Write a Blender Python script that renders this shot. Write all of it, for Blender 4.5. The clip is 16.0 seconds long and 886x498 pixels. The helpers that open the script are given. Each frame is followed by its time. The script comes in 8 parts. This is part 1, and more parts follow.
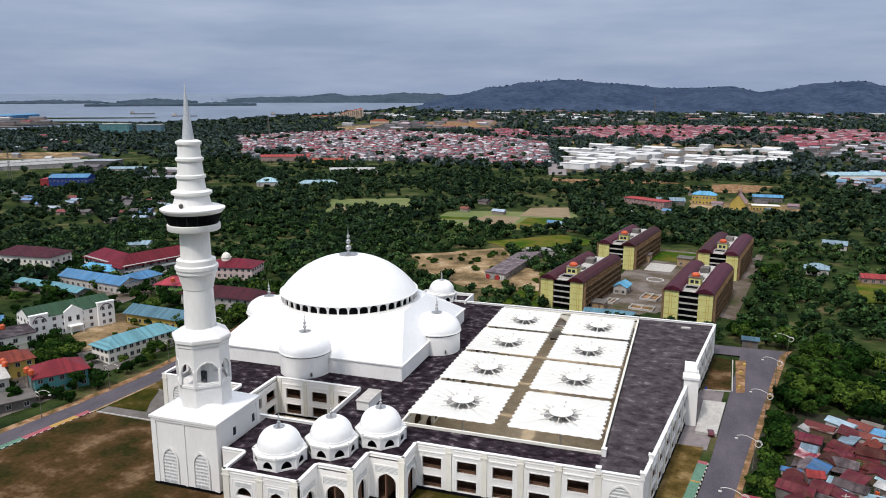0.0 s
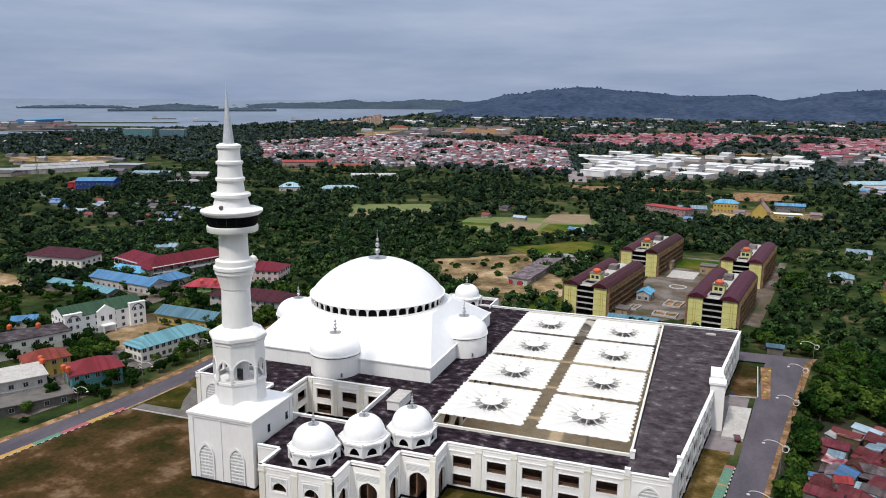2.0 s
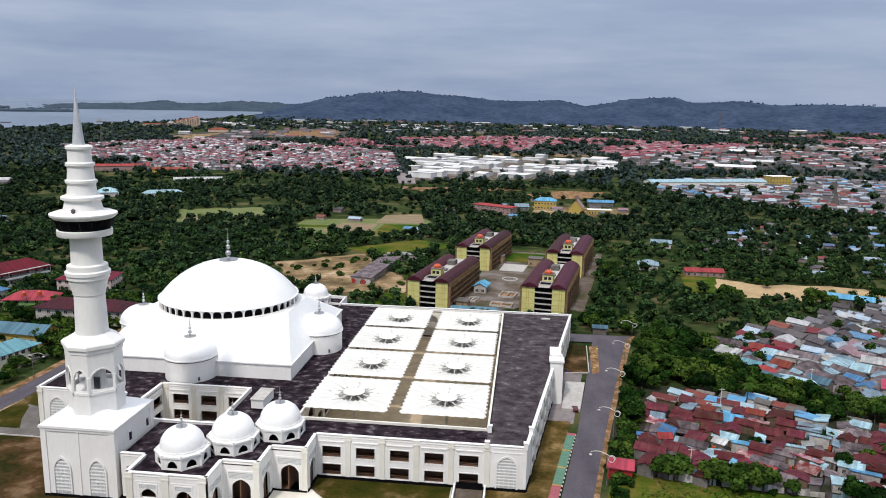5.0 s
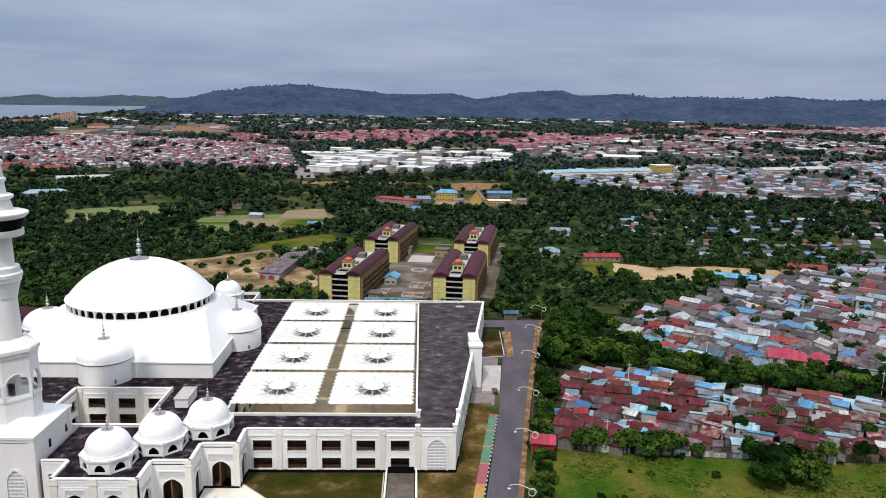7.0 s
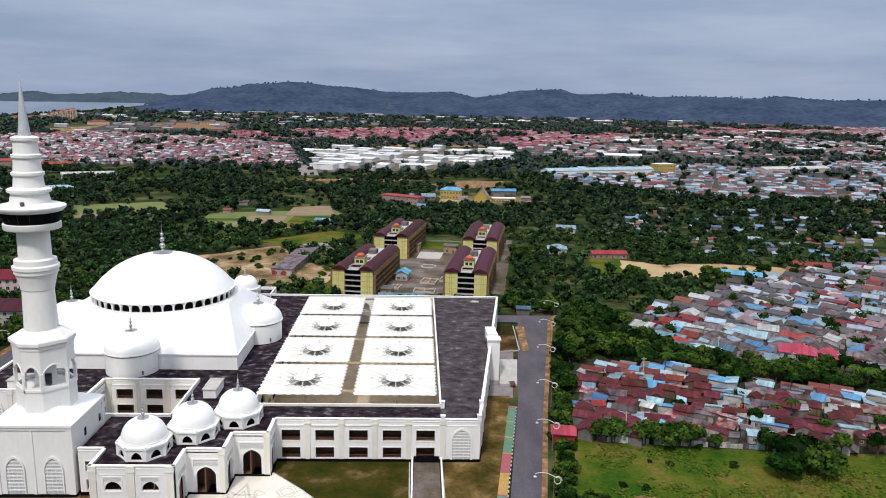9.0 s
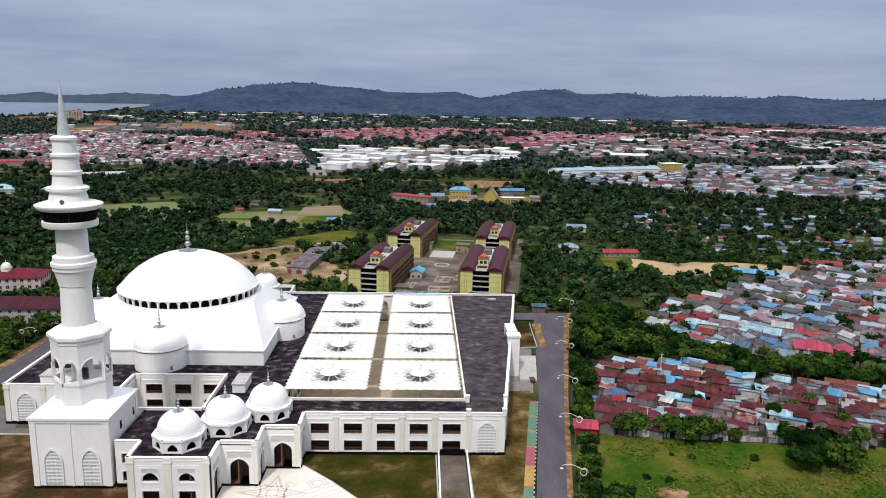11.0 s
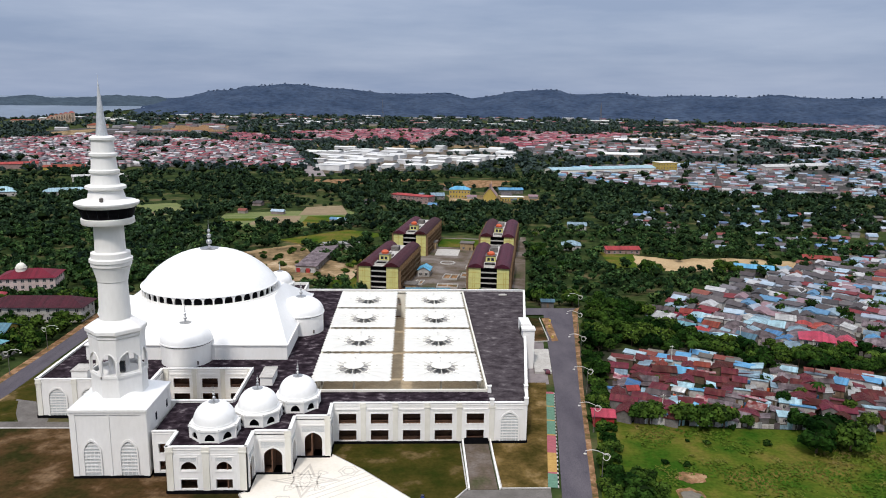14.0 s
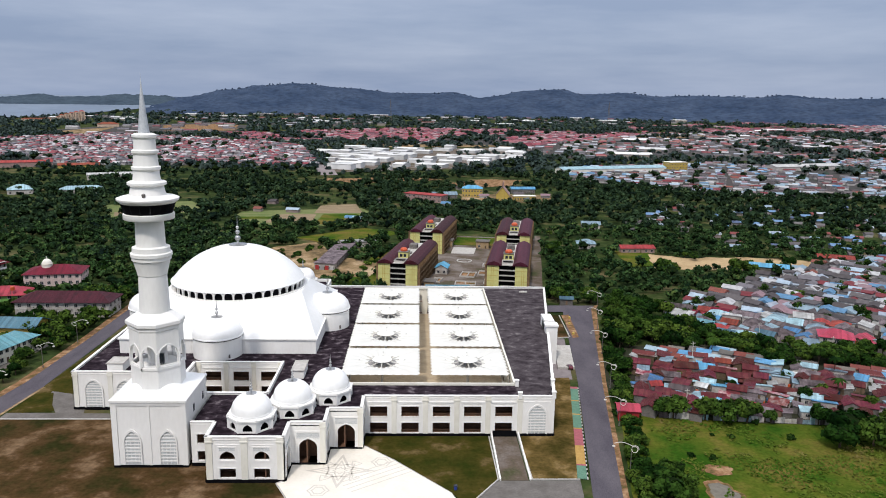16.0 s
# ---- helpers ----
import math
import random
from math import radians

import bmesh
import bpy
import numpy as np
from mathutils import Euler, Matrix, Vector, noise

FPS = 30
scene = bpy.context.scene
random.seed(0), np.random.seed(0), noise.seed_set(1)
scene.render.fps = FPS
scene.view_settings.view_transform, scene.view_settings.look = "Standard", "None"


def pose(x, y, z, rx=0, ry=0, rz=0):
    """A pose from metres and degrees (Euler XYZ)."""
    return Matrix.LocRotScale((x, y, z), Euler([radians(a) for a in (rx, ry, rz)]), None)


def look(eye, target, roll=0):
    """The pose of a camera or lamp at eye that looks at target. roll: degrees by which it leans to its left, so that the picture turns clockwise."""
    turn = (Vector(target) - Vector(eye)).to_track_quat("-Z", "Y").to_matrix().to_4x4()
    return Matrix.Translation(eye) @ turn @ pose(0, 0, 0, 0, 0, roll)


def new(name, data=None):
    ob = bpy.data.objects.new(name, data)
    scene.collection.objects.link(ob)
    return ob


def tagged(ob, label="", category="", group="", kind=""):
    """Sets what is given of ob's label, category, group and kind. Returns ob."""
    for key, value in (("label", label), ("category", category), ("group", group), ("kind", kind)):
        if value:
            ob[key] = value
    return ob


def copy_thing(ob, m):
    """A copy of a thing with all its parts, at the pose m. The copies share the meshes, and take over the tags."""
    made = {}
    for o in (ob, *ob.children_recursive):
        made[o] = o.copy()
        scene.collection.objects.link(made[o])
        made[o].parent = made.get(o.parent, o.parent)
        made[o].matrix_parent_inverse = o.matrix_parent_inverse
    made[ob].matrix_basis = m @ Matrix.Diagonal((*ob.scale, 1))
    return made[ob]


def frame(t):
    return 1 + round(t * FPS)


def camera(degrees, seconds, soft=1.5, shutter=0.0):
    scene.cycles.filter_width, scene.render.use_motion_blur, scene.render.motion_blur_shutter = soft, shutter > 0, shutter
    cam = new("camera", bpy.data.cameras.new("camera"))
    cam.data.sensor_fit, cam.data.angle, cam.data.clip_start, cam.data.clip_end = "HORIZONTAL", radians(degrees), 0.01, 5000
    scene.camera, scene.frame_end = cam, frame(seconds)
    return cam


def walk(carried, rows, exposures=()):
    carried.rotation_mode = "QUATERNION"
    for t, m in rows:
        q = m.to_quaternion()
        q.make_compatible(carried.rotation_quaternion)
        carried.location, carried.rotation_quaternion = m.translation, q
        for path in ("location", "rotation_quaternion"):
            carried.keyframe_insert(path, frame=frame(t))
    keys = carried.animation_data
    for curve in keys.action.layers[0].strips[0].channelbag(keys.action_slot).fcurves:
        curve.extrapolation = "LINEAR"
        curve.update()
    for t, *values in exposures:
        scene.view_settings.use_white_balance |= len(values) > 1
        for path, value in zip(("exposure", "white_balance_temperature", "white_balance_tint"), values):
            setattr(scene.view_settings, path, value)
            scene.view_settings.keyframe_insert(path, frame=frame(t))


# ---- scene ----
cam = camera(60.9, 16.0, 1.0)
PATH = [
    (0, (0.824, -2.285, 102.9), (0.203, -0.429, 102.486), 0.1),
    (0.5, (0.303, -3.379, 102.871), (-0.345, -1.532, 102.46), 0.2),
    (1, (-0.293, -4.53, 102.86), (-0.94, -2.682, 102.453), 0.2),
    (1.5, (-0.976, -5.843, 102.85), (-1.626, -3.995, 102.448), 0.3),
    (2, (-1.788, -7.401, 102.796), (-2.451, -5.557, 102.399), 0.4),
    (2.5, (-2.69, -9.127, 102.741), (-3.358, -7.284, 102.346), 0.5),
    (3, (-3.727, -10.993, 102.691), (-4.393, -9.148, 102.3), 0.6),
    (3.5, (-4.847, -13.044, 102.664), (-5.498, -11.193, 102.276), 0.7),
    (4, (-5.99, -15.346, 102.666), (-6.592, -13.478, 102.279), 0.8),
    (4.5, (-7.143, -17.764, 102.703), (-7.583, -15.851, 102.319), 1.0),
    (5, (-8.517, -20.013, 102.754), (-8.733, -18.062, 102.37), 1.1),
    (5.2, (-9.185, -20.738, 102.754), (-9.326, -18.78, 102.368), 1.1),
    (7.3, (-17.342, -26.478, 102.608), (-17.28, -24.519, 102.212), 1.0),
    (7.5, (-18.149, -26.969, 102.591), (-18.087, -25.01, 102.195), 1.1),
    (8, (-20.215, -28.109, 102.481), (-20.15, -26.15, 102.083), 1.1),
    (8.5, (-22.279, -29.196, 102.364), (-22.211, -27.237, 101.965), 1.1),
    (9, (-24.255, -30.212, 102.267), (-24.187, -28.253, 101.867), 1.2),
    (9.5, (-26.084, -31.147, 102.221), (-26.017, -29.188, 101.821), 1.2),
    (10, (-27.749, -32.141, 102.184), (-27.69, -30.183, 101.783), 1.1),
    (12.5, (-35.264, -37.743, 101.821), (-35.198, -35.784, 101.425), 0.9),
    (13, (-36.83, -38.891, 101.756), (-36.755, -36.932, 101.359), 0.9),
    (13.5, (-38.491, -40.028, 101.669), (-38.411, -38.069, 101.272), 0.8),
    (14, (-40.255, -41.124, 101.575), (-40.173, -39.165, 101.178), 0.8),
    (14.5, (-42.114, -42.212, 101.475), (-42.035, -40.254, 101.078), 1.0),
    (15, (-43.965, -43.27, 101.418), (-43.888, -41.312, 101.02), 0.8),
    (15.5, (-45.826, -44.311, 101.373), (-45.754, -42.352, 100.975), 0.9),
    (16, (-47.68, -45.354, 101.324), (-47.613, -43.396, 100.926), 0.9),
]
walk(cam, [(t, look(eye, target, roll)) for t, eye, target, roll in PATH])

# ---- world, sun, exposure ----
world = bpy.data.worlds.new("overcast_sky")
scene.world = world
world.use_nodes = True
wn, wl = world.node_tree.nodes, world.node_tree.links
wn.clear()
w_out = wn.new("ShaderNodeOutputWorld")
w_bg = wn.new("ShaderNodeBackground")
w_sky = wn.new("ShaderNodeTexSky")
w_sky.sky_type, w_sky.sun_disc = "NISHITA", False
SUN_EL, SUN_AZ = radians(55), radians(198)
w_sky.sun_elevation, w_sky.sun_rotation = SUN_EL, SUN_AZ
w_sky.air_density, w_sky.dust_density, w_sky.ozone_density = 1.0, 2.0, 1.5
# a broken cloud sheet over the sky, streaked along the horizon
w_co = wn.new("ShaderNodeTexCoord")
w_map = wn.new("ShaderNodeMapping")
w_map.inputs["Scale"].default_value = (1.6, 1.6, 11.0)
w_noise = wn.new("ShaderNodeTexNoise")
w_noise.inputs["Scale"].default_value = 2.2
w_noise.inputs["Detail"].default_value = 7.0
w_noise.inputs["Roughness"].default_value = 0.55
w_ramp = wn.new("ShaderNodeValToRGB")
w_ramp.color_ramp.elements[0].position, w_ramp.color_ramp.elements[0].color = 0.35, (2.6, 3.45, 5.35, 1)
w_ramp.color_ramp.elements[1].position, w_ramp.color_ramp.elements[1].color = 0.75, (4.5, 5.25, 7.0, 1)
w_mix = wn.new("ShaderNodeMixRGB")
w_mix.inputs["Fac"].default_value = 0.86
wl.new(w_co.outputs["Generated"], w_map.inputs["Vector"])
wl.new(w_map.outputs["Vector"], w_noise.inputs["Vector"])
wl.new(w_noise.outputs["Fac"], w_ramp.inputs["Fac"])
wl.new(w_sky.outputs["Color"], w_mix.inputs["Color1"])
wl.new(w_ramp.outputs["Color"], w_mix.inputs["Color2"])
# the cloud sheet is brighter overhead than near the horizon
w_sep = wn.new("ShaderNodeSeparateXYZ")
w_up, w_pow, w_mul = wn.new("ShaderNodeMath"), wn.new("ShaderNodeMath"), wn.new("ShaderNodeMath")
w_up.operation, w_up.inputs[1].default_value = "MAXIMUM", 0.0
w_pow.operation, w_pow.inputs[1].default_value = "POWER", 1.6
w_mul.operation, w_mul.inputs[1].default_value, w_mul.inputs[2].default_value = "MULTIPLY_ADD", 0.26, 0.105
wl.new(w_co.outputs["Generated"], w_sep.inputs["Vector"])
wl.new(w_sep.outputs["Z"], w_up.inputs[0])
wl.new(w_up.outputs[0], w_pow.inputs[0])
wl.new(w_pow.outputs[0], w_mul.inputs[0])
wl.new(w_mul.outputs[0], w_bg.inputs["Strength"])
# and whiter, where it is thin
w_thin = wn.new("ShaderNodeMath")
w_thin.operation, w_thin.use_clamp, w_thin.inputs[1].default_value = "MULTIPLY", True, 1.7
w_white = wn.new("ShaderNodeMixRGB")
w_white.inputs["Color2"].default_value = (4.15, 4.4, 4.95, 1)
wl.new(w_up.outputs[0], w_thin.inputs[0])
wl.new(w_thin.outputs[0], w_white.inputs["Fac"])
wl.new(w_mix.outputs["Color"], w_white.inputs["Color1"])
wl.new(w_white.outputs["Color"], w_bg.inputs["Color"])
wl.new(w_bg.outputs["Background"], w_out.inputs["Surface"])

sun_data = bpy.data.lights.new("sun", "SUN")
sun_data.energy, sun_data.angle, sun_data.color = 2.8, radians(4), (1.0, 0.94, 0.88)
sun = new("sun", sun_data)
SUN_DIR = Vector((math.sin(SUN_AZ) * math.cos(SUN_EL), math.cos(SUN_AZ) * math.cos(SUN_EL), math.sin(SUN_EL)))
sun.matrix_world = look(SUN_DIR * 300, (0, 0, 0))
scene.view_settings.exposure = -0.1


# ---- materials ----
def material(name, colour, other=None, scale=0.5, fine=6.0, rough=0.8, metal=0.0, bump=0.15, spread=(0.35, 0.65),
             stretch=(1, 1, 1), third=None, per_object=0.0, per_island=0.0, dist=0.05, grit=0.5):
    """A surface with variation at two scales: wide patches from colour to other, fine grain, relief."""
    m = bpy.data.materials.new(name)
    m.use_nodes = True
    n, l = m.node_tree.nodes, m.node_tree.links
    b = n["Principled BSDF"]
    b.inputs["Roughness"].default_value, b.inputs["Metallic"].default_value = rough, metal
    if rough >= 0.65:
        b.inputs["Specular IOR Level"].default_value = 0.02
    geo = n.new("ShaderNodeNewGeometry")
    mp = n.new("ShaderNodeMapping")
    mp.inputs["Scale"].default_value = stretch
    l.new(geo.outputs["Position"], mp.inputs["Vector"])
    wide, grain = n.new("ShaderNodeTexNoise"), n.new("ShaderNodeTexNoise")
    wide.inputs["Scale"].default_value, wide.inputs["Detail"].default_value = scale, 6.0
    wide.inputs["Roughness"].default_value = 0.6
    grain.inputs["Scale"].default_value, grain.inputs["Detail"].default_value = fine, 4.0
    l.new(mp.outputs["Vector"], wide.inputs["Vector"])
    l.new(mp.outputs["Vector"], grain.inputs["Vector"])
    ramp = n.new("ShaderNodeValToRGB")
    e = ramp.color_ramp.elements
    e[0].position, e[1].position = spread
    other = other or tuple(c * 0.8 for c in colour)
    e[0].color, e[1].color = (*colour, 1), (*other, 1)
    if third:
        mid = e.new(spread[1] + 0.12)
        mid.color = (*third, 1)
    l.new(wide.outputs["Fac"], ramp.inputs["Fac"])
    col = ramp.outputs["Color"]
    mul = n.new("ShaderNodeMixRGB")
    mul.blend_type, mul.inputs["Fac"].default_value = "MULTIPLY", grit
    gr = n.new("ShaderNodeValToRGB")
    gr.color_ramp.elements[0].position, gr.color_ramp.elements[1].position = 0.3, 0.62
    gr.color_ramp.elements[0].color = (0.55, 0.55, 0.55, 1)
    l.new(grain.outputs["Fac"], gr.inputs["Fac"])
    l.new(col, mul.inputs["Color1"])
    l.new(gr.outputs["Color"], mul.inputs["Color2"])
    col = mul.outputs["Color"]
    for amount, node, out in ((per_object, "ShaderNodeObjectInfo", "Random"), (per_island, "ShaderNodeNewGeometry", "Random Per Island")):
        if amount:
            info = n.new(node)
            hsv = n.new("ShaderNodeHueSaturation")
            mr = n.new("ShaderNodeMapRange")
            mr.inputs["To Min"].default_value, mr.inputs["To Max"].default_value = 1 - amount, 1 + amount
            l.new(info.outputs[out], mr.inputs["Value"])
            l.new(mr.outputs["Result"], hsv.inputs["Value"])
            mh = n.new("ShaderNodeMapRange")
            mh.inputs["To Min"].default_value, mh.inputs["To Max"].default_value = 0.5 + 0.05 * amount, 0.5 - 0.05 * amount
            l.new(info.outputs[out], mh.inputs["Value"])
            l.new(mh.outputs["Result"], hsv.inputs["Hue"])
            l.new(col, hsv.inputs["Color"])
            col = hsv.outputs["Color"]
    l.new(col, b.inputs["Base Color"])
    bp = n.new("ShaderNodeBump")
    bp.inputs["Strength"].default_value, bp.inputs["Distance"].default_value = bump, dist
    l.new(grain.outputs["Fac"], bp.inputs["Height"])
    l.new(bp.outputs["Normal"], b.inputs["Normal"])
    return m


def palette_material(name, colours, rough=0.7, grain=0.5, dim=0.25):
    """Each island of a joined mesh takes one of the colours by chance, with patchy wear."""
    m = bpy.data.materials.new(name)
    m.use_nodes = True
    n, l = m.node_tree.nodes, m.node_tree.links
    b = n["Principled BSDF"]
    b.inputs["Roughness"].default_value = rough
    b.inputs["Specular IOR Level"].default_value = 0.15
    geo = n.new("ShaderNodeNewGeometry")
    ramp = n.new("ShaderNodeValToRGB")
    ramp.color_ramp.interpolation = "CONSTANT"
    e = ramp.color_ramp.elements
    while len(e) < len(colours):
        e.new(0.5)
    for i, c in enumerate(colours):
        e[i].position = i / len(colours)
        e[i].color = (*c, 1)
    l.new(geo.outputs["Random Per Island"], ramp.inputs["Fac"])
    noise_node = n.new("ShaderNodeTexNoise")
    noise_node.inputs["Scale"].default_value, noise_node.inputs["Detail"].default_value = grain, 5.0
    l.new(geo.outputs["Position"], noise_node.inputs["Vector"])
    wear = n.new("ShaderNodeValToRGB")
    wear.color_ramp.elements[0].color = (1 - dim, 1 - dim, 1 - dim, 1)
    wear.color_ramp.elements[0].position, wear.color_ramp.elements[1].position = 0.35, 0.6
    l.new(noise_node.outputs["Fac"], wear.inputs["Fac"])
    mul = n.new("ShaderNodeMixRGB")
    mul.blend_type, mul.inputs["Fac"].default_value = "MULTIPLY", 1.0
    l.new(ramp.outputs["Color"], mul.inputs["Color1"])
    l.new(wear.outputs["Color"], mul.inputs["Color2"])
    l.new(mul.outputs["Color"], b.inputs["Base Color"])
    return m


def sheet_metal(name, colour, rust, amount=0.5, rough=0.55, tone=0.38):
    """Corrugated roofing in sheets: ribs as relief, tone from sheet to sheet, rust in patches. Sheets run along the local slope (y)."""
    m = material(name, colour, rust, scale=0.35, fine=2.5, rough=rough, bump=0.1, spread=(0.62 - amount * 0.4, 0.8 - amount * 0.3), per_object=tone)
    n, l = m.node_tree.nodes, m.node_tree.links
    b = n["Principled BSDF"]
    b.inputs["Specular IOR Level"].default_value = 0.12
    co = n.new("ShaderNodeTexCoord")
    wave = n.new("ShaderNodeTexWave")
    wave.bands_direction = "X"
    wave.inputs["Scale"].default_value = 1.3
    l.new(co.outputs["Object"], wave.inputs["Vector"])
    # tone of each sheet, about 0.9 m wide
    sep = n.new("ShaderNodeSeparateXYZ")
    l.new(co.outputs["Object"], sep.inputs["Vector"])
    div = n.new("ShaderNodeMath")
    div.operation, div.inputs[1].default_value = "MULTIPLY", 1.1
    l.new(sep.outputs["X"], div.inputs[0])
    fl = n.new("ShaderNodeMath")
    fl.operation = "FLOOR"
    l.new(div.outputs[0], fl.inputs[0])
    wn1 = n.new("ShaderNodeTexWhiteNoise")
    wn1.noise_dimensions = "1D"
    l.new(fl.outputs[0], wn1.inputs["W"])
    mr = n.new("ShaderNodeMapRange")
    mr.inputs["To Min"].default_value, mr.inputs["To Max"].default_value = 0.72, 1.12
    l.new(wn1.outputs["Value"], mr.inputs["Value"])
    old = b.inputs["Base Color"].links[0].from_socket
    hsv = n.new("ShaderNodeHueSaturation")
    l.new(old, hsv.inputs["Color"])
    l.new(mr.outputs["Result"], hsv.inputs["Value"])
    l.new(hsv.outputs["Color"], b.inputs["Base Color"])
    bp = n.new("ShaderNodeBump")
    bp.inputs["Strength"].default_value, bp.inputs["Distance"].default_value = 0.5, 0.08
    l.new(wave.outputs["Fac"], bp.inputs["Height"])
    l.new(bp.outputs["Normal"], b.inputs["Normal"])
    return m


WHITE = material("white_render", (0.8, 0.788, 0.765), (0.75, 0.732, 0.7), scale=0.12, fine=1.2, rough=0.6, bump=0.06, stretch=(1, 1, 0.35), grit=0.1)
CREAM = material("cream_render", (0.74, 0.72, 0.65), (0.66, 0.63, 0.55), scale=0.2, fine=1.5, rough=0.7, bump=0.08, stretch=(1, 1, 0.4), grit=0.1)
DOME = material("white_dome_tiles", (0.82, 0.82, 0.81), (0.79, 0.785, 0.77), scale=0.1, fine=0.9, rough=0.42, bump=0.04, grit=0.1)
DECK = material("roof_bitumen", (0.012, 0.008, 0.011), (0.04, 0.029, 0.037), scale=0.42, fine=1.3, rough=0.85, bump=0.3, spread=(0.4, 0.57), stretch=(0.8, 1.0, 1), third=(0.17, 0.145, 0.155), grit=0.6)
DECK_EAST = material("roof_bitumen_grey", (0.034, 0.027, 0.031), (0.085, 0.072, 0.078), scale=0.35, fine=1.2, rough=0.85, bump=0.3, spread=(0.36, 0.6), stretch=(0.8, 1.0, 1), third=(0.18, 0.16, 0.16), grit=0.6)
MEMBRANE = material("tent_membrane", (0.88, 0.88, 0.84), (0.82, 0.81, 0.76), scale=0.25, fine=1.0, rough=0.6, bump=0.05, grit=0.1)
_n, _l = MEMBRANE.node_tree.nodes, MEMBRANE.node_tree.links
_tr, _mx = _n.new("ShaderNodeBsdfTranslucent"), _n.new("ShaderNodeMixShader")
_tr.inputs["Color"].default_value, _mx.inputs["Fac"].default_value = (0.85, 0.82, 0.74, 1), 0.28
_l.new(_n["Principled BSDF"].outputs["BSDF"], _mx.inputs[1])
_l.new(_tr.outputs["BSDF"], _mx.inputs[2])
_l.new(_mx.outputs["Shader"], _n["Material Output"].inputs["Surface"])
# grey that stands for the shade in the gap under the umbrella cap
FUNNEL = material("shaded_throat", (0.4, 0.39, 0.38), (0.3, 0.295, 0.29), scale=0.6, fine=1.5, rough=0.8, bump=0.05)
GRILLE = material("pale_grille", (0.55, 0.57, 0.57), (0.48, 0.5, 0.5), scale=1.0, fine=4, rough=0.6)
SPIRE = material("pale_spire_metal", (0.66, 0.67, 0.67), (0.54, 0.55, 0.56), rough=0.35, metal=0.35, scale=1.2, bump=0.03, stretch=(1, 1, 0.3))
STEEL = material("brushed_steel", (0.55, 0.55, 0.55), (0.45, 0.45, 0.45), rough=0.3, metal=0.9, scale=2, bump=0.03)
BLACK = material("black_band", (0.004, 0.004, 0.005), (0.008, 0.008, 0.009), rough=0.7, scale=0.6, bump=0.02)
GLASS = material("dark_glass", (0.02, 0.025, 0.035), (0.035, 0.04, 0.05), rough=0.15, scale=0.5, bump=0.02)
INSIDE = material("gallery_inside", (0.2, 0.11, 0.07), (0.12, 0.075, 0.055), rough=0.8, scale=0.5)
COURT = material("court_paving", (0.5, 0.4, 0.27), (0.38, 0.3, 0.2), scale=0.25, fine=1.5, rough=0.6)
MARBLE = material("plaza_marble", (0.76, 0.71, 0.63), (0.7, 0.65, 0.56), scale=0.15, fine=1.3, rough=0.45, bump=0.04, grit=0.15)
INLAY = material("grey_inlay", (0.58, 0.53, 0.47), (0.52, 0.48, 0.42), scale=0.5, fine=2, rough=0.5, grit=0.2)
ASPHALT = material("asphalt", (0.08, 0.072, 0.086), (0.115, 0.104, 0.117), scale=0.08, fine=2.5, rough=0.9, bump=0.2, stretch=(1.6, 0.5, 1), third=(0.16, 0.145, 0.145))
CONCRETE = material("grey_concrete", (0.17, 0.155, 0.145), (0.12, 0.11, 0.1), scale=0.25, fine=2.0, rough=0.85, bump=0.2)
PALE = material("pale_concrete", (0.5, 0.48, 0.45), (0.4, 0.38, 0.35), scale=0.4, fine=2.0, rough=0.8)
LAWN = material("mown_grass", (0.02, 0.027, 0.004), (0.05, 0.042, 0.009), scale=0.11, fine=0.9, rough=0.95, bump=0.4, spread=(0.34, 0.56), third=(0.13, 0.09, 0.04))
DRY = material("dry_grass", (0.024, 0.024, 0.007), (0.07, 0.04, 0.017), scale=0.06, fine=0.8, rough=0.95, bump=0.4, spread=(0.38, 0.52), third=(0.2, 0.13, 0.075), grit=0.75)
MEADOW = material("wet_meadow", (0.026, 0.07, 0.006), (0.08, 0.1, 0.013), scale=0.05, fine=0.9, rough=0.95, bump=0.6, spread=(0.38, 0.52), third=(0.15, 0.115, 0.03), grit=0.75)
DRY_EAST = material("ochre_dry_grass", (0.045, 0.036, 0.009), (0.12, 0.08, 0.026), scale=0.11, fine=0.9, rough=0.95, bump=0.4, spread=(0.36, 0.54), third=(0.24, 0.165, 0.075), grit=0.7)
WEED = material("rank_weeds", (0.04, 0.095, 0.009), (0.09, 0.12, 0.018), scale=0.08, fine=0.9, rough=0.95, bump=0.0, spread=(0.4, 0.55), third=(0.15, 0.12, 0.04))
FIELD = material("field_green", (0.11, 0.15, 0.05), (0.17, 0.18, 0.08), scale=0.04, fine=0.3, rough=0.95, stretch=(1, 3, 1))
PLOUGHED = material("field_brown", (0.2, 0.15, 0.095), (0.27, 0.21, 0.135), scale=0.05, fine=0.3, rough=0.95, stretch=(1, 4, 1))
SAND = material("bare_sand", (0.1, 0.075, 0.04), (0.27, 0.185, 0.1), scale=0.06, fine=0.7, rough=0.95, bump=0.3, spread=(0.38, 0.54), third=(0.44, 0.33, 0.21), grit=0.7)
SAND_PALE = material("yellow_sand", (0.34, 0.24, 0.13), (0.45, 0.33, 0.19), scale=0.06, fine=0.7, rough=0.95, bump=0.3, third=(0.52, 0.4, 0.25))
MUD = material("muddy_water", (0.12, 0.1, 0.07), (0.15, 0.13, 0.09), scale=0.3, fine=1.0, rough=0.2, bump=0.02)
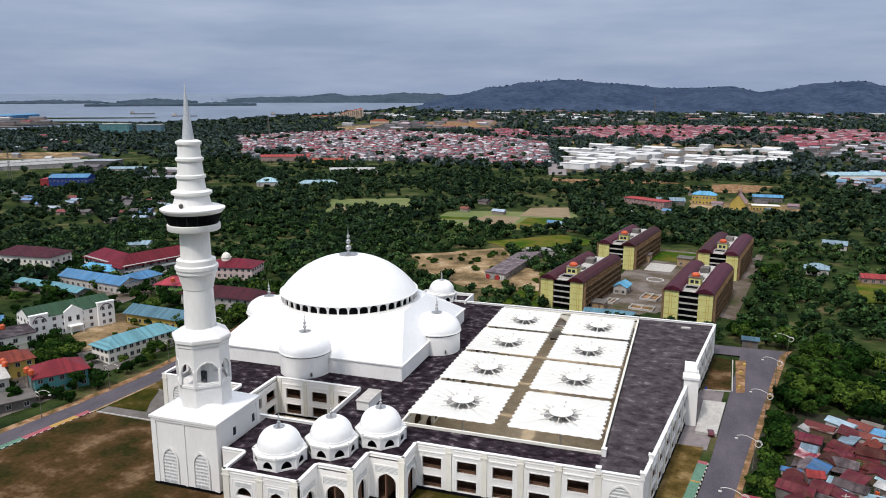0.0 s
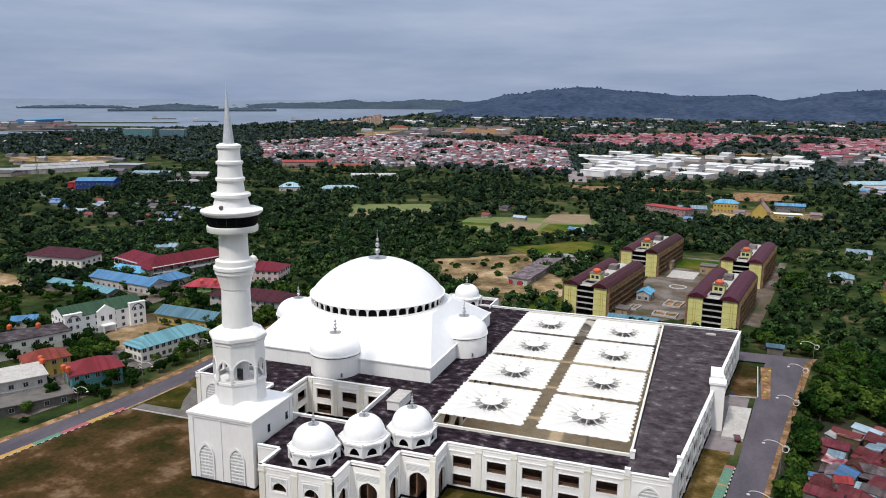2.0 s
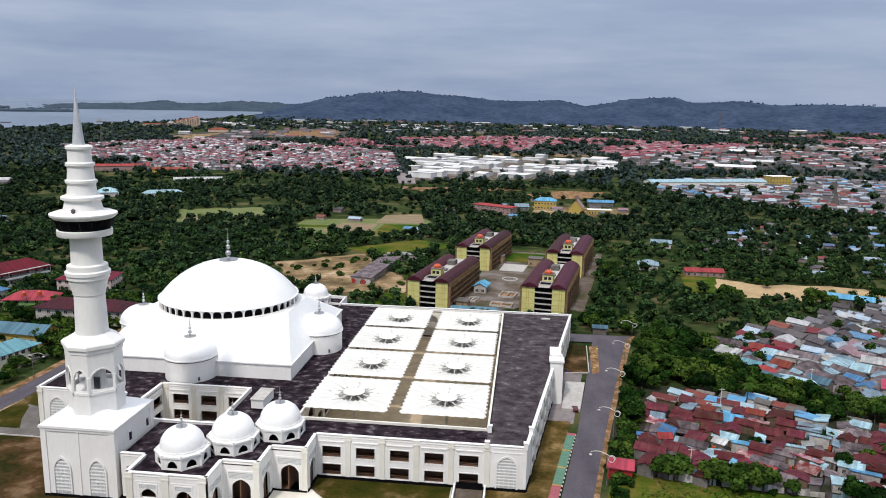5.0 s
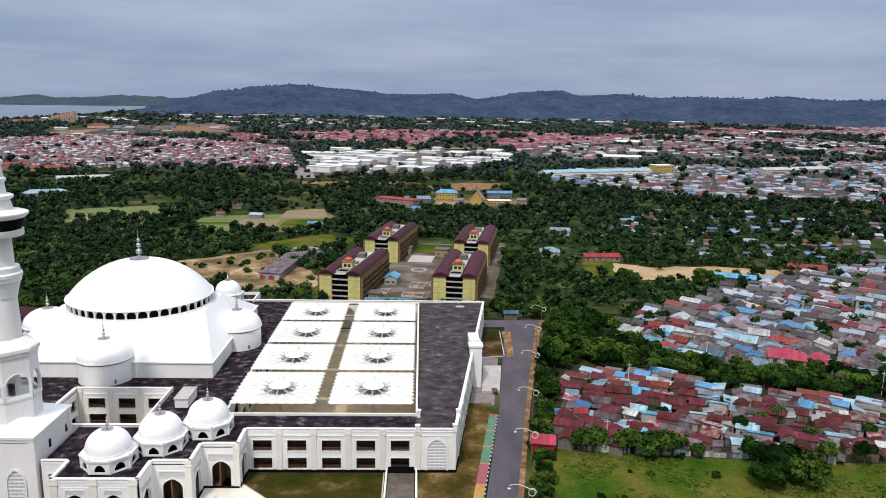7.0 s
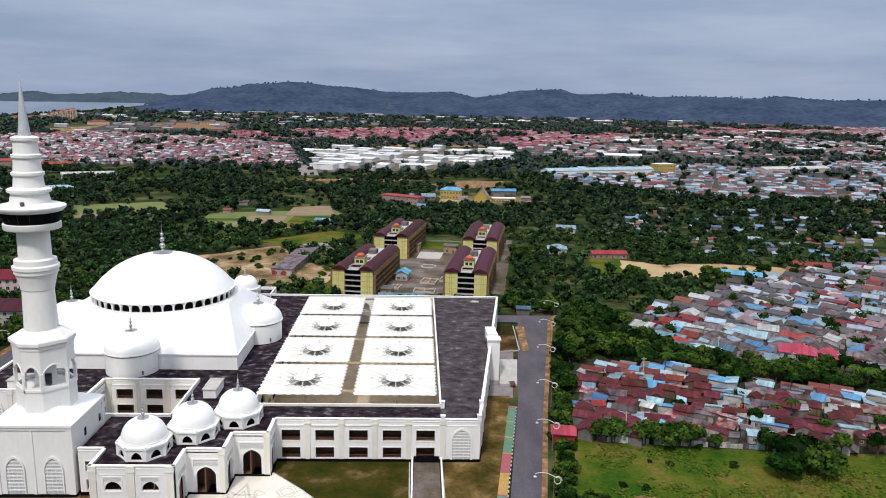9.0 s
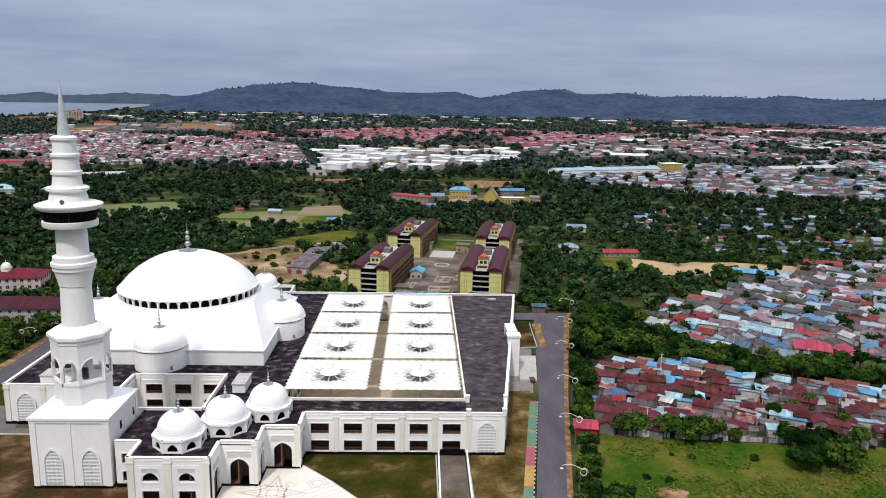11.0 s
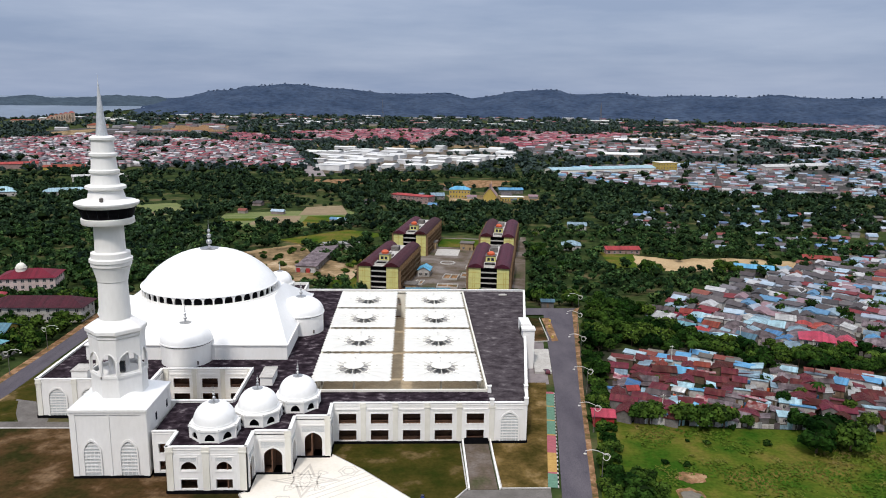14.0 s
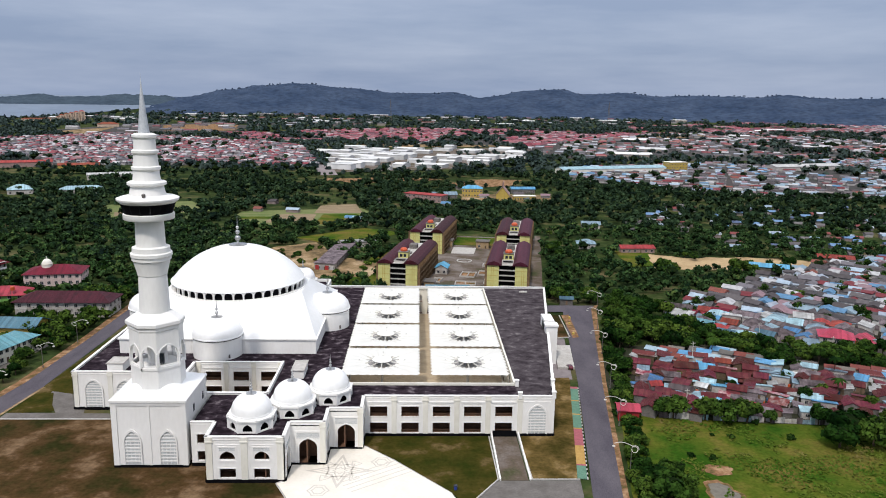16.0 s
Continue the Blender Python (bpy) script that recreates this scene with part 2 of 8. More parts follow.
EARTH = material("red_earth", (0.1, 0.075, 0.03), (0.24, 0.13, 0.07), spread=(0.38, 0.52), third=(0.36, 0.24, 0.14), scale=0.25, fine=1.5, rough=0.95, bump=0.3)
TERRAIN = material("ground_cover", (0.014, 0.026, 0.009), (0.04, 0.058, 0.018), scale=0.035, fine=0.25, rough=1.0, bump=0.6, spread=(0.38, 0.54), third=(0.12, 0.1, 0.05), dist=1.5, grit=0.7)
URBAN = material("town_ground", (0.085, 0.075, 0.075), (0.045, 0.05, 0.045), scale=0.02, fine=0.2, rough=0.95, third=(0.2, 0.15, 0.12))
KAMPUNG = material("village_ground", (0.05, 0.045, 0.035), (0.022, 0.03, 0.014), scale=0.1, fine=0.8, rough=0.95)
WATER = material("sea_water", (0.1, 0.14, 0.2), (0.14, 0.185, 0.25), scale=0.003, fine=0.02, rough=0.5, bump=0.03)
# distance haze is put into the blue base colours of ridge and coast
HILL = material("hazed_forest_hill", (0.03, 0.049, 0.09), (0.06, 0.085, 0.135), scale=0.007, fine=0.04, rough=1.0, bump=1.0, dist=16.0, spread=(0.3, 0.7), grit=0.85)
COAST = material("hazed_far_coast", (0.045, 0.065, 0.09), (0.06, 0.085, 0.11), scale=0.009, fine=0.05, rough=1.0, bump=1.0, dist=10.0, grit=0.6)
BARK = material("bark", (0.12, 0.085, 0.06), (0.08, 0.06, 0.045), scale=2, fine=8)
# shade inside the crowns, put into a near-black leaf colour
LEAF_SHADE = material("inner_leaves", (0.006, 0.013, 0.004), (0.012, 0.022, 0.006), scale=0.4, fine=2.0, rough=0.9, bump=0.0)
LEAF = material("leaves", (0.01, 0.028, 0.005), (0.042, 0.088, 0.014), scale=0.3, fine=2.0, rough=0.75, per_object=0.75, bump=0.0, spread=(0.38, 0.64))
# extra blue in these far greens stands for haze over the distance
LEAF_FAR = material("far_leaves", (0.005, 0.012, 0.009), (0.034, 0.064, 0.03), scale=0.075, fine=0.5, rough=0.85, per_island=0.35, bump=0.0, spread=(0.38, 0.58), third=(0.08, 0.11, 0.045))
# bluer and paler than near leaves: horizon haze mixed into the colour
LEAF_HORIZON = material("hazed_leaves", (0.025, 0.041, 0.042), (0.062, 0.088, 0.075), scale=0.012, fine=0.1, rough=0.9, per_island=0.3, bump=0.0, spread=(0.38, 0.6))
LEAF_NEAR = material("fresh_leaves", (0.008, 0.022, 0.01), (0.046, 0.094, 0.03), scale=0.1, fine=0.9, rough=0.8, per_island=0.35, bump=0.0, spread=(0.4, 0.58), third=(0.1, 0.14, 0.038))
FAR_ROAD = material("pale_worn_road", (0.27, 0.235, 0.235), (0.2, 0.175, 0.175), scale=0.03, fine=0.4, rough=0.9)
YELLOW = material("yellow_paint", (0.6, 0.58, 0.24), (0.52, 0.49, 0.2), scale=0.3, fine=1.5, rough=0.7, grit=0.12)
YARD = material("trodden_yard", (0.19, 0.165, 0.15), (0.11, 0.085, 0.065), scale=0.07, fine=1.2, rough=0.95, bump=0.3, spread=(0.38, 0.55), third=(0.06, 0.065, 0.03))
MAROON = sheet_metal("maroon_roofing", (0.062, 0.013, 0.02), (0.042, 0.011, 0.015), 0.4)
TAN_DARK = material("brown_render", (0.24, 0.155, 0.09), (0.17, 0.11, 0.065), scale=0.4, fine=1.5)
TAN = material("tan_render", (0.4, 0.29, 0.17), (0.3, 0.22, 0.13), scale=0.4, fine=1.5)
ORANGE = material("orange_paint", (0.55, 0.09, 0.02), (0.45, 0.07, 0.02), rough=0.5)
RED = material("red_paint", (0.38, 0.03, 0.03), (0.3, 0.025, 0.025), rough=0.5)
TEAL = material("teal_paint", (0.08, 0.3, 0.3), (0.06, 0.22, 0.24), rough=0.6)
GREENP = material("green_paint", (0.2, 0.42, 0.1), (0.16, 0.34, 0.08), rough=0.6)
YELLOWP = material("ochre_paint", (0.5, 0.36, 0.08), (0.42, 0.3, 0.06), rough=0.6)
LAMPW = material("lamp_paint", (0.62, 0.6, 0.55), (0.5, 0.48, 0.44), rough=0.5)
R_RUST = sheet_metal("rusty_maroon_sheets", (0.1, 0.015, 0.021), (0.125, 0.04, 0.034), 0.45)
R_PATCH = sheet_metal("patched_red_and_white_sheets", (0.46, 0.38, 0.36), (0.2, 0.022, 0.024), 0.75)
R_RED = sheet_metal("red_sheets", (0.33, 0.045, 0.05), (0.24, 0.04, 0.044), 0.4)
R_BLUE = sheet_metal("blue_sheets", (0.085, 0.25, 0.45), (0.13, 0.26, 0.38), 0.4)
R_PALE = sheet_metal("pale_blue_sheets", (0.27, 0.39, 0.46), (0.19, 0.26, 0.3), 0.45)
R_TEAL = sheet_metal("teal_sheets", (0.1, 0.215, 0.27), (0.13, 0.23, 0.27), 0.3)
R_RASP = sheet_metal("raspberry_sheets", (0.28, 0.032, 0.066), (0.22, 0.03, 0.055), 0.3)
R_GREY = sheet_metal("grey_asbestos", (0.17, 0.138, 0.144), (0.075, 0.058, 0.063), 0.55, 0.9)
R_WHITE = sheet_metal("whitish_sheets", (0.52, 0.52, 0.51), (0.34, 0.33, 0.32), 0.45)
R_TERRA = sheet_metal("orange_tiles", (0.3, 0.075, 0.05), (0.2, 0.06, 0.045), 0.4, 0.85)
R_GREEN = sheet_metal("dark_green_sheets", (0.025, 0.06, 0.035), (0.035, 0.07, 0.045), 0.3)
R_CRIMSON = sheet_metal("crimson_roofing", (0.15, 0.012, 0.026), (0.12, 0.015, 0.022), 0.3, 0.55, 0.08)
W_WHITE = material("house_white", (0.5, 0.48, 0.46), (0.34, 0.31, 0.28), scale=0.4, fine=1.5, per_object=0.15)
W_GREY = material("house_grey", (0.2, 0.185, 0.175), (0.12, 0.11, 0.1), scale=0.4, fine=1.5, per_object=0.2)
ROSE = material("rose_render", (0.62, 0.5, 0.47), (0.52, 0.41, 0.38), scale=0.3, fine=1.5)
W_PINK = material("house_pink", (0.36, 0.25, 0.23), (0.27, 0.19, 0.17), scale=0.4, fine=1.5, per_object=0.2)
WOOD = material("weathered_board", (0.17, 0.12, 0.08), (0.11, 0.08, 0.055), scale=0.8, fine=4, per_object=0.25)


# ---- mesh helpers ----
def box(bm, x0, x1, y0, y1, z0, z1):
    v = [bm.verts.new(p) for p in ((x0, y0, z0), (x1, y0, z0), (x1, y1, z0), (x0, y1, z0), (x0, y0, z1), (x1, y0, z1), (x1, y1, z1), (x0, y1, z1))]
    for f in ((0, 3, 2, 1), (4, 5, 6, 7), (0, 1, 5, 4), (1, 2, 6, 5), (2, 3, 7, 6), (3, 0, 4, 7)):
        bm.faces.new([v[i] for i in f])


def prism(bm, pts, z0, z1):
    """An upright prism on a polygon given counter-clockwise from above."""
    lo = [bm.verts.new((x, y, z0)) for x, y in pts]
    hi = [bm.verts.new((x, y, z1)) for x, y in pts]
    bm.faces.new(lo[::-1])
    bm.faces.new(hi)
    for i in range(len(pts)):
        j = (i + 1) % len(pts)
        bm.faces.new((lo[i], lo[j], hi[j], hi[i]))


def slab_xz(bm, pts, y0, y1):
    """A flat piece with an outline in x and z (counter-clockwise seen from -y), from y0 to y1."""
    a = [bm.verts.new((x, y0, z)) for x, z in pts]
    b = [bm.verts.new((x, y1, z)) for x, z in pts]
    bm.faces.new(a)
    bm.faces.new(b[::-1])
    for i in range(len(pts)):
        j = (i + 1) % len(pts)
        bm.faces.new((a[j], a[i], b[i], b[j]))


def lathe(bm, profile, seg=48, cx=0.0, cy=0.0, turn=0.0):
    rings = []
    for r, z in profile:
        if r < 1e-4:
            rings.append([bm.verts.new((cx, cy, z))])
        else:
            rings.append([bm.verts.new((cx + r * math.cos(turn + math.tau * i / seg), cy + r * math.sin(turn + math.tau * i / seg), z)) for i in range(seg)])
    for a, b in zip(rings, rings[1:]):
        for i in range(seg):
            j = (i + 1) % seg
            if len(a) > 1 and len(b) > 1:
                bm.faces.new((a[i], a[j], b[j], b[i]))
            elif len(a) > 1:
                bm.faces.new((a[i], a[j], b[0]))
            elif len(b) > 1:
                bm.faces.new((a[0], b[j], b[i]))


def rod(bm, a, b, r0, r1, seg=6):
    a, b = Vector(a), Vector(b)
    q = (b - a).to_track_quat("Z", "Y")
    ra = [bm.verts.new(a + q @ Vector((r0 * math.cos(math.tau * i / seg), r0 * math.sin(math.tau * i / seg), 0))) for i in range(seg)]
    rb = [bm.verts.new(b + q @ Vector((r1 * math.cos(math.tau * i / seg), r1 * math.sin(math.tau * i / seg), 0))) for i in range(seg)]
    for i in range(seg):
        j = (i + 1) % seg
        bm.faces.new((ra[i], ra[j], rb[j], rb[i]))
    bm.faces.new(ra[::-1])
    bm.faces.new(rb)


def mesh_of(name, bm, mat, smooth=False):
    me = bpy.data.meshes.new(name)
    bm.normal_update()
    bm.to_mesh(me)
    bm.free()
    me.materials.append(mat)
    if smooth:
        me.shade_smooth()
        me.set_sharp_from_angle(angle=radians(38))
    return me


def part(name, bm, mat, parent, label="", smooth=False, m=None):
    """One mesh object under a thing or a part."""
    me = bm if isinstance(bm, bpy.types.Mesh) else mesh_of(name, bm, mat, smooth)
    ob = new(name, me)
    ob.parent = parent
    if m is not None:
        ob.matrix_basis = m
    if label:
        tagged(ob, label)
    return ob


def thing(name, label, category, m=None, group="", kind=""):
    ob = new(name)
    if m is not None:
        ob.matrix_basis = m
    return tagged(ob, label, category, group, kind)


def mesh_thing(name, bm, mat, label, category, group="", kind="", smooth=False):
    return tagged(new(name, mesh_of(name, bm, mat, smooth)), label, category, group, kind)


def smoothstep(a, b, x):
    t = min(1.0, max(0.0, (x - a) / (b - a)))
    return t * t * (3 - 2 * t)


def gz(x, y):
    """Height of the ground: level round the mosque, five metres lower to the north and in the settlement, rising gently far off."""
    r = math.hypot(x, y)
    west = 1 - smoothstep(-260, -120, x)
    east = smoothstep(44, 70, x)
    h = -5.0 * (1 - west) * ((1 - east) * smoothstep(317, 352, y) + east * (0.55 * smoothstep(228, 300, y) + 0.45 * smoothstep(300, 400, y)))
    h += -5.0 * west * smoothstep(330, 500, y)
    return h + 76.0 * smoothstep(2900, 4900, r) ** 1.3


def inside(poly, x, y):
    hit = False
    for (xa, ya), (xb, yb) in zip(poly, poly[1:] + poly[:1]):
        if (ya > y) != (yb > y) and x < (xb - xa) * (y - ya) / (yb - ya) + xa:
            hit = not hit
    return hit


def drape(bm, poly, lift, step=12.0):
    """A sheet with that outline that follows the ground."""
    vs = [bm.verts.new((x, y, 0)) for x, y in poly]
    bm.faces.new(vs)
    xs, ys = [p[0] for p in poly], [p[1] for p in poly]
    for axis, lo, hi in ((0, min(xs), max(xs)), (1, min(ys), max(ys))):
        cuts = int((hi - lo) / step)
        for i in range(1, min(cuts, 60) + 1):
            c = lo + (hi - lo) * i / (min(cuts, 60) + 1)
            co, no = ((c, 0, 0), (1, 0, 0)) if axis == 0 else ((0, c, 0), (0, 1, 0))
            bmesh.ops.bisect_plane(bm, geom=bm.verts[:] + bm.edges[:] + bm.faces[:], plane_co=co, plane_no=no)
    for v in bm.verts:
        v.co.z = gz(v.co.x, v.co.y) + lift
    for f in bm.faces:
        f.normal_update()
        if f.normal.z < 0:
            f.normal_flip()


def ragged(poly, amount, seed):
    """The same outline with an uneven, wandering edge."""
    out = []
    for (xa, ya), (xb, yb) in zip(poly, poly[1:] + poly[:1]):
        n = max(2, int(math.hypot(xb - xa, yb - ya) / (amount * 1.5)))
        for k in range(n):
            x, y = xa + (xb - xa) * k / n, ya + (yb - ya) * k / n
            q = 0.35 / amount
            out.append((x + amount * noise.noise(Vector((x * q, y * q, seed))), y + amount * noise.noise(Vector((x * q, y * q, seed + 9.3)))))
    return out


def ground_patch(name, poly, mat, label, lift=0.12, category="ground", step=12.0):
    if name in ("sand_lot", "bare_land"):
        poly = ragged(list(poly), 5.0 if max(y for _, y in poly) < 700 else 14.0, 4.4)
    bm = bmesh.new()
    drape(bm, poly, lift, step)
    return mesh_thing(name, bm, mat, label, category, kind="structure")


# ---- ground ----
def ground_sheet():
    """One sheet from below the camera to the horizon, finer near the mosque."""
    bm = bmesh.new()
    radii = [0, 40, 80, 120, 160, 200, 240, 280, 320, 360, 400, 450, 500, 560, 640, 740, 860, 1000, 1200, 1450, 1750, 2100, 2500, 2900, 3100, 3300, 3450, 3600, 3750, 3900, 4050, 4200, 4350, 4500, 4600, 4700, 4790, 4860]
    seg = 240
    cx, cy = -60.0, 150.0
    rows = []
    for r in radii:
        if r == 0:
            rows.append([bm.verts.new((cx, cy, gz(cx, cy)))])
        else:
            ring = []
            for i in range(seg):
                x, y = cx + r * math.cos(math.tau * i / seg), cy + r * math.sin(math.tau * i / seg)
                ring.append(bm.verts.new((x, y, gz(x, y) - 0.05)))
            rows.append(ring)
    for a, b in zip(rows, rows[1:]):
        for i in range(seg):
            j = (i + 1) % seg
            bm.faces.new((a[0], b[i], b[j]) if len(a) == 1 else (a[i], b[i], b[j], a[j]))
    return mesh_thing("ground", bm, TERRAIN, "dark green and brown scrub ground reaching the hills", "ground", kind="structure")


ground_sheet()

# ---- mosque ----
ROOF = 12.9
DECK_Z = 12.3
mosque = thing("mosque", "large white mosque with a dark flat roof and a big dome", "mosque", pose(0, 0, 0))
E_LO, E_HI = (-5.8, 167.6), (12.6, 300.5)


def east_x(y):
    return E_LO[0] + (E_HI[0] - E_LO[0]) * (y - E_LO[1]) / (E_HI[1] - E_LO[1])


def wall_frame(p0, p1):
    """The pose of a wall whose outer face runs from p0 to p1, with the outside on the right hand."""
    d = math.degrees(math.atan2(p1[1] - p0[1], p1[0] - p0[0]))
    return pose(p0[0], p0[1], 0, 0, 0, d), math.hypot(p1[0] - p0[0], p1[1] - p0[1])


def arch_curve(u0, u1, v0, v1, n=7, point=0.25):
    """The upper edge of a pointed arch from (u0, v0) over the top v1 to (u1, v0)."""
    c, half = (u0 + u1) / 2, (u1 - u0) / 2
    pts = []
    for i in range(2 * n + 1):
        a = math.pi * (1 - i / (2 * n))
        x, y = math.cos(a), math.sin(a)
        y = y * (1 - point) + point * (1 - abs(x)) ** 0.8
        pts.append((c + half * x, v0 + (v1 - v0) * y))
    return pts


def pierced_wall(bm, length, z0, z1, holes, thick=0.6):
    """A wall in local x and z with openings (u0, u1, v0, v1, spring): spring is where an arch begins, None for a flat head."""
    us = sorted({0.0, length, *(h[0] for h in holes), *(h[1] for h in holes)})
    vs = sorted({z0, z1, *(h[2] for h in holes), *(h[3] for h in holes)})
    for ua, ub in zip(us, us[1:]):
        for va, vb in zip(vs, vs[1:]):
            if not any(h[0] < (ua + ub) / 2 < h[1] and h[2] < (va + vb) / 2 < h[3] for h in holes):
                box(bm, ua, ub, 0, thick, va, vb)
    for u0, u1, v0, v1, spring in holes:
        if spring is not None:
            curve = arch_curve(u0, u1, spring, v1)
            mid = len(curve) // 2
            slab_xz(bm, [(u0, v1)] + curve[:mid + 1], 0, thick)
            slab_xz(bm, curve[mid:] + [(u1, v1)], 0, thick)
    bmesh.ops.remove_doubles(bm, verts=bm.verts[:], dist=0.002)


def border(bm, u0, u1, v0, v1, w, y0, y1):
    """A raised frame round an opening."""
    box(bm, u0 - w, u0, y0, y1, v0 - w, v1 + w)
    box(bm, u1, u1 + w, y0, y1, v0 - w, v1 + w)
    box(bm, u0, u1, y0, y1, v1, v1 + w)
    box(bm, u0, u1, y0, y1, v0 - w, v0)


def grille_mesh(w, h, spring):
    """A blind arched lattice: a pale sheet set back, with upright and level bars."""
    bm = bmesh.new()
    curve = arch_curve(0, w, spring, h)
    slab_xz(bm, [(0, 0), (w, 0)] + curve[::-1], 0.14, 0.2)
    return mesh_of("lattice_back", bm, GRILLE)


def lattice_bars(w, h, spring):
    bm = bmesh.new()
    n = int(h / 0.85)
    for i in range(1, n):
        z = h * i / n
        half = w / 2 if z < spring else w / 2 * math.sqrt(max(0.02, 1 - ((z - spring) / (h - spring)) ** 2))
        box(bm, w / 2 - half, w / 2 + half, 0.04, 0.16, z - 0.16, z + 0.16)
    for i in range(0, 4):
        u = w * (i + 0.5) / 4
        box(bm, u - 0.05, u + 0.05, 0.06, 0.15, 0, spring + 0.3)
    return mesh_of("lattice_bars", bm, WHITE)


def arch_trim(w, h, spring, t=0.45):
    bm = bmesh.new()
    inner = [(0, 0)] + arch_curve(0, w, spring, h) + [(w, 0)]
    outer = [(-t, 0)] + arch_curve(-t, w + t, spring, h + t * 1.3) + [(w + t, 0)]
    for i in range(len(inner) - 1):
        slab_xz(bm, [inner[i], inner[i + 1], outer[i + 1], outer[i]][::-1], -0.16, 0.05)
    return mesh_of("arch_trim", bm, WHITE)


NICHE = (5.2, 9.0, 6.0)
NICHE_BACK, NICHE_BARS, NICHE_TRIM = grille_mesh(*NICHE), lattice_bars(*NICHE), arch_trim(*NICHE)


def niche(parent, u, z, scale=1.0, tall=1.0):
    ob = part("blind_arch", NICHE_BACK, GRILLE, parent, "pale latticed blind arch", m=pose(u, -0.22, z) @ Matrix.Diagonal((scale, 1, tall, 1)))
    part("lattice", NICHE_BARS, WHITE, ob)
    part("arch_trim", NICHE_TRIM, WHITE, ob, "white moulded arch surround")


def gallery(parent, length, depth, z1=DECK_Z, storeys=True):
    """What is seen through the openings: the gallery's floors and its brown back wall."""
    bm = bmesh.new()
    box(bm, 0.3, length - 0.3, depth, depth + 0.3, 0.1, z1 - 0.3)
    if storeys:
        box(bm, 0.3, length - 0.3, 0.62, depth, 5.4, 5.9)
    box(bm, 0.3, length - 0.3, 0.62, depth, 0.05, 0.4)
    box(bm, 0.3, length - 0.3, 0.62, depth, z1 - 0.6, z1 - 0.35)
    part("gallery", bm, INSIDE, parent, "shaded brown gallery behind the openings")


RAIL_U = bmesh.new()
box(RAIL_U, 0, 4.6, 0.25, 0.35, 0.95, 1.05)
for k in range(12):
    box(RAIL_U, 0.2 + k * 0.38, 0.26 + k * 0.38, 0.27, 0.33, 0, 1.0)
RAIL = mesh_of("opening_rail", RAIL_U, INSIDE)


def window_bays(wall, starts, width=5.2):
    """Two storeys of openings with raised, stepped surrounds and a rail in each."""
    for u in starts:
        for v0, v1 in ((1.1, 4.4), (6.3, 9.6)):
            bm = bmesh.new()
            border(bm, u, u + width, v0, v1, 0.24, -0.1, 0.08)
            part("window_surround", bm, WHITE, wall, "white moulded opening surround")
            part("rail", RAIL, INSIDE, wall, "brown balustrade rail", m=pose(u, 0, v0) @ Matrix.Diagonal((width / 4.6, 1, 1, 1)))
        bm = bmesh.new()
        border(bm, u - 0.6, u + width + 0.6, 0.75, 10.4, 0.3, -0.07, 0.02)
        box(bm, u - 1.05, u + width + 1.05, -0.22, 0.02, 10.86, 11.15)
        part("bay_frame", bm, WHITE, wall, "white raised frame round the bay")


def pilasters(wall, places, w=1.5, z1=ROOF):
    for u in places:
        bm = bmesh.new()
        box(bm, u - w / 2, u + w / 2, -0.28, 0.02, 0.5, z1 - 1.5)
        box(bm, u - w / 2 - 0.2, u + w / 2 + 0.2, -0.4, 0.02, z1 - 1.5, z1 - 1.0)
        box(bm, u - w / 2 - 0.1, u + w / 2 + 0.1, -0.3, 0.02, z1 - 1.0, z1 + 0.05)
        part("pilaster", bm, CREAM, wall, "cream flat pilaster")


def coping(parent, length, z=ROOF):
    bm = bmesh.new()
    box(bm, -0.05, length + 0.05, -0.18, 0.75, z, z + 0.18)
    box(bm, 0, length, -0.1, 0.02, z - 0.75, z - 0.55)
    part("coping", bm, WHITE, parent)
    # black course along the foot of the wall
    bm = bmesh.new()
    box(bm, 0, length, -0.3, 0.02, -0.3, 0.95)
    part("plinth", bm, BLACK, parent, "black plinth course")


def facade(name, p0, p1, holes, label="white rendered wall with moulded bays", z1=ROOF, depth=5.0, top=True, storeys=True):
    m, length = wall_frame(p0, p1)
    bm = bmesh.new()
    pierced_wall(bm, length, 0, z1, holes)
    wall = part(name, bm, WHITE, mosque, label, m=m)
    if top:
        coping(wall, length, z1)
    if holes and depth:
        gallery(wall, length, depth, storeys=storeys)
    return wall, length


def bay_holes(starts, width=5.2):
    return [(u, u + width, v0, v1, None) for u in starts for v0, v1 in ((1.1, 4.4), (6.3, 9.6))]


# south front: five bays and a blind arch
starts = [1.6 + 9.45 * k for k in range(5)]
wall, _ = facade("south_wall", (-63.2, 167.6), (-5.8, 167.6), bay_holes(starts))
window_bays(wall, starts)
pilasters(wall, [8.85 + 9.45 * k for k in range(4)] + [46.9])
niche(wall, 49.6, 0.9)
bm = bmesh.new()
border(bm, 48.3, 56.0, 0.6, 10.9, 0.3, -0.1, 0.02)
part("bay_frame", bm, WHITE, wall)

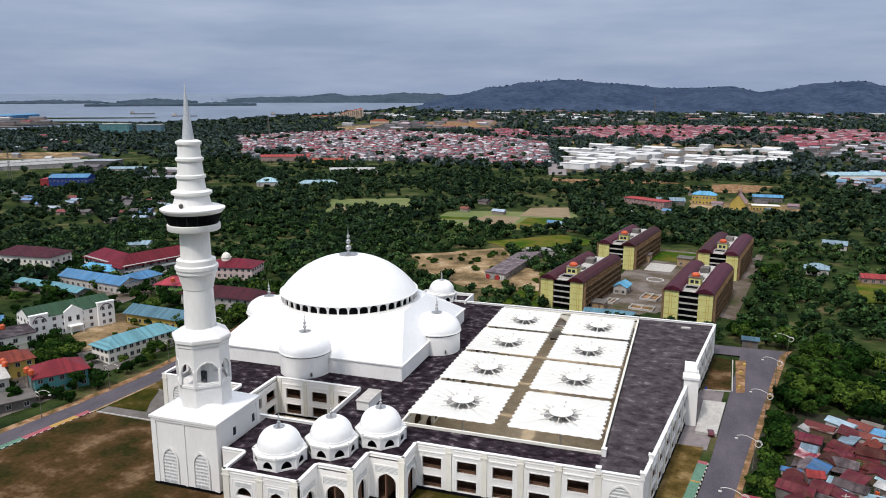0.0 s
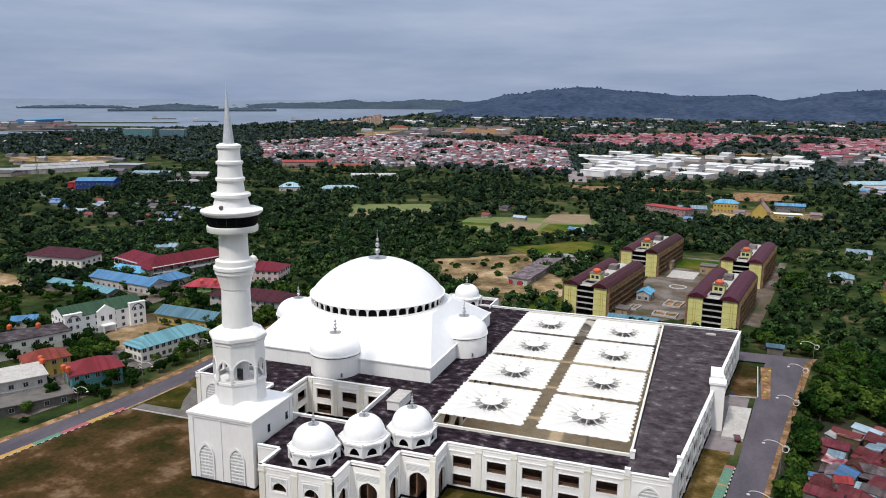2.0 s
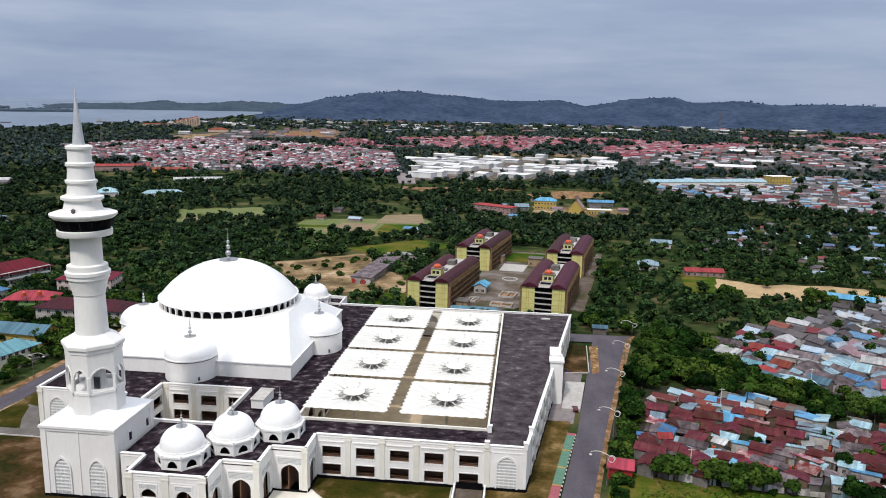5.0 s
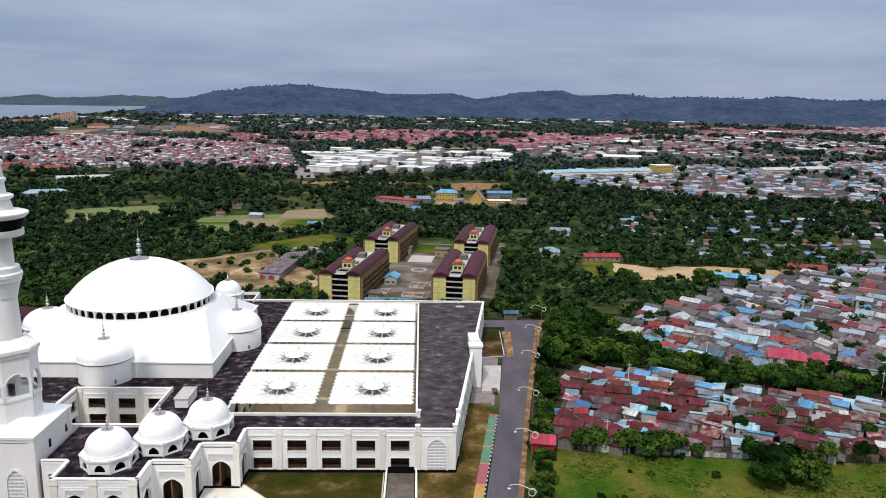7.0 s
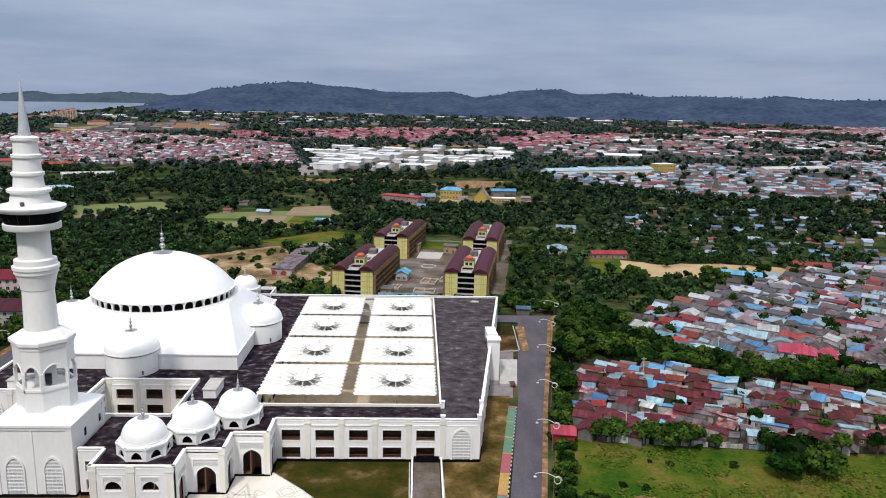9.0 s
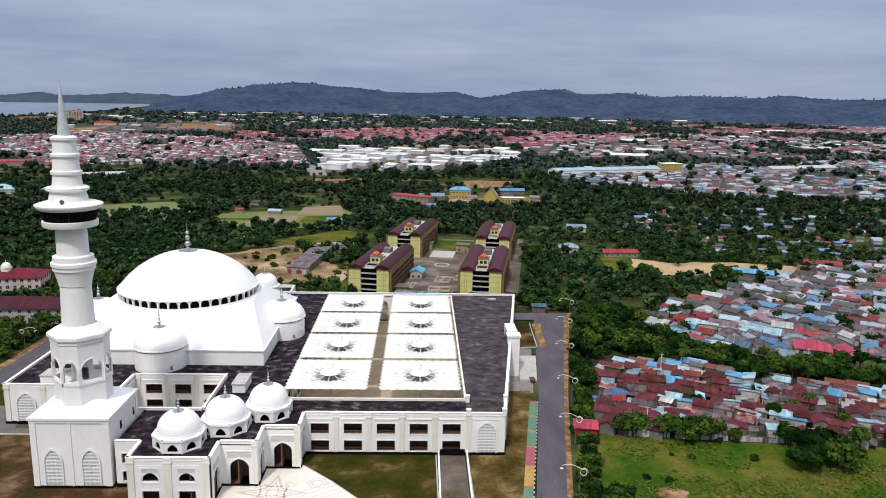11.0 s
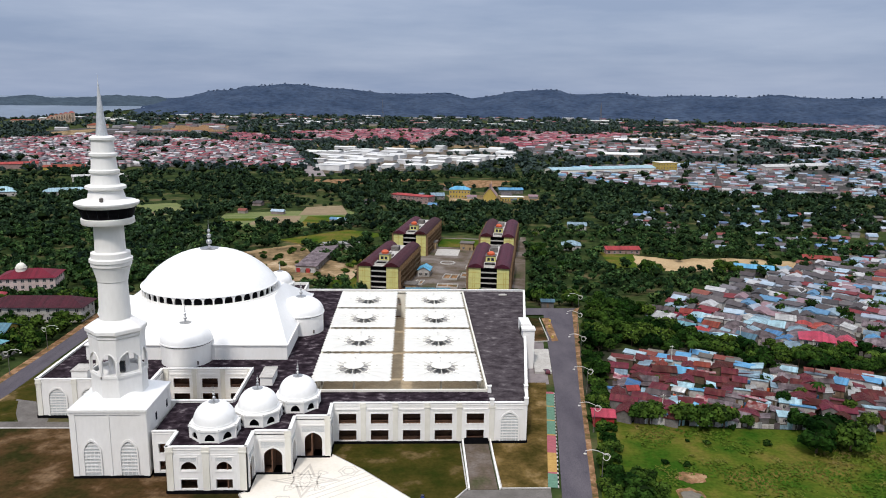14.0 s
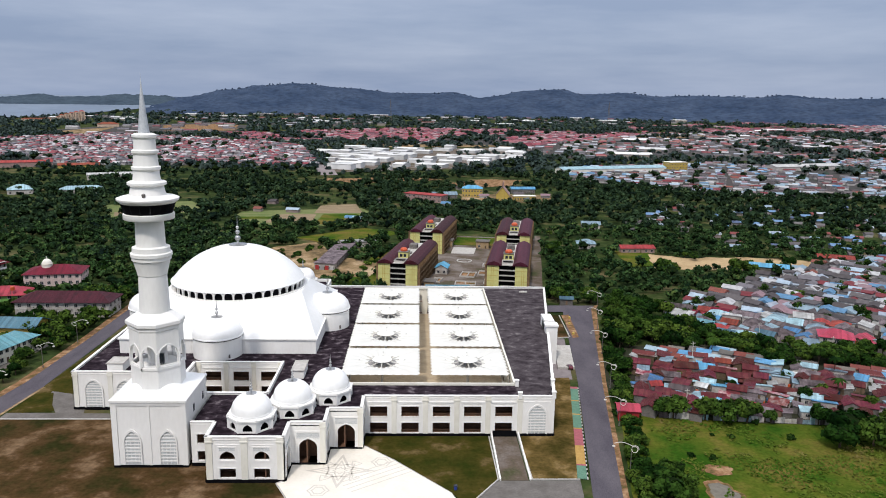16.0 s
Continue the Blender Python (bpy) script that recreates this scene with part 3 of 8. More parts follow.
# stepped porch: south faces and east faces of three steps
STEP = [(-103.0, -82.3, 139.7), (-82.3, -72.7, 149.1), (-72.7, -63.2, 158.6)]
wall, _ = facade("porch_wall", (-103.0, 139.7), (-82.3, 139.7), [(u, u + 4.2, 1.3, 4.0, None) for u in (3.6, 12.6)] + [(u, u + 4.0, 6.5, 8.9, 7.0) for u in (3.7, 12.7)])
for u in (3.6, 12.6):
    for v0, v1, w in ((1.3, 4.0, 4.2), (6.3, 10.0, 4.2)):
        bm = bmesh.new()
        border(bm, u, u + w, v0, v1, 0.3, -0.12, 0.05)
        part("window_surround", bm, WHITE, wall, "white moulded opening surround")
    bm = bmesh.new()
    border(bm, u - 0.9, u + 5.1, 0.7, 10.6, 0.3, -0.07, 0.02)
    part("bay_frame", bm, WHITE, wall)
    bm = bmesh.new()
    for k in range(4):
        box(bm, u + 0.02, u + 4.18, -0.05, 0.0, 9.05 + k * 0.25, 9.18 + k * 0.25)
    part("louvre", bm, GRILLE, wall, "grey horizontal louvres over the arch")
pilasters(wall, [1.0, 10.2, 19.6], 1.7)


def portal(wall, length, u, w=5.0):
    """A tall cusped doorway with a stepped surround and louvres in its head."""
    bm = bmesh.new()
    border(bm, u - 0.7, u + w + 0.7, 0.0, 9.9, 0.45, -0.16, 0.03)
    part("door_surround", bm, WHITE, wall, "white moulded portal surround")
    bm = bmesh.new()
    for k in range(5):
        box(bm, u - 0.7, u + w + 0.7, -0.06, 0.0, 8.2 + k * 0.34, 8.38 + k * 0.34)
    part("louvre", bm, GRILLE, wall, "grey horizontal louvres over the arch")
    part("arch_trim", PORTAL_TRIM, WHITE, wall, m=pose(u, 0, 0))


PORTAL_TRIM = arch_trim(5.0, 8.0, 5.6, 0.35)
for i, (xa, xb, y) in enumerate(STEP):
    ynext = STEP[i + 1][2] if i < 2 else 167.6
    if i:
        wall, length = facade("porch_wall", (xa, y), (xb, y), [(2.3, 7.3, 0.0, 8.0, 5.6)], storeys=False)
        portal(wall, length, 2.3)
        pilasters(wall, [8.9], 1.5)
    wall, length = facade("porch_wall", (xb, y), (xb, ynext), [(2.3, 7.3, 0.0, 8.0, 5.6)], storeys=False)
    portal(wall, length, 2.3)

# west return of the porch and the link to the minaret's base
facade("porch_wall", (-103.0, 149.0), (-103.0, 139.7), [])
wall, _ = facade("link_wall", (-109.4, 149.0), (-103.0, 149.0), [(1.6, 5.2, 1.6, 4.4, None), (1.6, 5.2, 6.6, 9.4, None)])
for v0 in (1.6, 6.6):
    bm = bmesh.new()
    border(bm, 1.6, 5.2, v0, v0 + 2.8, 0.3, -0.1, 0.05)
    part("window_surround", bm, WHITE, wall)

# inner court: its north, west and east sides
wall, _ = facade("inner_court_wall", (-121.6, 196.3), (-92.8, 196.3), bay_holes([3.2, 12.4, 21.6]))
window_bays(wall, [3.2, 12.4, 21.6])
pilasters(wall, [1.0, 10.1, 19.3, 28.2], 1.3)
wall, _ = facade("inner_court_wall", (-121.6, 170.3), (-121.6, 196.3), bay_holes([3.0, 11.5, 19.5]))
window_bays(wall, [3.0, 11.5, 19.5])
wall, _ = facade("inner_court_wall", (-92.8, 196.3), (-92.8, 170.3), bay_holes([3.0, 11.5, 19.5]))
facade("inner_court_wall", (-92.8, 170.3), (-121.6, 170.3), [])

# west wing, north side, slanting east side
wall, _ = facade("wing_wall", (-158.2, 187.0), (-129.0, 187.0), [])
for u in (4.0, 14.0, 23.0):
    niche(wall, u, 0.9)
pilasters(wall, [1.0, 12.0, 21.5], 1.5)
facade("wing_wall", (-158.2, 300.5), (-158.2, 187.0), [])
facade("wing_wall", (-129.0, 187.0), (-129.0, 166.0), [])
facade("north_wall", (12.6, 300.5), (-158.2, 300.5), [])
wall, length = facade("east_wall", E_LO, E_HI, bay_holes([11 + 9.6 * k for k in range(12)]))
window_bays(wall, [11 + 9.6 * k for k in range(12)])
pilasters(wall, [9.0 + 9.6 * k for k in range(13)])

# roof: level decks with the two courts left open
for x0, x1, y0, y1 in ((-158.0, -121.6, 187.2, 300.2), (-129.0, -121.6, 167.2, 187.2), (-121.6, -92.8, 196.5, 300.2), (-92.8, -71.6, 170.2, 300.2),
                       (-102.8, -82.5, 139.9, 149.1), (-109.2, -72.9, 149.1, 158.6), (-109.2, -63.4, 158.6, 167.6), (-109.2, -71.6, 167.6, 170.2),
                       (-71.6, -16.8, 167.8, 178.0), (-71.6, -16.8, 297.2, 300.2)):
    bm = bmesh.new()
    box(bm, x0, x1, y0, y1, DECK_Z - 0.5, DECK_Z)
    part("roof", bm, DECK, mosque, "weathered black bitumen flat roof")
bm = bmesh.new()
prism(bm, [(-16.8, 167.8), (east_x(167.8) - 0.5, 167.8), (east_x(300.2) - 0.5, 300.2), (-16.8, 300.2)], DECK_Z - 0.5, DECK_Z)
part("roof", bm, DECK_EAST, mosque, "weathered dark grey bitumen flat roof")

# court: paving, kerb round the opening, inner walls
bm = bmesh.new()
box(bm, -71.6, -16.8, 178.0, 297.2, 0.0, 0.25)
part("court_floor", bm, COURT, mosque, "tan stone paving of the court")
bm = bmesh.new()
box(bm, -121.6, -92.8, 170.3, 196.3, 0.0, 0.25)
part("court_floor", bm, COURT, mosque, "tan stone paving of the inner court")
for p0, p1 in (((-71.6, 178.0), (-71.6, 297.2)), ((-71.6, 297.2), (-16.8, 297.2)), ((-16.8, 297.2), (-16.8, 178.0)), ((-16.8, 178.0), (-71.6, 178.0))):
    m, length = wall_frame(p0, p1)
    n = int(length / 9.1)
    pitch = length / n
    bm = bmesh.new()
    # arcade seen from the court: outside is the court
    pierced_wall(bm, length, 0, DECK_Z, [(pitch * k + 1.2, pitch * (k + 1) - 1.2, v0, v1, v0 + 2.4) for k in range(n) for v0, v1 in ((0.3, 4.9), (6.2, 10.6))])
    wall = part("court_wall", bm, CREAM, mosque, "cream arcaded wall of the court", m=m)
    bm = bmesh.new()
    box(bm, -0.3, length + 0.3, -0.25, 0.35, DECK_Z, DECK_Z + 0.75)
    part("kerb", bm, CREAM, wall, "cream kerb round the court opening")
    gallery(wall, length, 5.0)

# posts where the kerbs and copings meet
for x, y, z in ((-16.2, 177.2, 14.3), (-16.4, 167.5, 14.1), (-6.1, 167.9, 14.2), (east_x(178) - 0.4, 178, 14.2)):
    bm = bmesh.new()
    box(bm, x - 0.55, x + 0.55, y - 0.5, y + 0.5, DECK_Z, z)
    box(bm, x - 0.7, x + 0.7, y - 0.65, y + 0.65, z, z + 0.2)
    part("parapet_post", bm, WHITE, mosque)

# stair heads on the roof
for x0, x1, y0, y1, z in ((-87.4, -83.6, 183.0, 192.0, 14.9), (-147.5, -142.5, 188.5, 194.5, 15.0), (-150, -146, 280, 286, 15.2)):
    bm = bmesh.new()
    box(bm, x0, x1, y0, y1, DECK_Z, z)
    head = part("stair_head", bm, WHITE, mosque, "white stair head on the roof")
    bm = bmesh.new()
    box(bm, x0 - 0.25, x1 + 0.25, y0 - 0.25, y1 + 0.25, z, z + 0.3)
    part("cover", bm, PALE, head, "grey mossy roof slab")
bm = bmesh.new()
box(bm, -92.6, -92.0, 171, 196, DECK_Z, 13.6)
part("roof_kerb", bm, WHITE, mosque)
bm = bmesh.new()
prism(bm, [(math.cos(a) * 1.9 + 1.5, math.sin(a) * 0.9 + 293) for a in [math.tau * k / 14 for k in range(14)]], DECK_Z, DECK_Z + 0.5)
part("rubble_mound", bm, PALE, mosque, "pale heap left on the roof")

# prayer hall under the great dome
HC = (-116.6, 240.5)
HALF = 33.8
hall = new("prayer_hall")
hall.parent = mosque
hall.matrix_basis = pose(HC[0], HC[1], 0)
bm = bmesh.new()
box(bm, -HALF, HALF, -HALF, HALF, DECK_Z, 17.3)
part("wall", bm, WHITE, hall)
bm = bmesh.new()
for k in range(4):
    q = Matrix.Rotation(math.pi / 2 * k, 4, "Z")
    for u in range(-3, 4):
        bm = bmesh.new()
        c = [q @ Vector(p) for p in ((u * 9.4 - 0.12, -HALF - 0.1, 0), (u * 9.4 + 0.12, -HALF + 0.05, 0))]
        box(bm, min(c[0].x, c[1].x), max(c[0].x, c[1].x), min(c[0].y, c[1].y), max(c[0].y, c[1].y), DECK_Z, 17.0)
        part("rib", bm, WHITE, hall)
bm = bmesh.new()
box(bm, -HALF - 0.45, HALF + 0.45, -HALF - 0.45, HALF + 0.45, 17.3, 17.75)
part("eave", bm, WHITE, hall)
bm = bmesh.new()
sq = [(-HALF, -HALF), (HALF, -HALF), (HALF, HALF), (-HALF, HALF)]
lo = [bm.verts.new((x, y, 17.75)) for x, y in sq]
oc = [(-11, -26.6), (11, -26.6), (26.6, -11), (26.6, 11), (11, 26.6), (-11, 26.6), (-26.6, 11), (-26.6, -11)]
hi = [bm.verts.new((x * 0.965, y * 0.965, 28.5)) for x, y in oc]
for k in range(4):
    bm.faces.new((lo[k], lo[(k + 1) % 4], hi[2 * k + 1], hi[2 * k]))
    bm.faces.new((lo[(k + 1) % 4], hi[(2 * k + 2) % 8], hi[2 * k + 1]))
bm.faces.new(hi)
part("roof", bm, DOME, hall, "smooth white pyramid roof")

# ring of small arches under the dome
RR = 24.7
bm = bmesh.new()
lathe(bm, [(RR - 0.75, 28.4), (RR - 0.75, 31.6)], 96)
ring = part("drum", bm, BLACK, hall, "dark glass band behind small arches")
bm = bmesh.new()
NA = 44
for k in range(NA):
    a0 = math.tau * k / NA
    wseg = math.tau / NA
    curve = arch_curve(0.08, 0.92, 29.9, 31.4, 7, 0.02)
    base, top = 28.6, 31.6
    def at(u, z, r):
        return (r * math.cos(a0 + wseg * u), r * math.sin(a0 + wseg * u), z)
    outline = [(0.0, base), (0.08, base)] + curve + [(0.92, base), (1.0, base), (1.0, top), (0.0, top)]
    for (ua, za), (ub, zb) in zip(outline[1:2] + curve, curve + [outline[-4]]):
        v = [bm.verts.new(at(ua, za, RR)), bm.verts.new(at(ub, zb, RR)), bm.verts.new(at(ub, zb, RR - 0.7)), bm.verts.new(at(ua, za, RR - 0.7))]
        bm.faces.new(v)
    for (ua, za), (ub, zb) in zip(curve, curve[1:]):
        v = [bm.verts.new(at(ua, za, RR)), bm.verts.new(at(ub, zb, RR)), bm.verts.new(at(ub, top, RR)), bm.verts.new(at(ua, top, RR))]
        bm.faces.new(v)
    for ua, ub in ((0, 0.08), (0.92, 1)):
        v = [bm.verts.new(at(ua, base, RR)), bm.verts.new(at(ub, base, RR)), bm.verts.new(at(ub, top, RR)), bm.verts.new(at(ua, top, RR))]
        bm.faces.new(v)
part("arch_ring", bm, WHITE, ring, "white ring of small arches")
bm = bmesh.new()
lathe(bm, [(RR + 1.0, 27.9), (RR + 1.0, 28.75), (RR - 0.5, 28.8)], 96)
part("ring_base", bm, WHITE, ring)


def dome_profile(r, z0, z1, n=18, lip=0.3, power=1.0):
    pts = [(r - lip, z0 - 0.45), (r + lip, z0 - 0.4), (r + lip, z0)]
    for i in range(n + 1):
        a = math.pi / 2 * i / n
        pts.append((r * max(0.0, math.cos(a)) ** power, z0 + (z1 - z0) * math.sin(a)))
    return pts


def finial(parent, z, s, x=0.0, y=0.0):
    """Steel finial: a plate, three balls on a stem, a spike."""
    bm = bmesh.new()
    lathe(bm, [(0.0, z - 0.1), (2.6 * s, z - 0.25 * s), (2.6 * s, z + 0.1 * s), (0.5 * s, z + 0.45 * s), (0.28 * s, z + 1.0 * s)], 24, x, y)
    h = z + 1.0 * s
    for rad in (0.85, 0.68, 0.5):
        n = 7
        lathe(bm, [(max(0.14 * s, rad * s * math.sin(math.pi * i / n)), h + rad * s * (1 - math.cos(math.pi * i / n))) for i in range(n + 1)], 12, x, y)
        h += rad * s * 2 + 0.25 * s
        lathe(bm, [(0.14 * s, h - 0.3 * s), (0.14 * s, h + 0.05)], 8, x, y)
    lathe(bm, [(0.2 * s, h - 0.05), (0.1 * s, h + 1.0 * s), (0.0, h + 3.0 * s)], 8, x, y)
    return part("finial", bm, STEEL, parent, "steel finial of stacked balls", smooth=True)


bm = bmesh.new()
CAP = (24.7 ** 2 + 12.8 ** 2) / (2 * 12.8)
LOW = math.asin(24.7 / CAP)
lathe(bm, [(24.4, 31.3), (25.05, 31.35), (25.05, 31.65)] + [(max(0.0, CAP * math.sin(LOW * (1 - i / 26))), 44.4 - CAP + CAP * math.cos(LOW * (1 - i / 26))) for i in range(27)], 96)
dome = part("dome", bm, DOME, hall, "large smooth white dome", smooth=True)
finial(dome, 44.4, 1.3)

# four round turrets at the middles of the hall's sides
for k in range(4):
    a = -math.pi / 2 + math.pi / 2 * k
    cx, cy = (HALF + 0.1) * math.cos(a), (HALF + 0.1) * math.sin(a)
    bm = bmesh.new()
    lathe(bm, [(8.3, DECK_Z), (8.3, 19.4)], 48, cx, cy)
    turret = part("turret", bm, WHITE, hall, "white round turret with a low dome", smooth=True)
    bm = bmesh.new()
    lathe(bm, [(r, z) for r, z in dome_profile(8.55, 19.8, 25.7, 14, 0.2, 0.92)], 48, cx, cy)
    part("small_dome", bm, DOME, turret, smooth=True)
    bm = bmesh.new()
    lathe(bm, [(8.34, 19.0), (8.45, 19.02), (8.45, 19.35)], 48, cx, cy)
    box(bm, cx + 5.2, cx + 5.7, cy - 6.75, cy - 6.35, 13.0, 14.2)
    part("gutter", bm, CONCRETE, turret, "grey gutter line and vent")
    finial(turret, 25.7, 0.75, cx, cy)

# low porch behind the hall, with a parapet
bm = bmesh.new()
box(bm, -112, -90, 298, 310.5, 0, DECK_Z + 0.05)
porch = part("north_porch", bm, DECK, mosque, "dark roof of the porch behind the hall")
for x0, x1, y0, y1 in ((-112.4, -89.6, 310.5, 311.1), (-112.6, -112, 298, 311.1), (-90, -89.4, 298, 311.1)):
    bm = bmesh.new()
    box(bm, x0, x1, y0, y1, 0, DECK_Z + 1.3)
    part("parapet", bm, WHITE, porch, "white parapet wall")

# octagonal lanterns, three on the front porch and one behind
for cx, cy in ((-92.6, 149.2), (-83.0, 158.6), (-73.3, 167.9), (-101.4, 301.4)):
    lantern = new("lantern")
    lantern.parent = mosque
    lantern.matrix_basis = pose(cx, cy, 0)
    ap = 6.0
    for k in range(8):
        a = math.pi / 4 * k
        side = 2 * ap * math.tan(math.pi / 8)
        bm = bmesh.new()
        pierced_wall(bm, side, DECK_Z, 15.4, [(1.15, side - 1.15, 12.7, 14.7, 13.0)], 0.35)
        box(bm, -0.2, side + 0.2, -0.35, 0.4, 15.4, 15.9)
        box(bm, -0.25, 0.25, -0.12, 0.35, DECK_Z, 15.4)
        part("lantern_side", bm, WHITE, lantern, m=pose(0, 0, 0, 0, 0, 45 * k) @ pose(-side / 2, -ap, 0))
    # black lining gives the shade behind the lantern's arches
    bm = bmesh.new()
    lathe(bm, [(ap - 0.9, DECK_Z + 0.02), (ap - 0.9, 15.3)], 8, 0, 0, math.pi / 8)
    part("dark_inside", bm, BLACK, lantern, "black lining in place of the shade inside")
    bm = bmesh.new()
    lathe(bm, [(ap + 0.35, 15.85), (ap - 0.1, 16.1), (5.7, 16.3)], 8, 0, 0, math.pi / 8)
    part("eave", bm, WHITE, lantern)
    bm = bmesh.new()
    lathe(bm, dome_profile(5.5, 16.5, 21.4, 14, 0.15, 0.85), 40)
    part("dome", bm, DOME, lantern, "white porch dome", smooth=True)
    finial(lantern, 21.4, 0.55)

# east portal block with its pale ramp
px, py = east_x(236) - 0.6, 236.0
bm = bmesh.new()
box(bm, px - 1.2, px + 3.2, py - 5.5, py + 4.0, 0, 15.2)
box(bm, px - 1.6, px + 3.5, py - 5.9, py - 1.5, 15.2, 15.9)
box(bm, px - 1.2, px + 2.6, py - 1.0, py + 8.0, DECK_Z, 16.4)
part("east_portal", bm, WHITE, mosque, "white stepped portal block")
bm = bmesh.new()
prism(bm, [(px + 3.0, 225), (px + 9.3, 225), (px + 12.6, 251), (px + 5.5, 251)], 0.0, 0.9)
part("ramp", bm, PALE, mosque, "pale concrete entrance platform")

# ---- minaret ----
MX, MY = -120.2, 158.0
minaret = thing("minaret", "tall white minaret with a black gallery band", "minaret", pose(MX, MY, 0))
bx, by = 9.8, 9.8
bm = bmesh.new()
box(bm, -bx, bx, -by, by, 0, 18.9)
base = part("base", bm, WHITE, minaret, "white square base block")
for sx in (-1, 1):
    for sy in (-1, 1):
        bm = bmesh.new()
        box(bm, sx * (bx - 0.5) - 0.75, sx * (bx - 0.5) + 0.75, sy * (by - 0.5) - 0.75, sy * (by - 0.5) + 0.75, 0.02, 18.18)
        part("corner_strip", bm, WHITE, base)
bm = bmesh.new()
box(bm, -0.3, 0.3, -by - 0.25, -by + 0.02, 0.5, 18.18)
part("middle_strip", bm, WHITE, base)
bm = bmesh.new()
box(bm, -bx - 0.3, bx + 0.3, -by - 0.3, by + 0.3, 18.2, 18.94)
part("frieze", bm, WHITE, base)
bm = bmesh.new()
box(bm, -bx - 0.3, bx + 0.3, -by - 0.3, by + 0.3, -0.3, 0.7)
part("plinth", bm, BLACK, base, "black plinth course")
bm = bmesh.new()
box(bm, -bx - 0.55, bx + 0.55, -by - 0.55, by + 0.55, 18.95, 19.6)
part("cornice", bm, WHITE, base)
bm = bmesh.new()
lo = [bm.verts.new((x, y, 19.6)) for x, y in ((-bx - 0.4, -by - 0.4), (bx + 0.4, -by - 0.4), (bx + 0.4, by + 0.4), (-bx - 0.4, by + 0.4))]
hi = [bm.verts.new((x, y, 22.2)) for x, y in ((-5.2, -5.2), (5.2, -5.2), (5.2, 5.2), (-5.2, 5.2))]
for k in range(4):
    bm.faces.new((lo[k], lo[(k + 1) % 4], hi[(k + 1) % 4], hi[k]))
bm.faces.new(hi)
part("hip_roof", bm, DOME, base, "white hipped roof of the base")
for k, (ox, oy) in enumerate(((0, -by), (-bx, 0))):
    holder = part("blind_wall", bmesh.new(), WHITE, minaret, m=pose(ox, oy, 0, 0, 0, -90 * k))
    for u in (-6.9, 2.7):
        niche(holder, u, 0.9, 0.82, 1.08)
bm = bmesh.new()
box(bm, bx - 0.1, bx + 0.06, -2.5, -1.3, 13.2, 15.4)
box(bm, bx - 0.1, bx + 0.06, 6.5, 7.7, 13.2, 15.4)
part("slit_window", bm, GLASS, base, "narrow dark window")
WC, WD, DC, DD = 4.5, 6.4, 6.78, 6.38
octo = new("octagon_stage")
octo.parent = minaret
for k in range(8):
    side, far = (WC, DC) if k % 2 == 0 else (WD, DD)
    m = pose(0, 0, 0, 0, 0, 45 * k) @ pose(-side / 2, -far, 0)
    bm = bmesh.new()
    pierced_wall(bm, side, 20.4, 38.9, [(0.5, side - 0.5, 27.9, 33.6, 31.0)], 0.55)
    box(bm, -0.3, 0.3, -0.16, 0.45, 26.8, 31.6)
    box(bm, -0.05, side + 0.05, -0.16, 0.45, 26.8, 27.5)
    part("octagon_side", bm, WHITE, octo, m=m)
    part("arch_trim", arch_trim(side - 1.0, 5.7, 3.1, 0.24), WHITE, octo, m=m @ pose(0.5, 0, 27.9))
bm = bmesh.new()
lathe(bm, [(2.6, 22.0), (2.6, 38.4)], 16)
lathe(bm, [(6.0, 27.0), (0.0, 27.02)], 8, 0, 0, math.pi / 8)
part("core", bm, WHITE, octo, "white stair core seen through the arches")
bm = bmesh.new()
box(bm, 1.2, 2.6, -2.9, -2.2, 27.4, 30.4)
part("core_door", bm, GLASS, octo, "dark door in the stair core")
bm = bmesh.new()
EIGHT = [(WC / 2, -DC), (DC, -WC / 2), (DC, WC / 2), (WC / 2, DC), (-WC / 2, DC), (-DC, WC / 2), (-DC, -WC / 2), (-WC / 2, -DC)]
rings = [[bm.verts.new((x * q, y * q, z)) for x, y in EIGHT] for q, z in ((1.0, 37.5), (1.03, 37.8), (1.03, 38.4), (1.1, 39.0), (1.1, 39.8), (1.06, 40.1), (0.6, 42.0))]
for a, b in zip(rings, rings[1:]):
    for i in range(8):
        j = (i + 1) % 8
        bm.faces.new((a[i], a[j], b[j], b[i]))
part("octagon_roof", bm, WHITE, minaret, "white eight-sided roof skirt")
bm = bmesh.new()
lathe(bm, [(4.05, 41.0), (3.75, 52.2), (3.95, 52.4), (3.95, 52.8), (4.85, 56.3), (5.15, 56.5), (5.15, 57.4), (5.45, 57.6), (5.45, 58.4), (4.95, 58.7), (4.9, 60.0), (3.85, 60.3), (3.7, 68.2)], 48)
part("shaft", bm, WHITE, minaret, "white round shaft with a flared collar", smooth=True)
bm = bmesh.new()
lathe(bm, [(3.7, 67.6), (6.45, 67.7), (6.6, 67.9), (6.6, 69.2), (6.3, 69.3), (6.0, 69.4)], 64)
part("collar", bm, WHITE, minaret, smooth=True)
bm = bmesh.new()
lathe(bm, [(6.1, 69.2), (7.2, 72.4)], 64)
band = part("gallery_band", bm, BLACK, minaret, "sloping black glazed gallery band", smooth=True)
for k in range(16):
    a = math.tau * k / 16
    bm = bmesh.new()
    rod(bm, (6.13 * math.cos(a), 6.13 * math.sin(a), 69.3), (7.21 * math.cos(a), 7.21 * math.sin(a), 72.3), 0.05, 0.05, 4)
    part("mullion", bm, GLASS, band)
bm = bmesh.new()
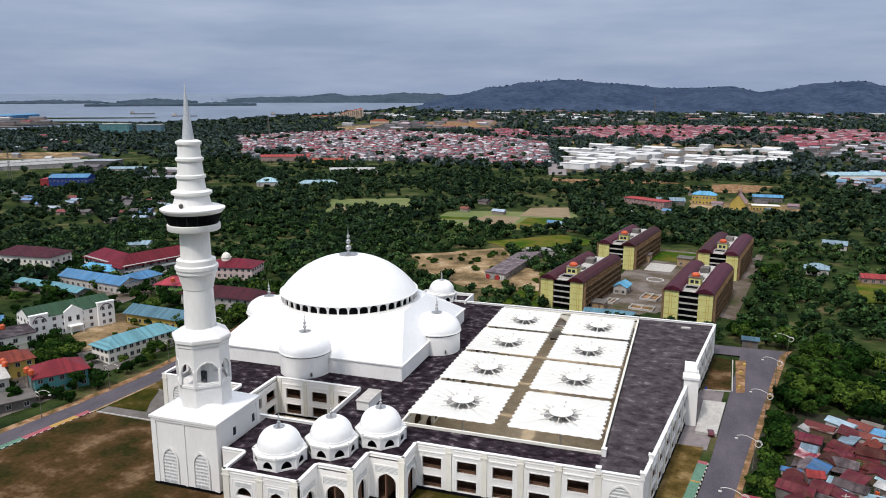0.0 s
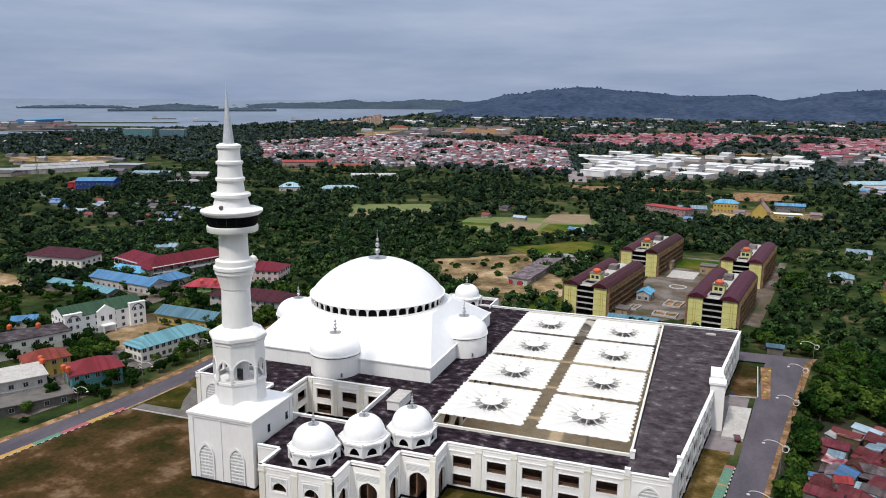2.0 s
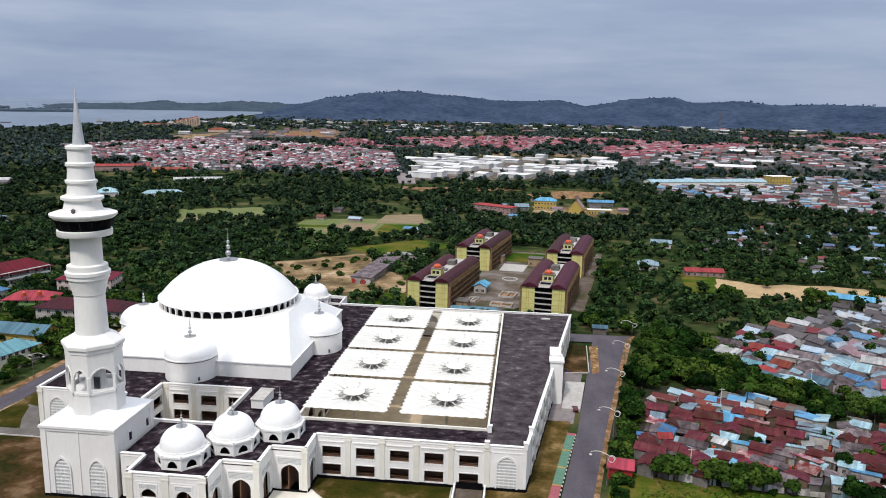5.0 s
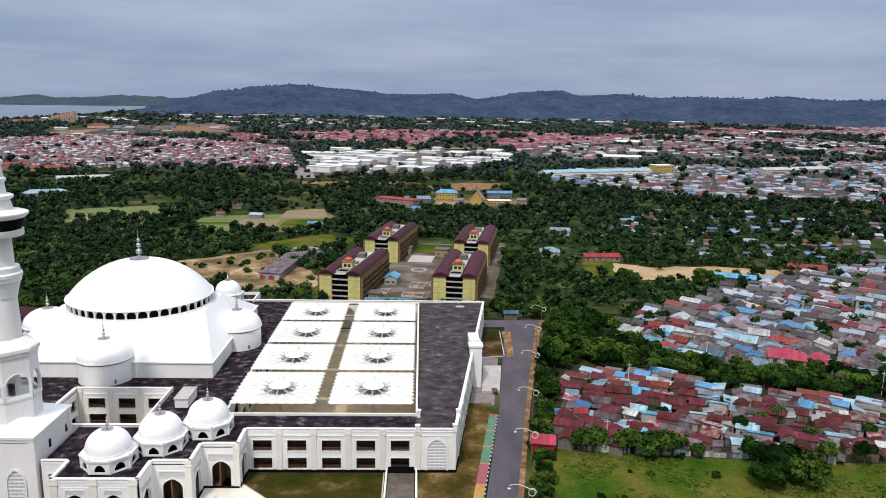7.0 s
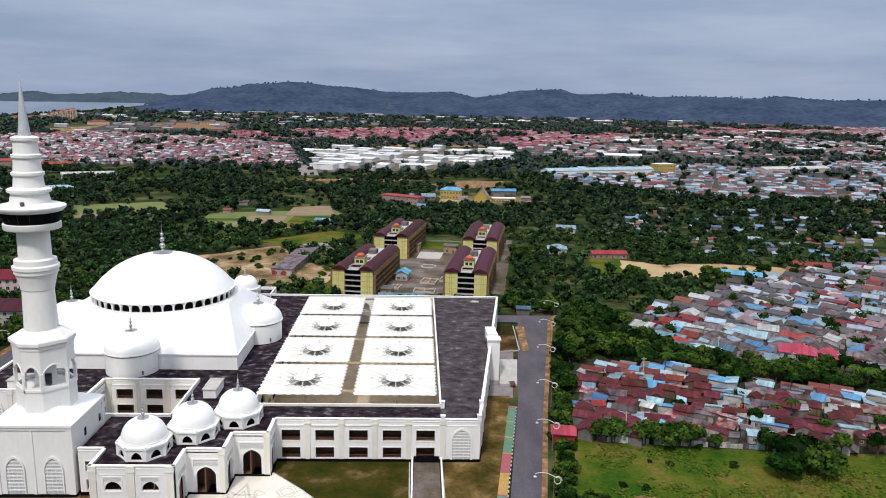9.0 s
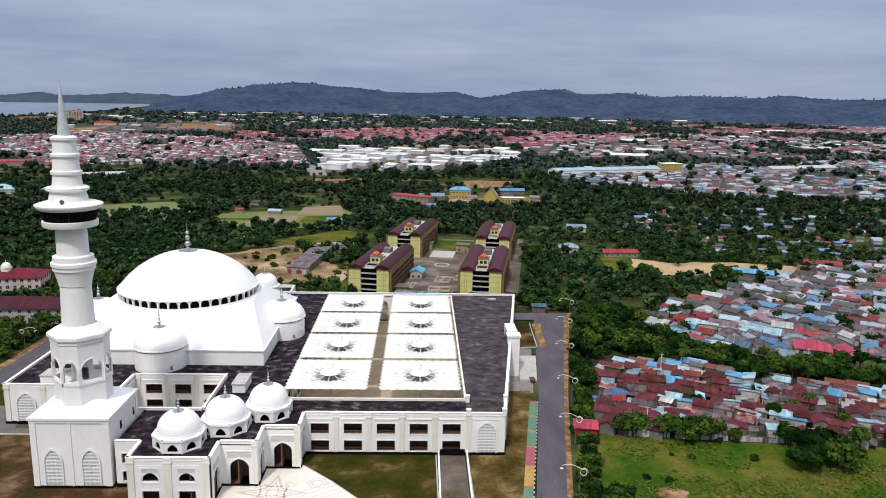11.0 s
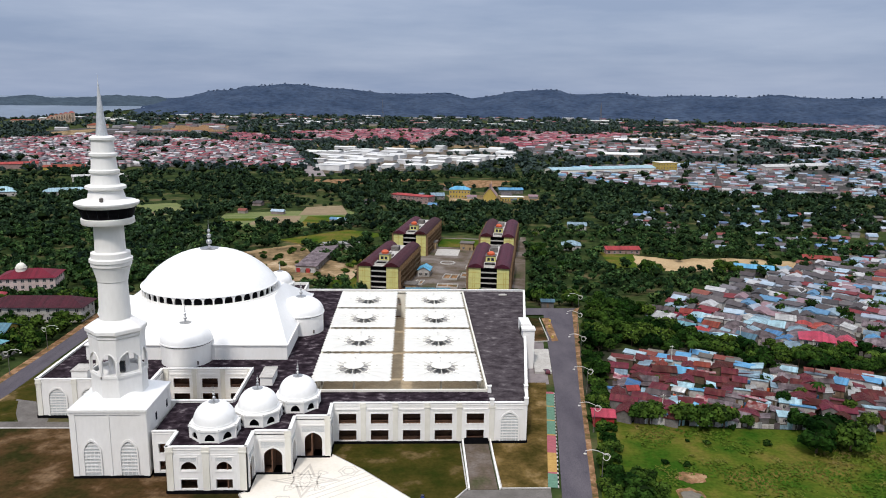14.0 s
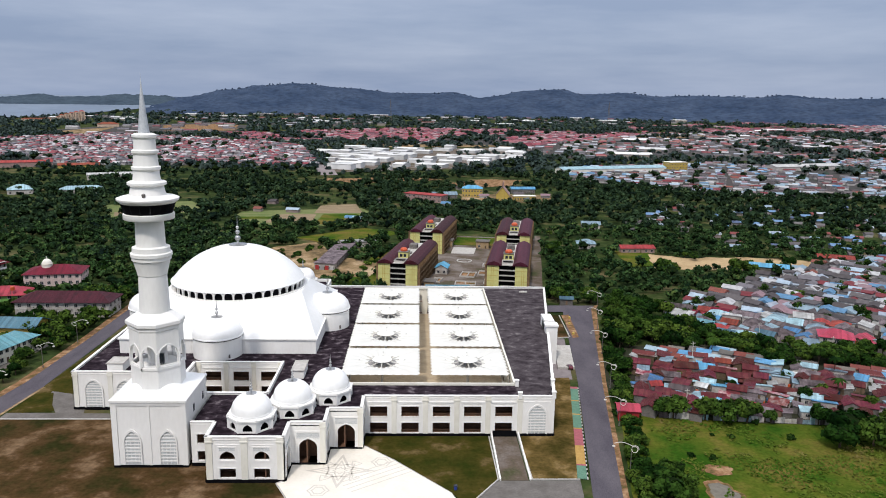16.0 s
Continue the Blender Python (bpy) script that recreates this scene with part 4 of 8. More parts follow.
lathe(bm, [(7.1, 72.1), (7.9, 72.8), (8.0, 73.0), (8.0, 73.4), (6.9, 73.8), (4.6, 74.3)], 64)
part("gallery_roof", bm, WHITE, minaret, "white flared disc over the gallery", smooth=True)
TIERS = [(4.75, 74.2, 4.2, 77.0, 5.05), (3.65, 77.9, 3.3, 81.1, 3.75), (3.3, 81.8, 3.0, 85.4, 3.45), (2.95, 86.0, 2.75, 89.5, 3.15)]
for r0, z0, r1, z1, lip in TIERS:
    bm = bmesh.new()
    lathe(bm, [(r0, z0), (r0 * 0.97, z0 + 0.6), (r1, z1 - 0.5), (lip, z1), (lip, z1 + 0.6), (lip - 0.5, z1 + 0.85), (r1 * 0.85, z1 + 1.0), (0.0, z1 + 1.02)], 48)
    part("tier", bm, WHITE, minaret, "white ringed tier", smooth=True)
bm = bmesh.new()
lathe(bm, [(1.5, 90.3), (1.1, 94), (0.58, 99), (0.1, 103.9), (0.045, 104.2), (0.03, 106.0), (0.0, 106.1)], 20)
part("spire", bm, SPIRE, minaret, "pale metal spire", smooth=True)
bm = bmesh.new()
lathe(bm, [(0.02, 73.9), (0.5, 74.2), (0.55, 74.9), (0, 75.2)], 8, 1.0, -5.9)
part("beacon", bm, CONCRETE, minaret, "small grey beacon lamp")

# ---- court umbrellas ----
UX, UY = 25.6, 26.3


def canopy():
    """Square membrane: rim drawn out to scallops on its long sides, drawn down to a funnel mouth round the mast."""
    bm = bmesh.new()
    n, rings = 240, 12
    rows = []
    for j in range(rings + 1):
        q = (j / rings) ** 0.8
        row = []
        for i in range(n):
            a = math.tau * (i + 0.5) / n - math.pi / 4
            c, s_ = math.cos(a), math.sin(a)
            k = 1 / max(abs(c), abs(s_))
            ex, ey = UX / 2 * c * k, UY / 2 * s_ * k
            fold = math.cos(10 * a * 2)
            if j == rings:
                v = s_ / abs(c) if abs(c) > abs(s_) else c / abs(s_)
                sc = (1 - abs(math.sin(math.pi * 4.5 * (v + 1)))) * (0.95 if abs(c) > abs(s_) else 0.35)
                ex, ey = ex * (1 - sc / (UX / 2)), ey * (1 - sc / (UY / 2))
            ix, iy = 4.8 * c, 4.8 * s_
            x, y = ix + (ex - ix) * q, iy + (ey - iy) * q
            z = 13.0 + 1.0 * (1 - (1 - q) ** 2.4) - 0.35 * q ** 4 + 0.15 * fold * (1 - q) ** 0.7
            row.append(bm.verts.new((x, y, z)))
        rows.append(row)
    for a_, b_ in zip(rows, rows[1:]):
        for i in range(n):
            j = (i + 1) % n
            bm.faces.new((a_[i], a_[j], b_[j], b_[i]))
    return bm


umbrella = thing("court_umbrella", "open white membrane umbrella on a steel mast", "umbrella", pose(-59.3, 196.2, 0), group="umbrellas over the court")
part("canopy", canopy(), MEMBRANE, umbrella, "white scalloped membrane", smooth=True)
bm = bmesh.new()
lathe(bm, [(0.5, 11.7), (2.4, 12.2), (4.85, 13.04)], 40)
part("throat", bm, FUNNEL, umbrella, "throat under the cap, its shade put into the grey", smooth=True)
bm = bmesh.new()
lathe(bm, [(0.0, 14.25), (2.9, 14.1), (3.35, 14.15), (3.3, 14.27), (1.6, 14.5), (0.0, 14.62)], 40)
part("cap", bm, MEMBRANE, umbrella, "white raised cap over the throat", smooth=True)
bm = bmesh.new()
lathe(bm, [(0.75, 0.2), (0.75, 1.2), (0.45, 1.5), (0.4, 11.2), (0.62, 11.4), (0.3, 11.7), (0.28, 14.2), (0.0, 14.22)], 16)
part("mast", bm, LAMPW, umbrella, "white steel mast", smooth=True)
for k in range(10):
    a = math.pi / 10 + math.pi / 5 * k
    bm = bmesh.new()
    rod(bm, (0.5 * math.cos(a), 0.5 * math.sin(a), 14.0), (5.9 * math.cos(a), 5.9 * math.sin(a), 13.45), 0.2, 0.17)
    part("strut", bm, LAMPW, umbrella, "white slanting strut")
for k in range(4):
    bm = bmesh.new()
    a = math.pi / 2 * k
    lathe(bm, [(0.0, 0), (0.3, 0.05), (0.32, 0.12), (0.0, 0.2)], 10, 7.6 * math.cos(a), 7.6 * math.sin(a))
    part("roller", bm, LAMPW, umbrella, m=pose(0, 0, 14.0))
for k in range(4):
    a = math.pi / 4 + math.pi / 2 * k
    bm = bmesh.new()
    rod(bm, (2 * math.cos(a), 2 * math.sin(a), 13.2), (12.6 * math.cos(a) / 0.72 * 0.99, 12.6 * math.sin(a) / 0.72, 13.45), 0.12, 0.07)
    part("arm", bm, LAMPW, umbrella)
first = True
for col in range(2):
    for row in range(4):
        m = pose(-59.3 + col * 28.9, 196.2 + row * 28.2, 0)
        if not first:
            copy_thing(umbrella, m)
        first = False


# ---- mosque grounds, roads ----
def strip(name, left, right, mat, label, lift, category="road"):
    """A band between two edge lines, following the ground."""
    return ground_patch(name, list(right) + list(left)[::-1], mat, label, lift, category, 10.0)


ground_patch("dry_lawn", [(-196, 96), (-179.5, 179.2), (-129, 179.2), (-129, 150), (-100, 150), (-83.5, 138.5), (-76, 118), (-76, 96)], DRY, "worn brown and green lawn beside the mosque", 0.05)
ground_patch("side_lawn", [(-158, 187), (-158, 300), (-174, 300), (-178, 183)], LAWN, "green strip of lawn", 0.05)
ground_patch("lawn", [(-63.2, 161), (-63.2, 167.6), (-25.2, 167.6), (-25.6, 140.9), (-34.5, 128), (-38.2, 133.8), (-53.6, 151.8)], LAWN, "mown green lawn before the south front", 0.16)
ground_patch("lawn", [(-16.4, 141), (-16.4, 167.6), (-5.8, 167.6), (0.9, 216), (8.6, 216), (7.9, 210.8), (-3.9, 141)], DRY_EAST, "patchy dry lawn beside the tiled walk", 0.16)
ground_patch("lawn", [(8.4, 262), (12.6, 299), (19.2, 297), (17.6, 264)], DRY, "worn plot of dry grass by the east wall", 0.12)
ground_patch("service_yard", [(0.6, 214.5), (9.5, 214.5), (15.5, 262), (7.0, 262)], FAR_ROAD, "pale grey paved yard by the east portal", 0.08)
ground_patch("front_drive", [(-60, 90), (-37, 128), (-25.2, 140.4), (-3.2, 140.4), (-8, 90)], CONCRETE, "grey paved drive along the lawns", 0.06)
ground_patch("west_path", [(-178.6, 179.4), (-129, 179.4), (-129, 183.5), (-154, 183.8), (-158.4, 198), (-172.5, 202), (-171, 197), (-163, 184), (-178.3, 184)], CONCRETE, "grey paved path to the west wing", 0.1)
ground_patch("garden", [(-178, 184.6), (-164.5, 184.6), (-171.2, 200.5), (-177, 200)], LAWN, "small green garden plot", 0.14)
ground_patch("back_lane", [(-160, 302), (-160, 312), (40.5, 314.5), (37.6, 308.5), (23, 303)], ASPHALT, "grey asphalt lane behind the mosque", 0.1, "road")

strip("road_1", [(-4.6, 96), (-1.6, 132.5), (10.8, 210.8), (23.2, 308.0)], [(1.2, 96), (6.3, 132.5), (19.7, 210.9), (37.6, 309.0)], ASPHALT, "worn grey asphalt road beside the mosque", 0.09)
strip("verge", [(1.2, 96), (6.3, 132.5), (19.7, 210.9), (37.6, 309.0), (40.5, 314.5)], [(2.8, 96), (7.9, 132.5), (21.2, 210.9), (40.2, 309.0), (43, 316)], EARTH, "bare orange earth verge", 0.07, "verge")
strip("verge", [(19.4, 263), (20.6, 297)], [(22.3, 264), (24.4, 298)], EARTH, "bare orange earth verge", 0.13, "verge")
W_NEAR = [(-197, 96), (-189.4, 133), (-180.7, 177.6), (-177.4, 206), (-176.6, 260), (-176.6, 330)]
W_FAR = [(-207, 96), (-198.7, 138), (-189.2, 182), (-185.4, 210), (-184.2, 260), (-184.2, 330)]
strip("road_2", W_FAR, W_NEAR, ASPHALT, "grey asphalt road west of the mosque", 0.09)
strip("verge", [(x - 3.2, y) for x, y in W_FAR], W_FAR, EARTH, "bare orange earth verge", 0.07, "verge")
strip("verge", W_NEAR[:4], [(x + 1.0, y) for x, y in W_NEAR[:4]], SAND, "sandy road edge", 0.08, "verge")

# kerbs round the lawns
for p, q in (((-62.6, 160.4), (-53.6, 151.4)), ((-53.6, 151.4), (-38.2, 133.4)), ((-25.6, 167), (-25.4, 140.8)), ((-25.4, 140.8), (-34, 128)), ((-16.5, 167), (-16.2, 140.8)), ((-16.2, 140.8), (-3.2, 140.8)),
             ((-178.6, 179.2), (-129, 179.2)), ((8.6, 262), (17.8, 263.4)), ((18.2, 264), (19.6, 297))):
    m, length = wall_frame(p, q)
    bm = bmesh.new()
    box(bm, 0, length, -0.18, 0.18, 0.0, 0.36)
    k = mesh_thing("kerb", bm, PALE, "pale concrete kerb", "kerb", kind="structure")
    k.matrix_basis = m

# plaza with its inlaid star and bands
plaza = thing("plaza", "cream marble plaza with grey inlaid ornaments", "plaza", kind="structure")
bm = bmesh.new()
prism(bm, [(-82.5, 139.8), (-84.5, 138.6), (-74, 118), (-32, 118), (-38.4, 133.4), (-53.8, 151.2), (-63.0, 160.6), (-63.0, 158.9), (-72.9, 158.9), (-72.9, 149.3), (-82.5, 149.3)], 0.0, 0.42)
part("paving", bm, MARBLE, plaza)


def inlay(name, loops, m):
    """Bands of stone between an outer and an inner outline, laid just proud of the paving."""
    bm = bmesh.new()
    for outer, inner in loops:
        n = len(outer)
        for i in range(n):
            j = (i + 1) % n
            bm.faces.new([bm.verts.new((x, y, 0)) for x, y in (outer[i], outer[j], inner[j], inner[i])])
    return part(name, bm, INLAY, plaza, "grey stone inlay", m=m)


def star(n, r0, r1, turn=0.0):
    return [((r0 if i % 2 == 0 else r1) * math.cos(turn + math.pi * i / n), (r0 if i % 2 == 0 else r1) * math.sin(turn + math.pi * i / n)) for i in range(2 * n)]


def scaled(pts, s):
    return [(x * s, y * s) for x, y in pts]


s1 = star(4, 9.6, 3.4)
inlay("star_inlay", [(s1, scaled(s1, 0.78)), (scaled(s1, 0.62), scaled(s1, 0.5)), (star(4, 5.6, 3.3, math.pi / 4), star(4, 5.0, 2.8, math.pi / 4)), (star(8, 2.2, 1.5), star(8, 1.7, 1.1))], pose(-68.4, 145.4, 0.426, 0, 0, 0))
for k in range(4):
    q = star(3, 2.0, 1.2)
    a = math.pi / 4 + math.pi / 2 * k
    inlay("petal_inlay", [(q, scaled(q, 0.72))], pose(-68.4 + 5.6 * math.cos(a), 145.4 + 5.6 * math.sin(a), 0.427))
o2 = star(6, 3.1, 2.5)
inlay("rosette_inlay", [(o2, scaled(o2, 0.85)), (scaled(o2, 0.65), scaled(o2, 0.5))], pose(-57.3, 150.4, 0.426))
inlay("rosette_inlay", [(o2, scaled(o2, 0.85)), (scaled(o2, 0.65), scaled(o2, 0.5))], pose(-73.0, 134.8, 0.426))
for k in range(5):
    bm = bmesh.new()
    box(bm, -9.5, 9.5, -0.16, 0.16, 0.0, 0.012)
    part("band_inlay", bm, INLAY, plaza, "straight grey inlaid band", m=pose(-61.5 + 1.25 * k, 145.6 - 1.5 * k, 0.42, 0, 0, 35))
bm = bmesh.new()
for (x0, y0), (x1, y1) in (((-84.5, 138.4), (-74, 117.8)), ((-83, 139.6), (-84.5, 138.4))):
    rod(bm, (x0, y0, 0.45), (x1, y1, 0.45), 0.22, 0.22, 4)
part("edge_kerb", bm, PALE, plaza)

# sunken drive between two white walls
ramp = thing("sunken_drive", "concrete drive between white side walls", "ramp", kind="structure")
bm = bmesh.new()
box(bm, -24.6, -17.2, 140.5, 167.4, 0.0, 0.1)
part("slab", bm, YARD, ramp)
for x in (-25.1, -16.9):
    bm = bmesh.new()
    slab = [(x, 140.6), (x + 0.45, 140.6), (x + 0.45, 167.3), (x, 167.3)]
    lo = [bm.verts.new((px_, py_, 0)) for px_, py_ in slab]
    hi = [bm.verts.new((px_, py_, 0.5 + (1.1 if py_ > 150 else 0.0))) for px_, py_ in slab]
    bm.faces.new(lo[::-1])
    bm.faces.new(hi)
    for i in range(4):
        j = (i + 1) % 4
        bm.faces.new((lo[i], lo[j], hi[j], hi[i]))
    part("side_wall", bm, WHITE, ramp, "low white side wall")
# no opening here: a black panel on the wall stands for its shade
bm = bmesh.new()
box(bm, -24.5, -17.3, 167.1, 167.25, 0.1, 2.0)
part("doorway", bm, BLACK, ramp, "black panel for the shaded basement entrance")

# coloured tile walk with its black and white kerb
walk_tiles = thing("tiled_walk", "footpath in green, ochre and pink blocks", "footpath", kind="structure")
T_GREEN = material("tile_green", (0.13, 0.24, 0.17), (0.1, 0.19, 0.14), scale=0.6, fine=3)
T_OCHRE = material("tile_ochre", (0.45, 0.28, 0.09), (0.38, 0.23, 0.08), scale=0.6, fine=3)
T_PINK = material("tile_pink", (0.36, 0.11, 0.13), (0.3, 0.1, 0.11), scale=0.6, fine=3)
BLOCKS = ((7.5, T_GREEN), (0.9, T_PINK), (11.0, T_OCHRE), (0.7, T_OCHRE), (11.5, T_PINK), (0.8, T_OCHRE), (10.0, T_GREEN), (0.8, T_OCHRE), (10.5, T_GREEN), (0.8, T_OCHRE), (10.5, T_GREEN), (1.8, T_PINK))


def tile_walk(parent, a, b, width, blocks):
    m, length = wall_frame(a, b)
    u = 0.0
    for size, mat_ in blocks:
        n = max(1, round(size / 3.6))
        for i in range(n):
            bm = bmesh.new()
            box(bm, u + size * i / n + 0.03, u + size * (i + 1) / n - 0.03, 0, width, 0.02, 0.22)
            part("paving_block", bm, mat_, parent, m=m)
        u += size
    for k in range(int(u / 1.2)):
        bm = bmesh.new()
        box(bm, k * 1.2, k * 1.2 + 1.17, -0.34, -0.03, 0.0, 0.3)
        part("kerb_block", bm, (PALE, BLACK)[k % 2], parent, m=m)


tile_walk(walk_tiles, (-1.2, 141.0), (10.4, 210.6), 2.6, BLOCKS)
walk_west = thing("tiled_walk", "footpath in ochre, pink and green blocks", "footpath", kind="structure")
tile_walk(walk_west, (-179.6, 178.4), (-188.6, 132.2), -2.6, ((4.5, T_PINK), (9, T_OCHRE), (9, T_PINK), (9, T_GREEN), (12, T_OCHRE)))


# ornate street lamps along the road
def street_lamp(m):
    lamp = thing("street_lamp", "white scrolled street lamp beside the road", "street lamp", m, group="street lamps along the road")
    bm = bmesh.new()
    lathe(bm, [(0.22, 0), (0.22, 0.8), (0.1, 0.9), (0.08, 8.4), (0.0, 8.5)], 8)
    part("pole", bm, CONCRETE, lamp, "dark slim pole")
    bm = bmesh.new()
    last = None
    for i in range(15):
        a = i / 14
        p = Vector((-5.4 * a + 0.6, 0, 8.6 + 1.3 * math.sin(math.pi * a * 0.75) - 0.2 * a))
        if last is not None:
            rod(bm, last, p, 0.1, 0.09, 6)
        last = p
    part("arm", bm, LAMPW, lamp, "white curved arm over the road")
    bm = bmesh.new()
    last = None
    for i in range(23):
        a = math.tau * 1.35 * i / 22
        r = 1.05 - 0.4 * i / 22
        p = Vector((0.9 + r * math.cos(a), 0.25 * math.sin(a), 7.9 + r * math.sin(a)))
        if last is not None:
            rod(bm, last, p, 0.1, 0.1, 6)
        last = p
    part("scroll", bm, LAMPW, lamp, "white round scroll")
    bm = bmesh.new()
    lathe(bm, [(0.05, 8.35), (0.4, 8.4), (0.45, 8.6), (0.0, 8.75)], 10, -4.8, 0)
    part("lamp_head", bm, LAMPW, lamp)
    return lamp


lamp = street_lamp(pose(11.0, 143, 0, 0, 0, -8))
for x, y in ((16.4, 175), (21.4, 206.5), (27.2, 243), (33.0, 276), (39.8, 306)):
    copy_thing(lamp, pose(x, y, gz(x, y), 0, 0, -8))
for x, y in ((-188.5, 196), (-186.5, 225), (-192, 170), (-186.5, 254)):
    copy_thing(lamp, pose(x, y, gz(x, y), 0, 0, 175))


# a parked car, litter bins
def car(m):
    c = thing("car", "dark red car parked by the road", "car", m)
    bm = bmesh.new()
    prof = [(-2.1, 0.35), (2.05, 0.35), (2.1, 0.75), (1.2, 0.95), (0.55, 1.42), (-1.3, 1.45), (-1.95, 1.0), (-2.12, 0.8)]
    slab_xz(bm, prof, -0.85, 0.85)
    bmesh.ops.bevel(bm, geom=bm.edges[:], offset=0.1, segments=2, affect="EDGES")
    body = part("body", bm, material("car_paint", (0.11, 0.012, 0.022), (0.09, 0.01, 0.02), rough=0.25, bump=0.0), c)
    bm = bmesh.new()
    slab_xz(bm, [(1.05, 0.98), (0.52, 1.36), (-1.25, 1.38), (-1.75, 1.02)], -0.87, 0.87)
    part("windows", bm, GLASS, body, "dark car windows")
    for x in (-1.3, 1.3):
        for y in (-0.75, 0.75):
            bm = bmesh.new()
            lathe(bm, [(0.0, -0.1), (0.3, -0.1), (0.32, -0.06), (0.32, 0.06), (0.3, 0.1), (0.0, 0.1)], 14)
            part("wheel", bm, BLACK, c, m=pose(x, y, 0.32, 90, 0, 0))
    return c


car(pose(10.6, 225.9, 0.1, 0, 0, 98))
for x, y in ((-37.2, 135.6), (9.5, 262.6)):
    b = thing("litter_bin", "blue litter bin on the grass edge", "bin", pose(x, y, 0.15))
    bm = bmesh.new()
    lathe(bm, [(0.0, 0), (0.42, 0.02), (0.5, 1.1), (0.0, 1.12)], 12)
    body = part("body", bm, material("bin_blue", (0.03, 0.06, 0.3), (0.025, 0.05, 0.25), rough=0.4), b)
    bm = bmesh.new()
    lathe(bm, [(0.54, 1.12), (0.5, 1.3), (0.0, 1.45)], 12)
    part("lid", bm, GLASS, b)
for x, y in ((20.6, 268), (23.6, 292), (21.8, 283)):
    b = thing("barrier_drum", "small yellow barrier by the road", "barrier", pose(x, y, 0.0))
    bm = bmesh.new()
    lathe(bm, [(0.6, 0), (0.55, 0.9), (0.3, 1.1), (0.0, 1.12)], 10)
    part("drum", bm, YELLOWP, b)


# ---- buildings round about ----
def roof_mesh(bm, L, W, H, kind, rise, over=0.6, t=0.16):
    """Gable, hip, shed or flat roof over a plan L by W centred on the origin; the ridge runs along x."""
    a, b = L / 2 + over, W / 2 + over
    drop = rise * over / (W / 2)
    if kind == "gable":
        for s in (-1, 1):
            q = [(-a, s * b, H - drop), (a, s * b, H - drop), (a, 0, H + rise), (-a, 0, H + rise)]
            v0 = [bm.verts.new(p) for p in q]
            v1 = [bm.verts.new((p[0], p[1], p[2] + t)) for p in q]
            bm.faces.new(v1 if s < 0 else v1[::-1])
            bm.faces.new(v0[::-1] if s < 0 else v0)
            for i in range(4):
                j = (i + 1) % 4
                bm.faces.new((v0[i], v0[j], v1[j], v1[i]))
    elif kind == "hip":
        r = max(0.4, a - b)
        q = [(-a, -b, H - drop), (a, -b, H - drop), (a, b, H - drop), (-a, b, H - drop)]
        v = [bm.verts.new(p) for p in q]
        u = [bm.verts.new((p[0], p[1], p[2] + t)) for p in q]
        e = [bm.verts.new((-r, 0, H + rise + t)), bm.verts.new((r, 0, H + rise + t))]
        bm.faces.new(v[::-1])
        for i in range(4):
            j = (i + 1) % 4
            bm.faces.new((v[i], v[j], u[j], u[i]))
        bm.faces.new((u[0], u[1], e[1], e[0]))
        bm.faces.new((u[1], u[2], e[1]))
        bm.faces.new((u[2], u[3], e[0], e[1]))
        bm.faces.new((u[3], u[0], e[0]))
    elif kind == "shed":
        q = [(-a, -b, H - drop), (a, -b, H - drop), (a, b, H + rise), (-a, b, H + rise)]
        v0 = [bm.verts.new(p) for p in q]
        v1 = [bm.verts.new((p[0], p[1], p[2] + t)) for p in q]
        bm.faces.new(v0[::-1])
        bm.faces.new(v1)
        for i in range(4):
            j = (i + 1) % 4
            bm.faces.new((v0[i], v0[j], v1[j], v1[i]))
    else:
        box(bm, -a, a, -b, b, H, H + 0.3)


def body_mesh(bm, L, W, H, kind, rise):
    """Walls, with the gable ends filled up to the roof."""
    x, y = L / 2, W / 2
    box(bm, -x, x, -y, y, -1.2, H)
    if kind == "gable":
        for s in (-1, 1):
            pts = [(s * x, -y, H), (s * x, y, H), (s * x, 0, H + rise - 0.02)]
            pts2 = [(p[0] - s * 0.2, p[1], p[2]) for p in pts]
            a, b = [bm.verts.new(p) for p in pts], [bm.verts.new(p) for p in pts2]
            bm.faces.new(a if s > 0 else a[::-1])
            bm.faces.new(b[::-1] if s > 0 else b)
    elif kind == "shed":
        for s in (-1, 1):
            v = [bm.verts.new(p) for p in ((s * (x - 0.01), -y, H), (s * (x - 0.01), y, H), (s * (x - 0.01), y, H + rise))]
            bm.faces.new(v if s > 0 else v[::-1])
        v = [bm.verts.new(p) for p in ((-x, y - 0.01, H), (x, y - 0.01, H), (x, y - 0.01, H + rise), (-x, y - 0.01, H + rise))]
        bm.faces.new(v[::-1])


WINDOWS = {}


def window_mesh(w, h):
    """A window: raised frame, a mullion and a dark pane set back in it."""
    key = (round(w, 2), round(h, 2))
    if key not in WINDOWS:
        bm = bmesh.new()
        border(bm, -w / 2, w / 2, 0, h, 0.12, -0.1, 0.04)
        box(bm, -0.05, 0.05, -0.07, 0.02, 0, h)
        bmesh.ops.remove_doubles(bm, verts=bm.verts[:], dist=0.002)
        n = len(bm.faces)
        box(bm, -w / 2, w / 2, -0.04, 0.0, 0, h)
        bm.faces.ensure_lookup_table()
        for f in bm.faces[n:]:
            f.material_index = 1
        me = mesh_of("window", bm, W_WHITE)
        me.materials.append(GLASS)
        WINDOWS[key] = me
    return WINDOWS[key]


def add_window(parent, m, w=1.4, h=1.5):
    part("window", window_mesh(w, h), GLASS, parent, m=m)


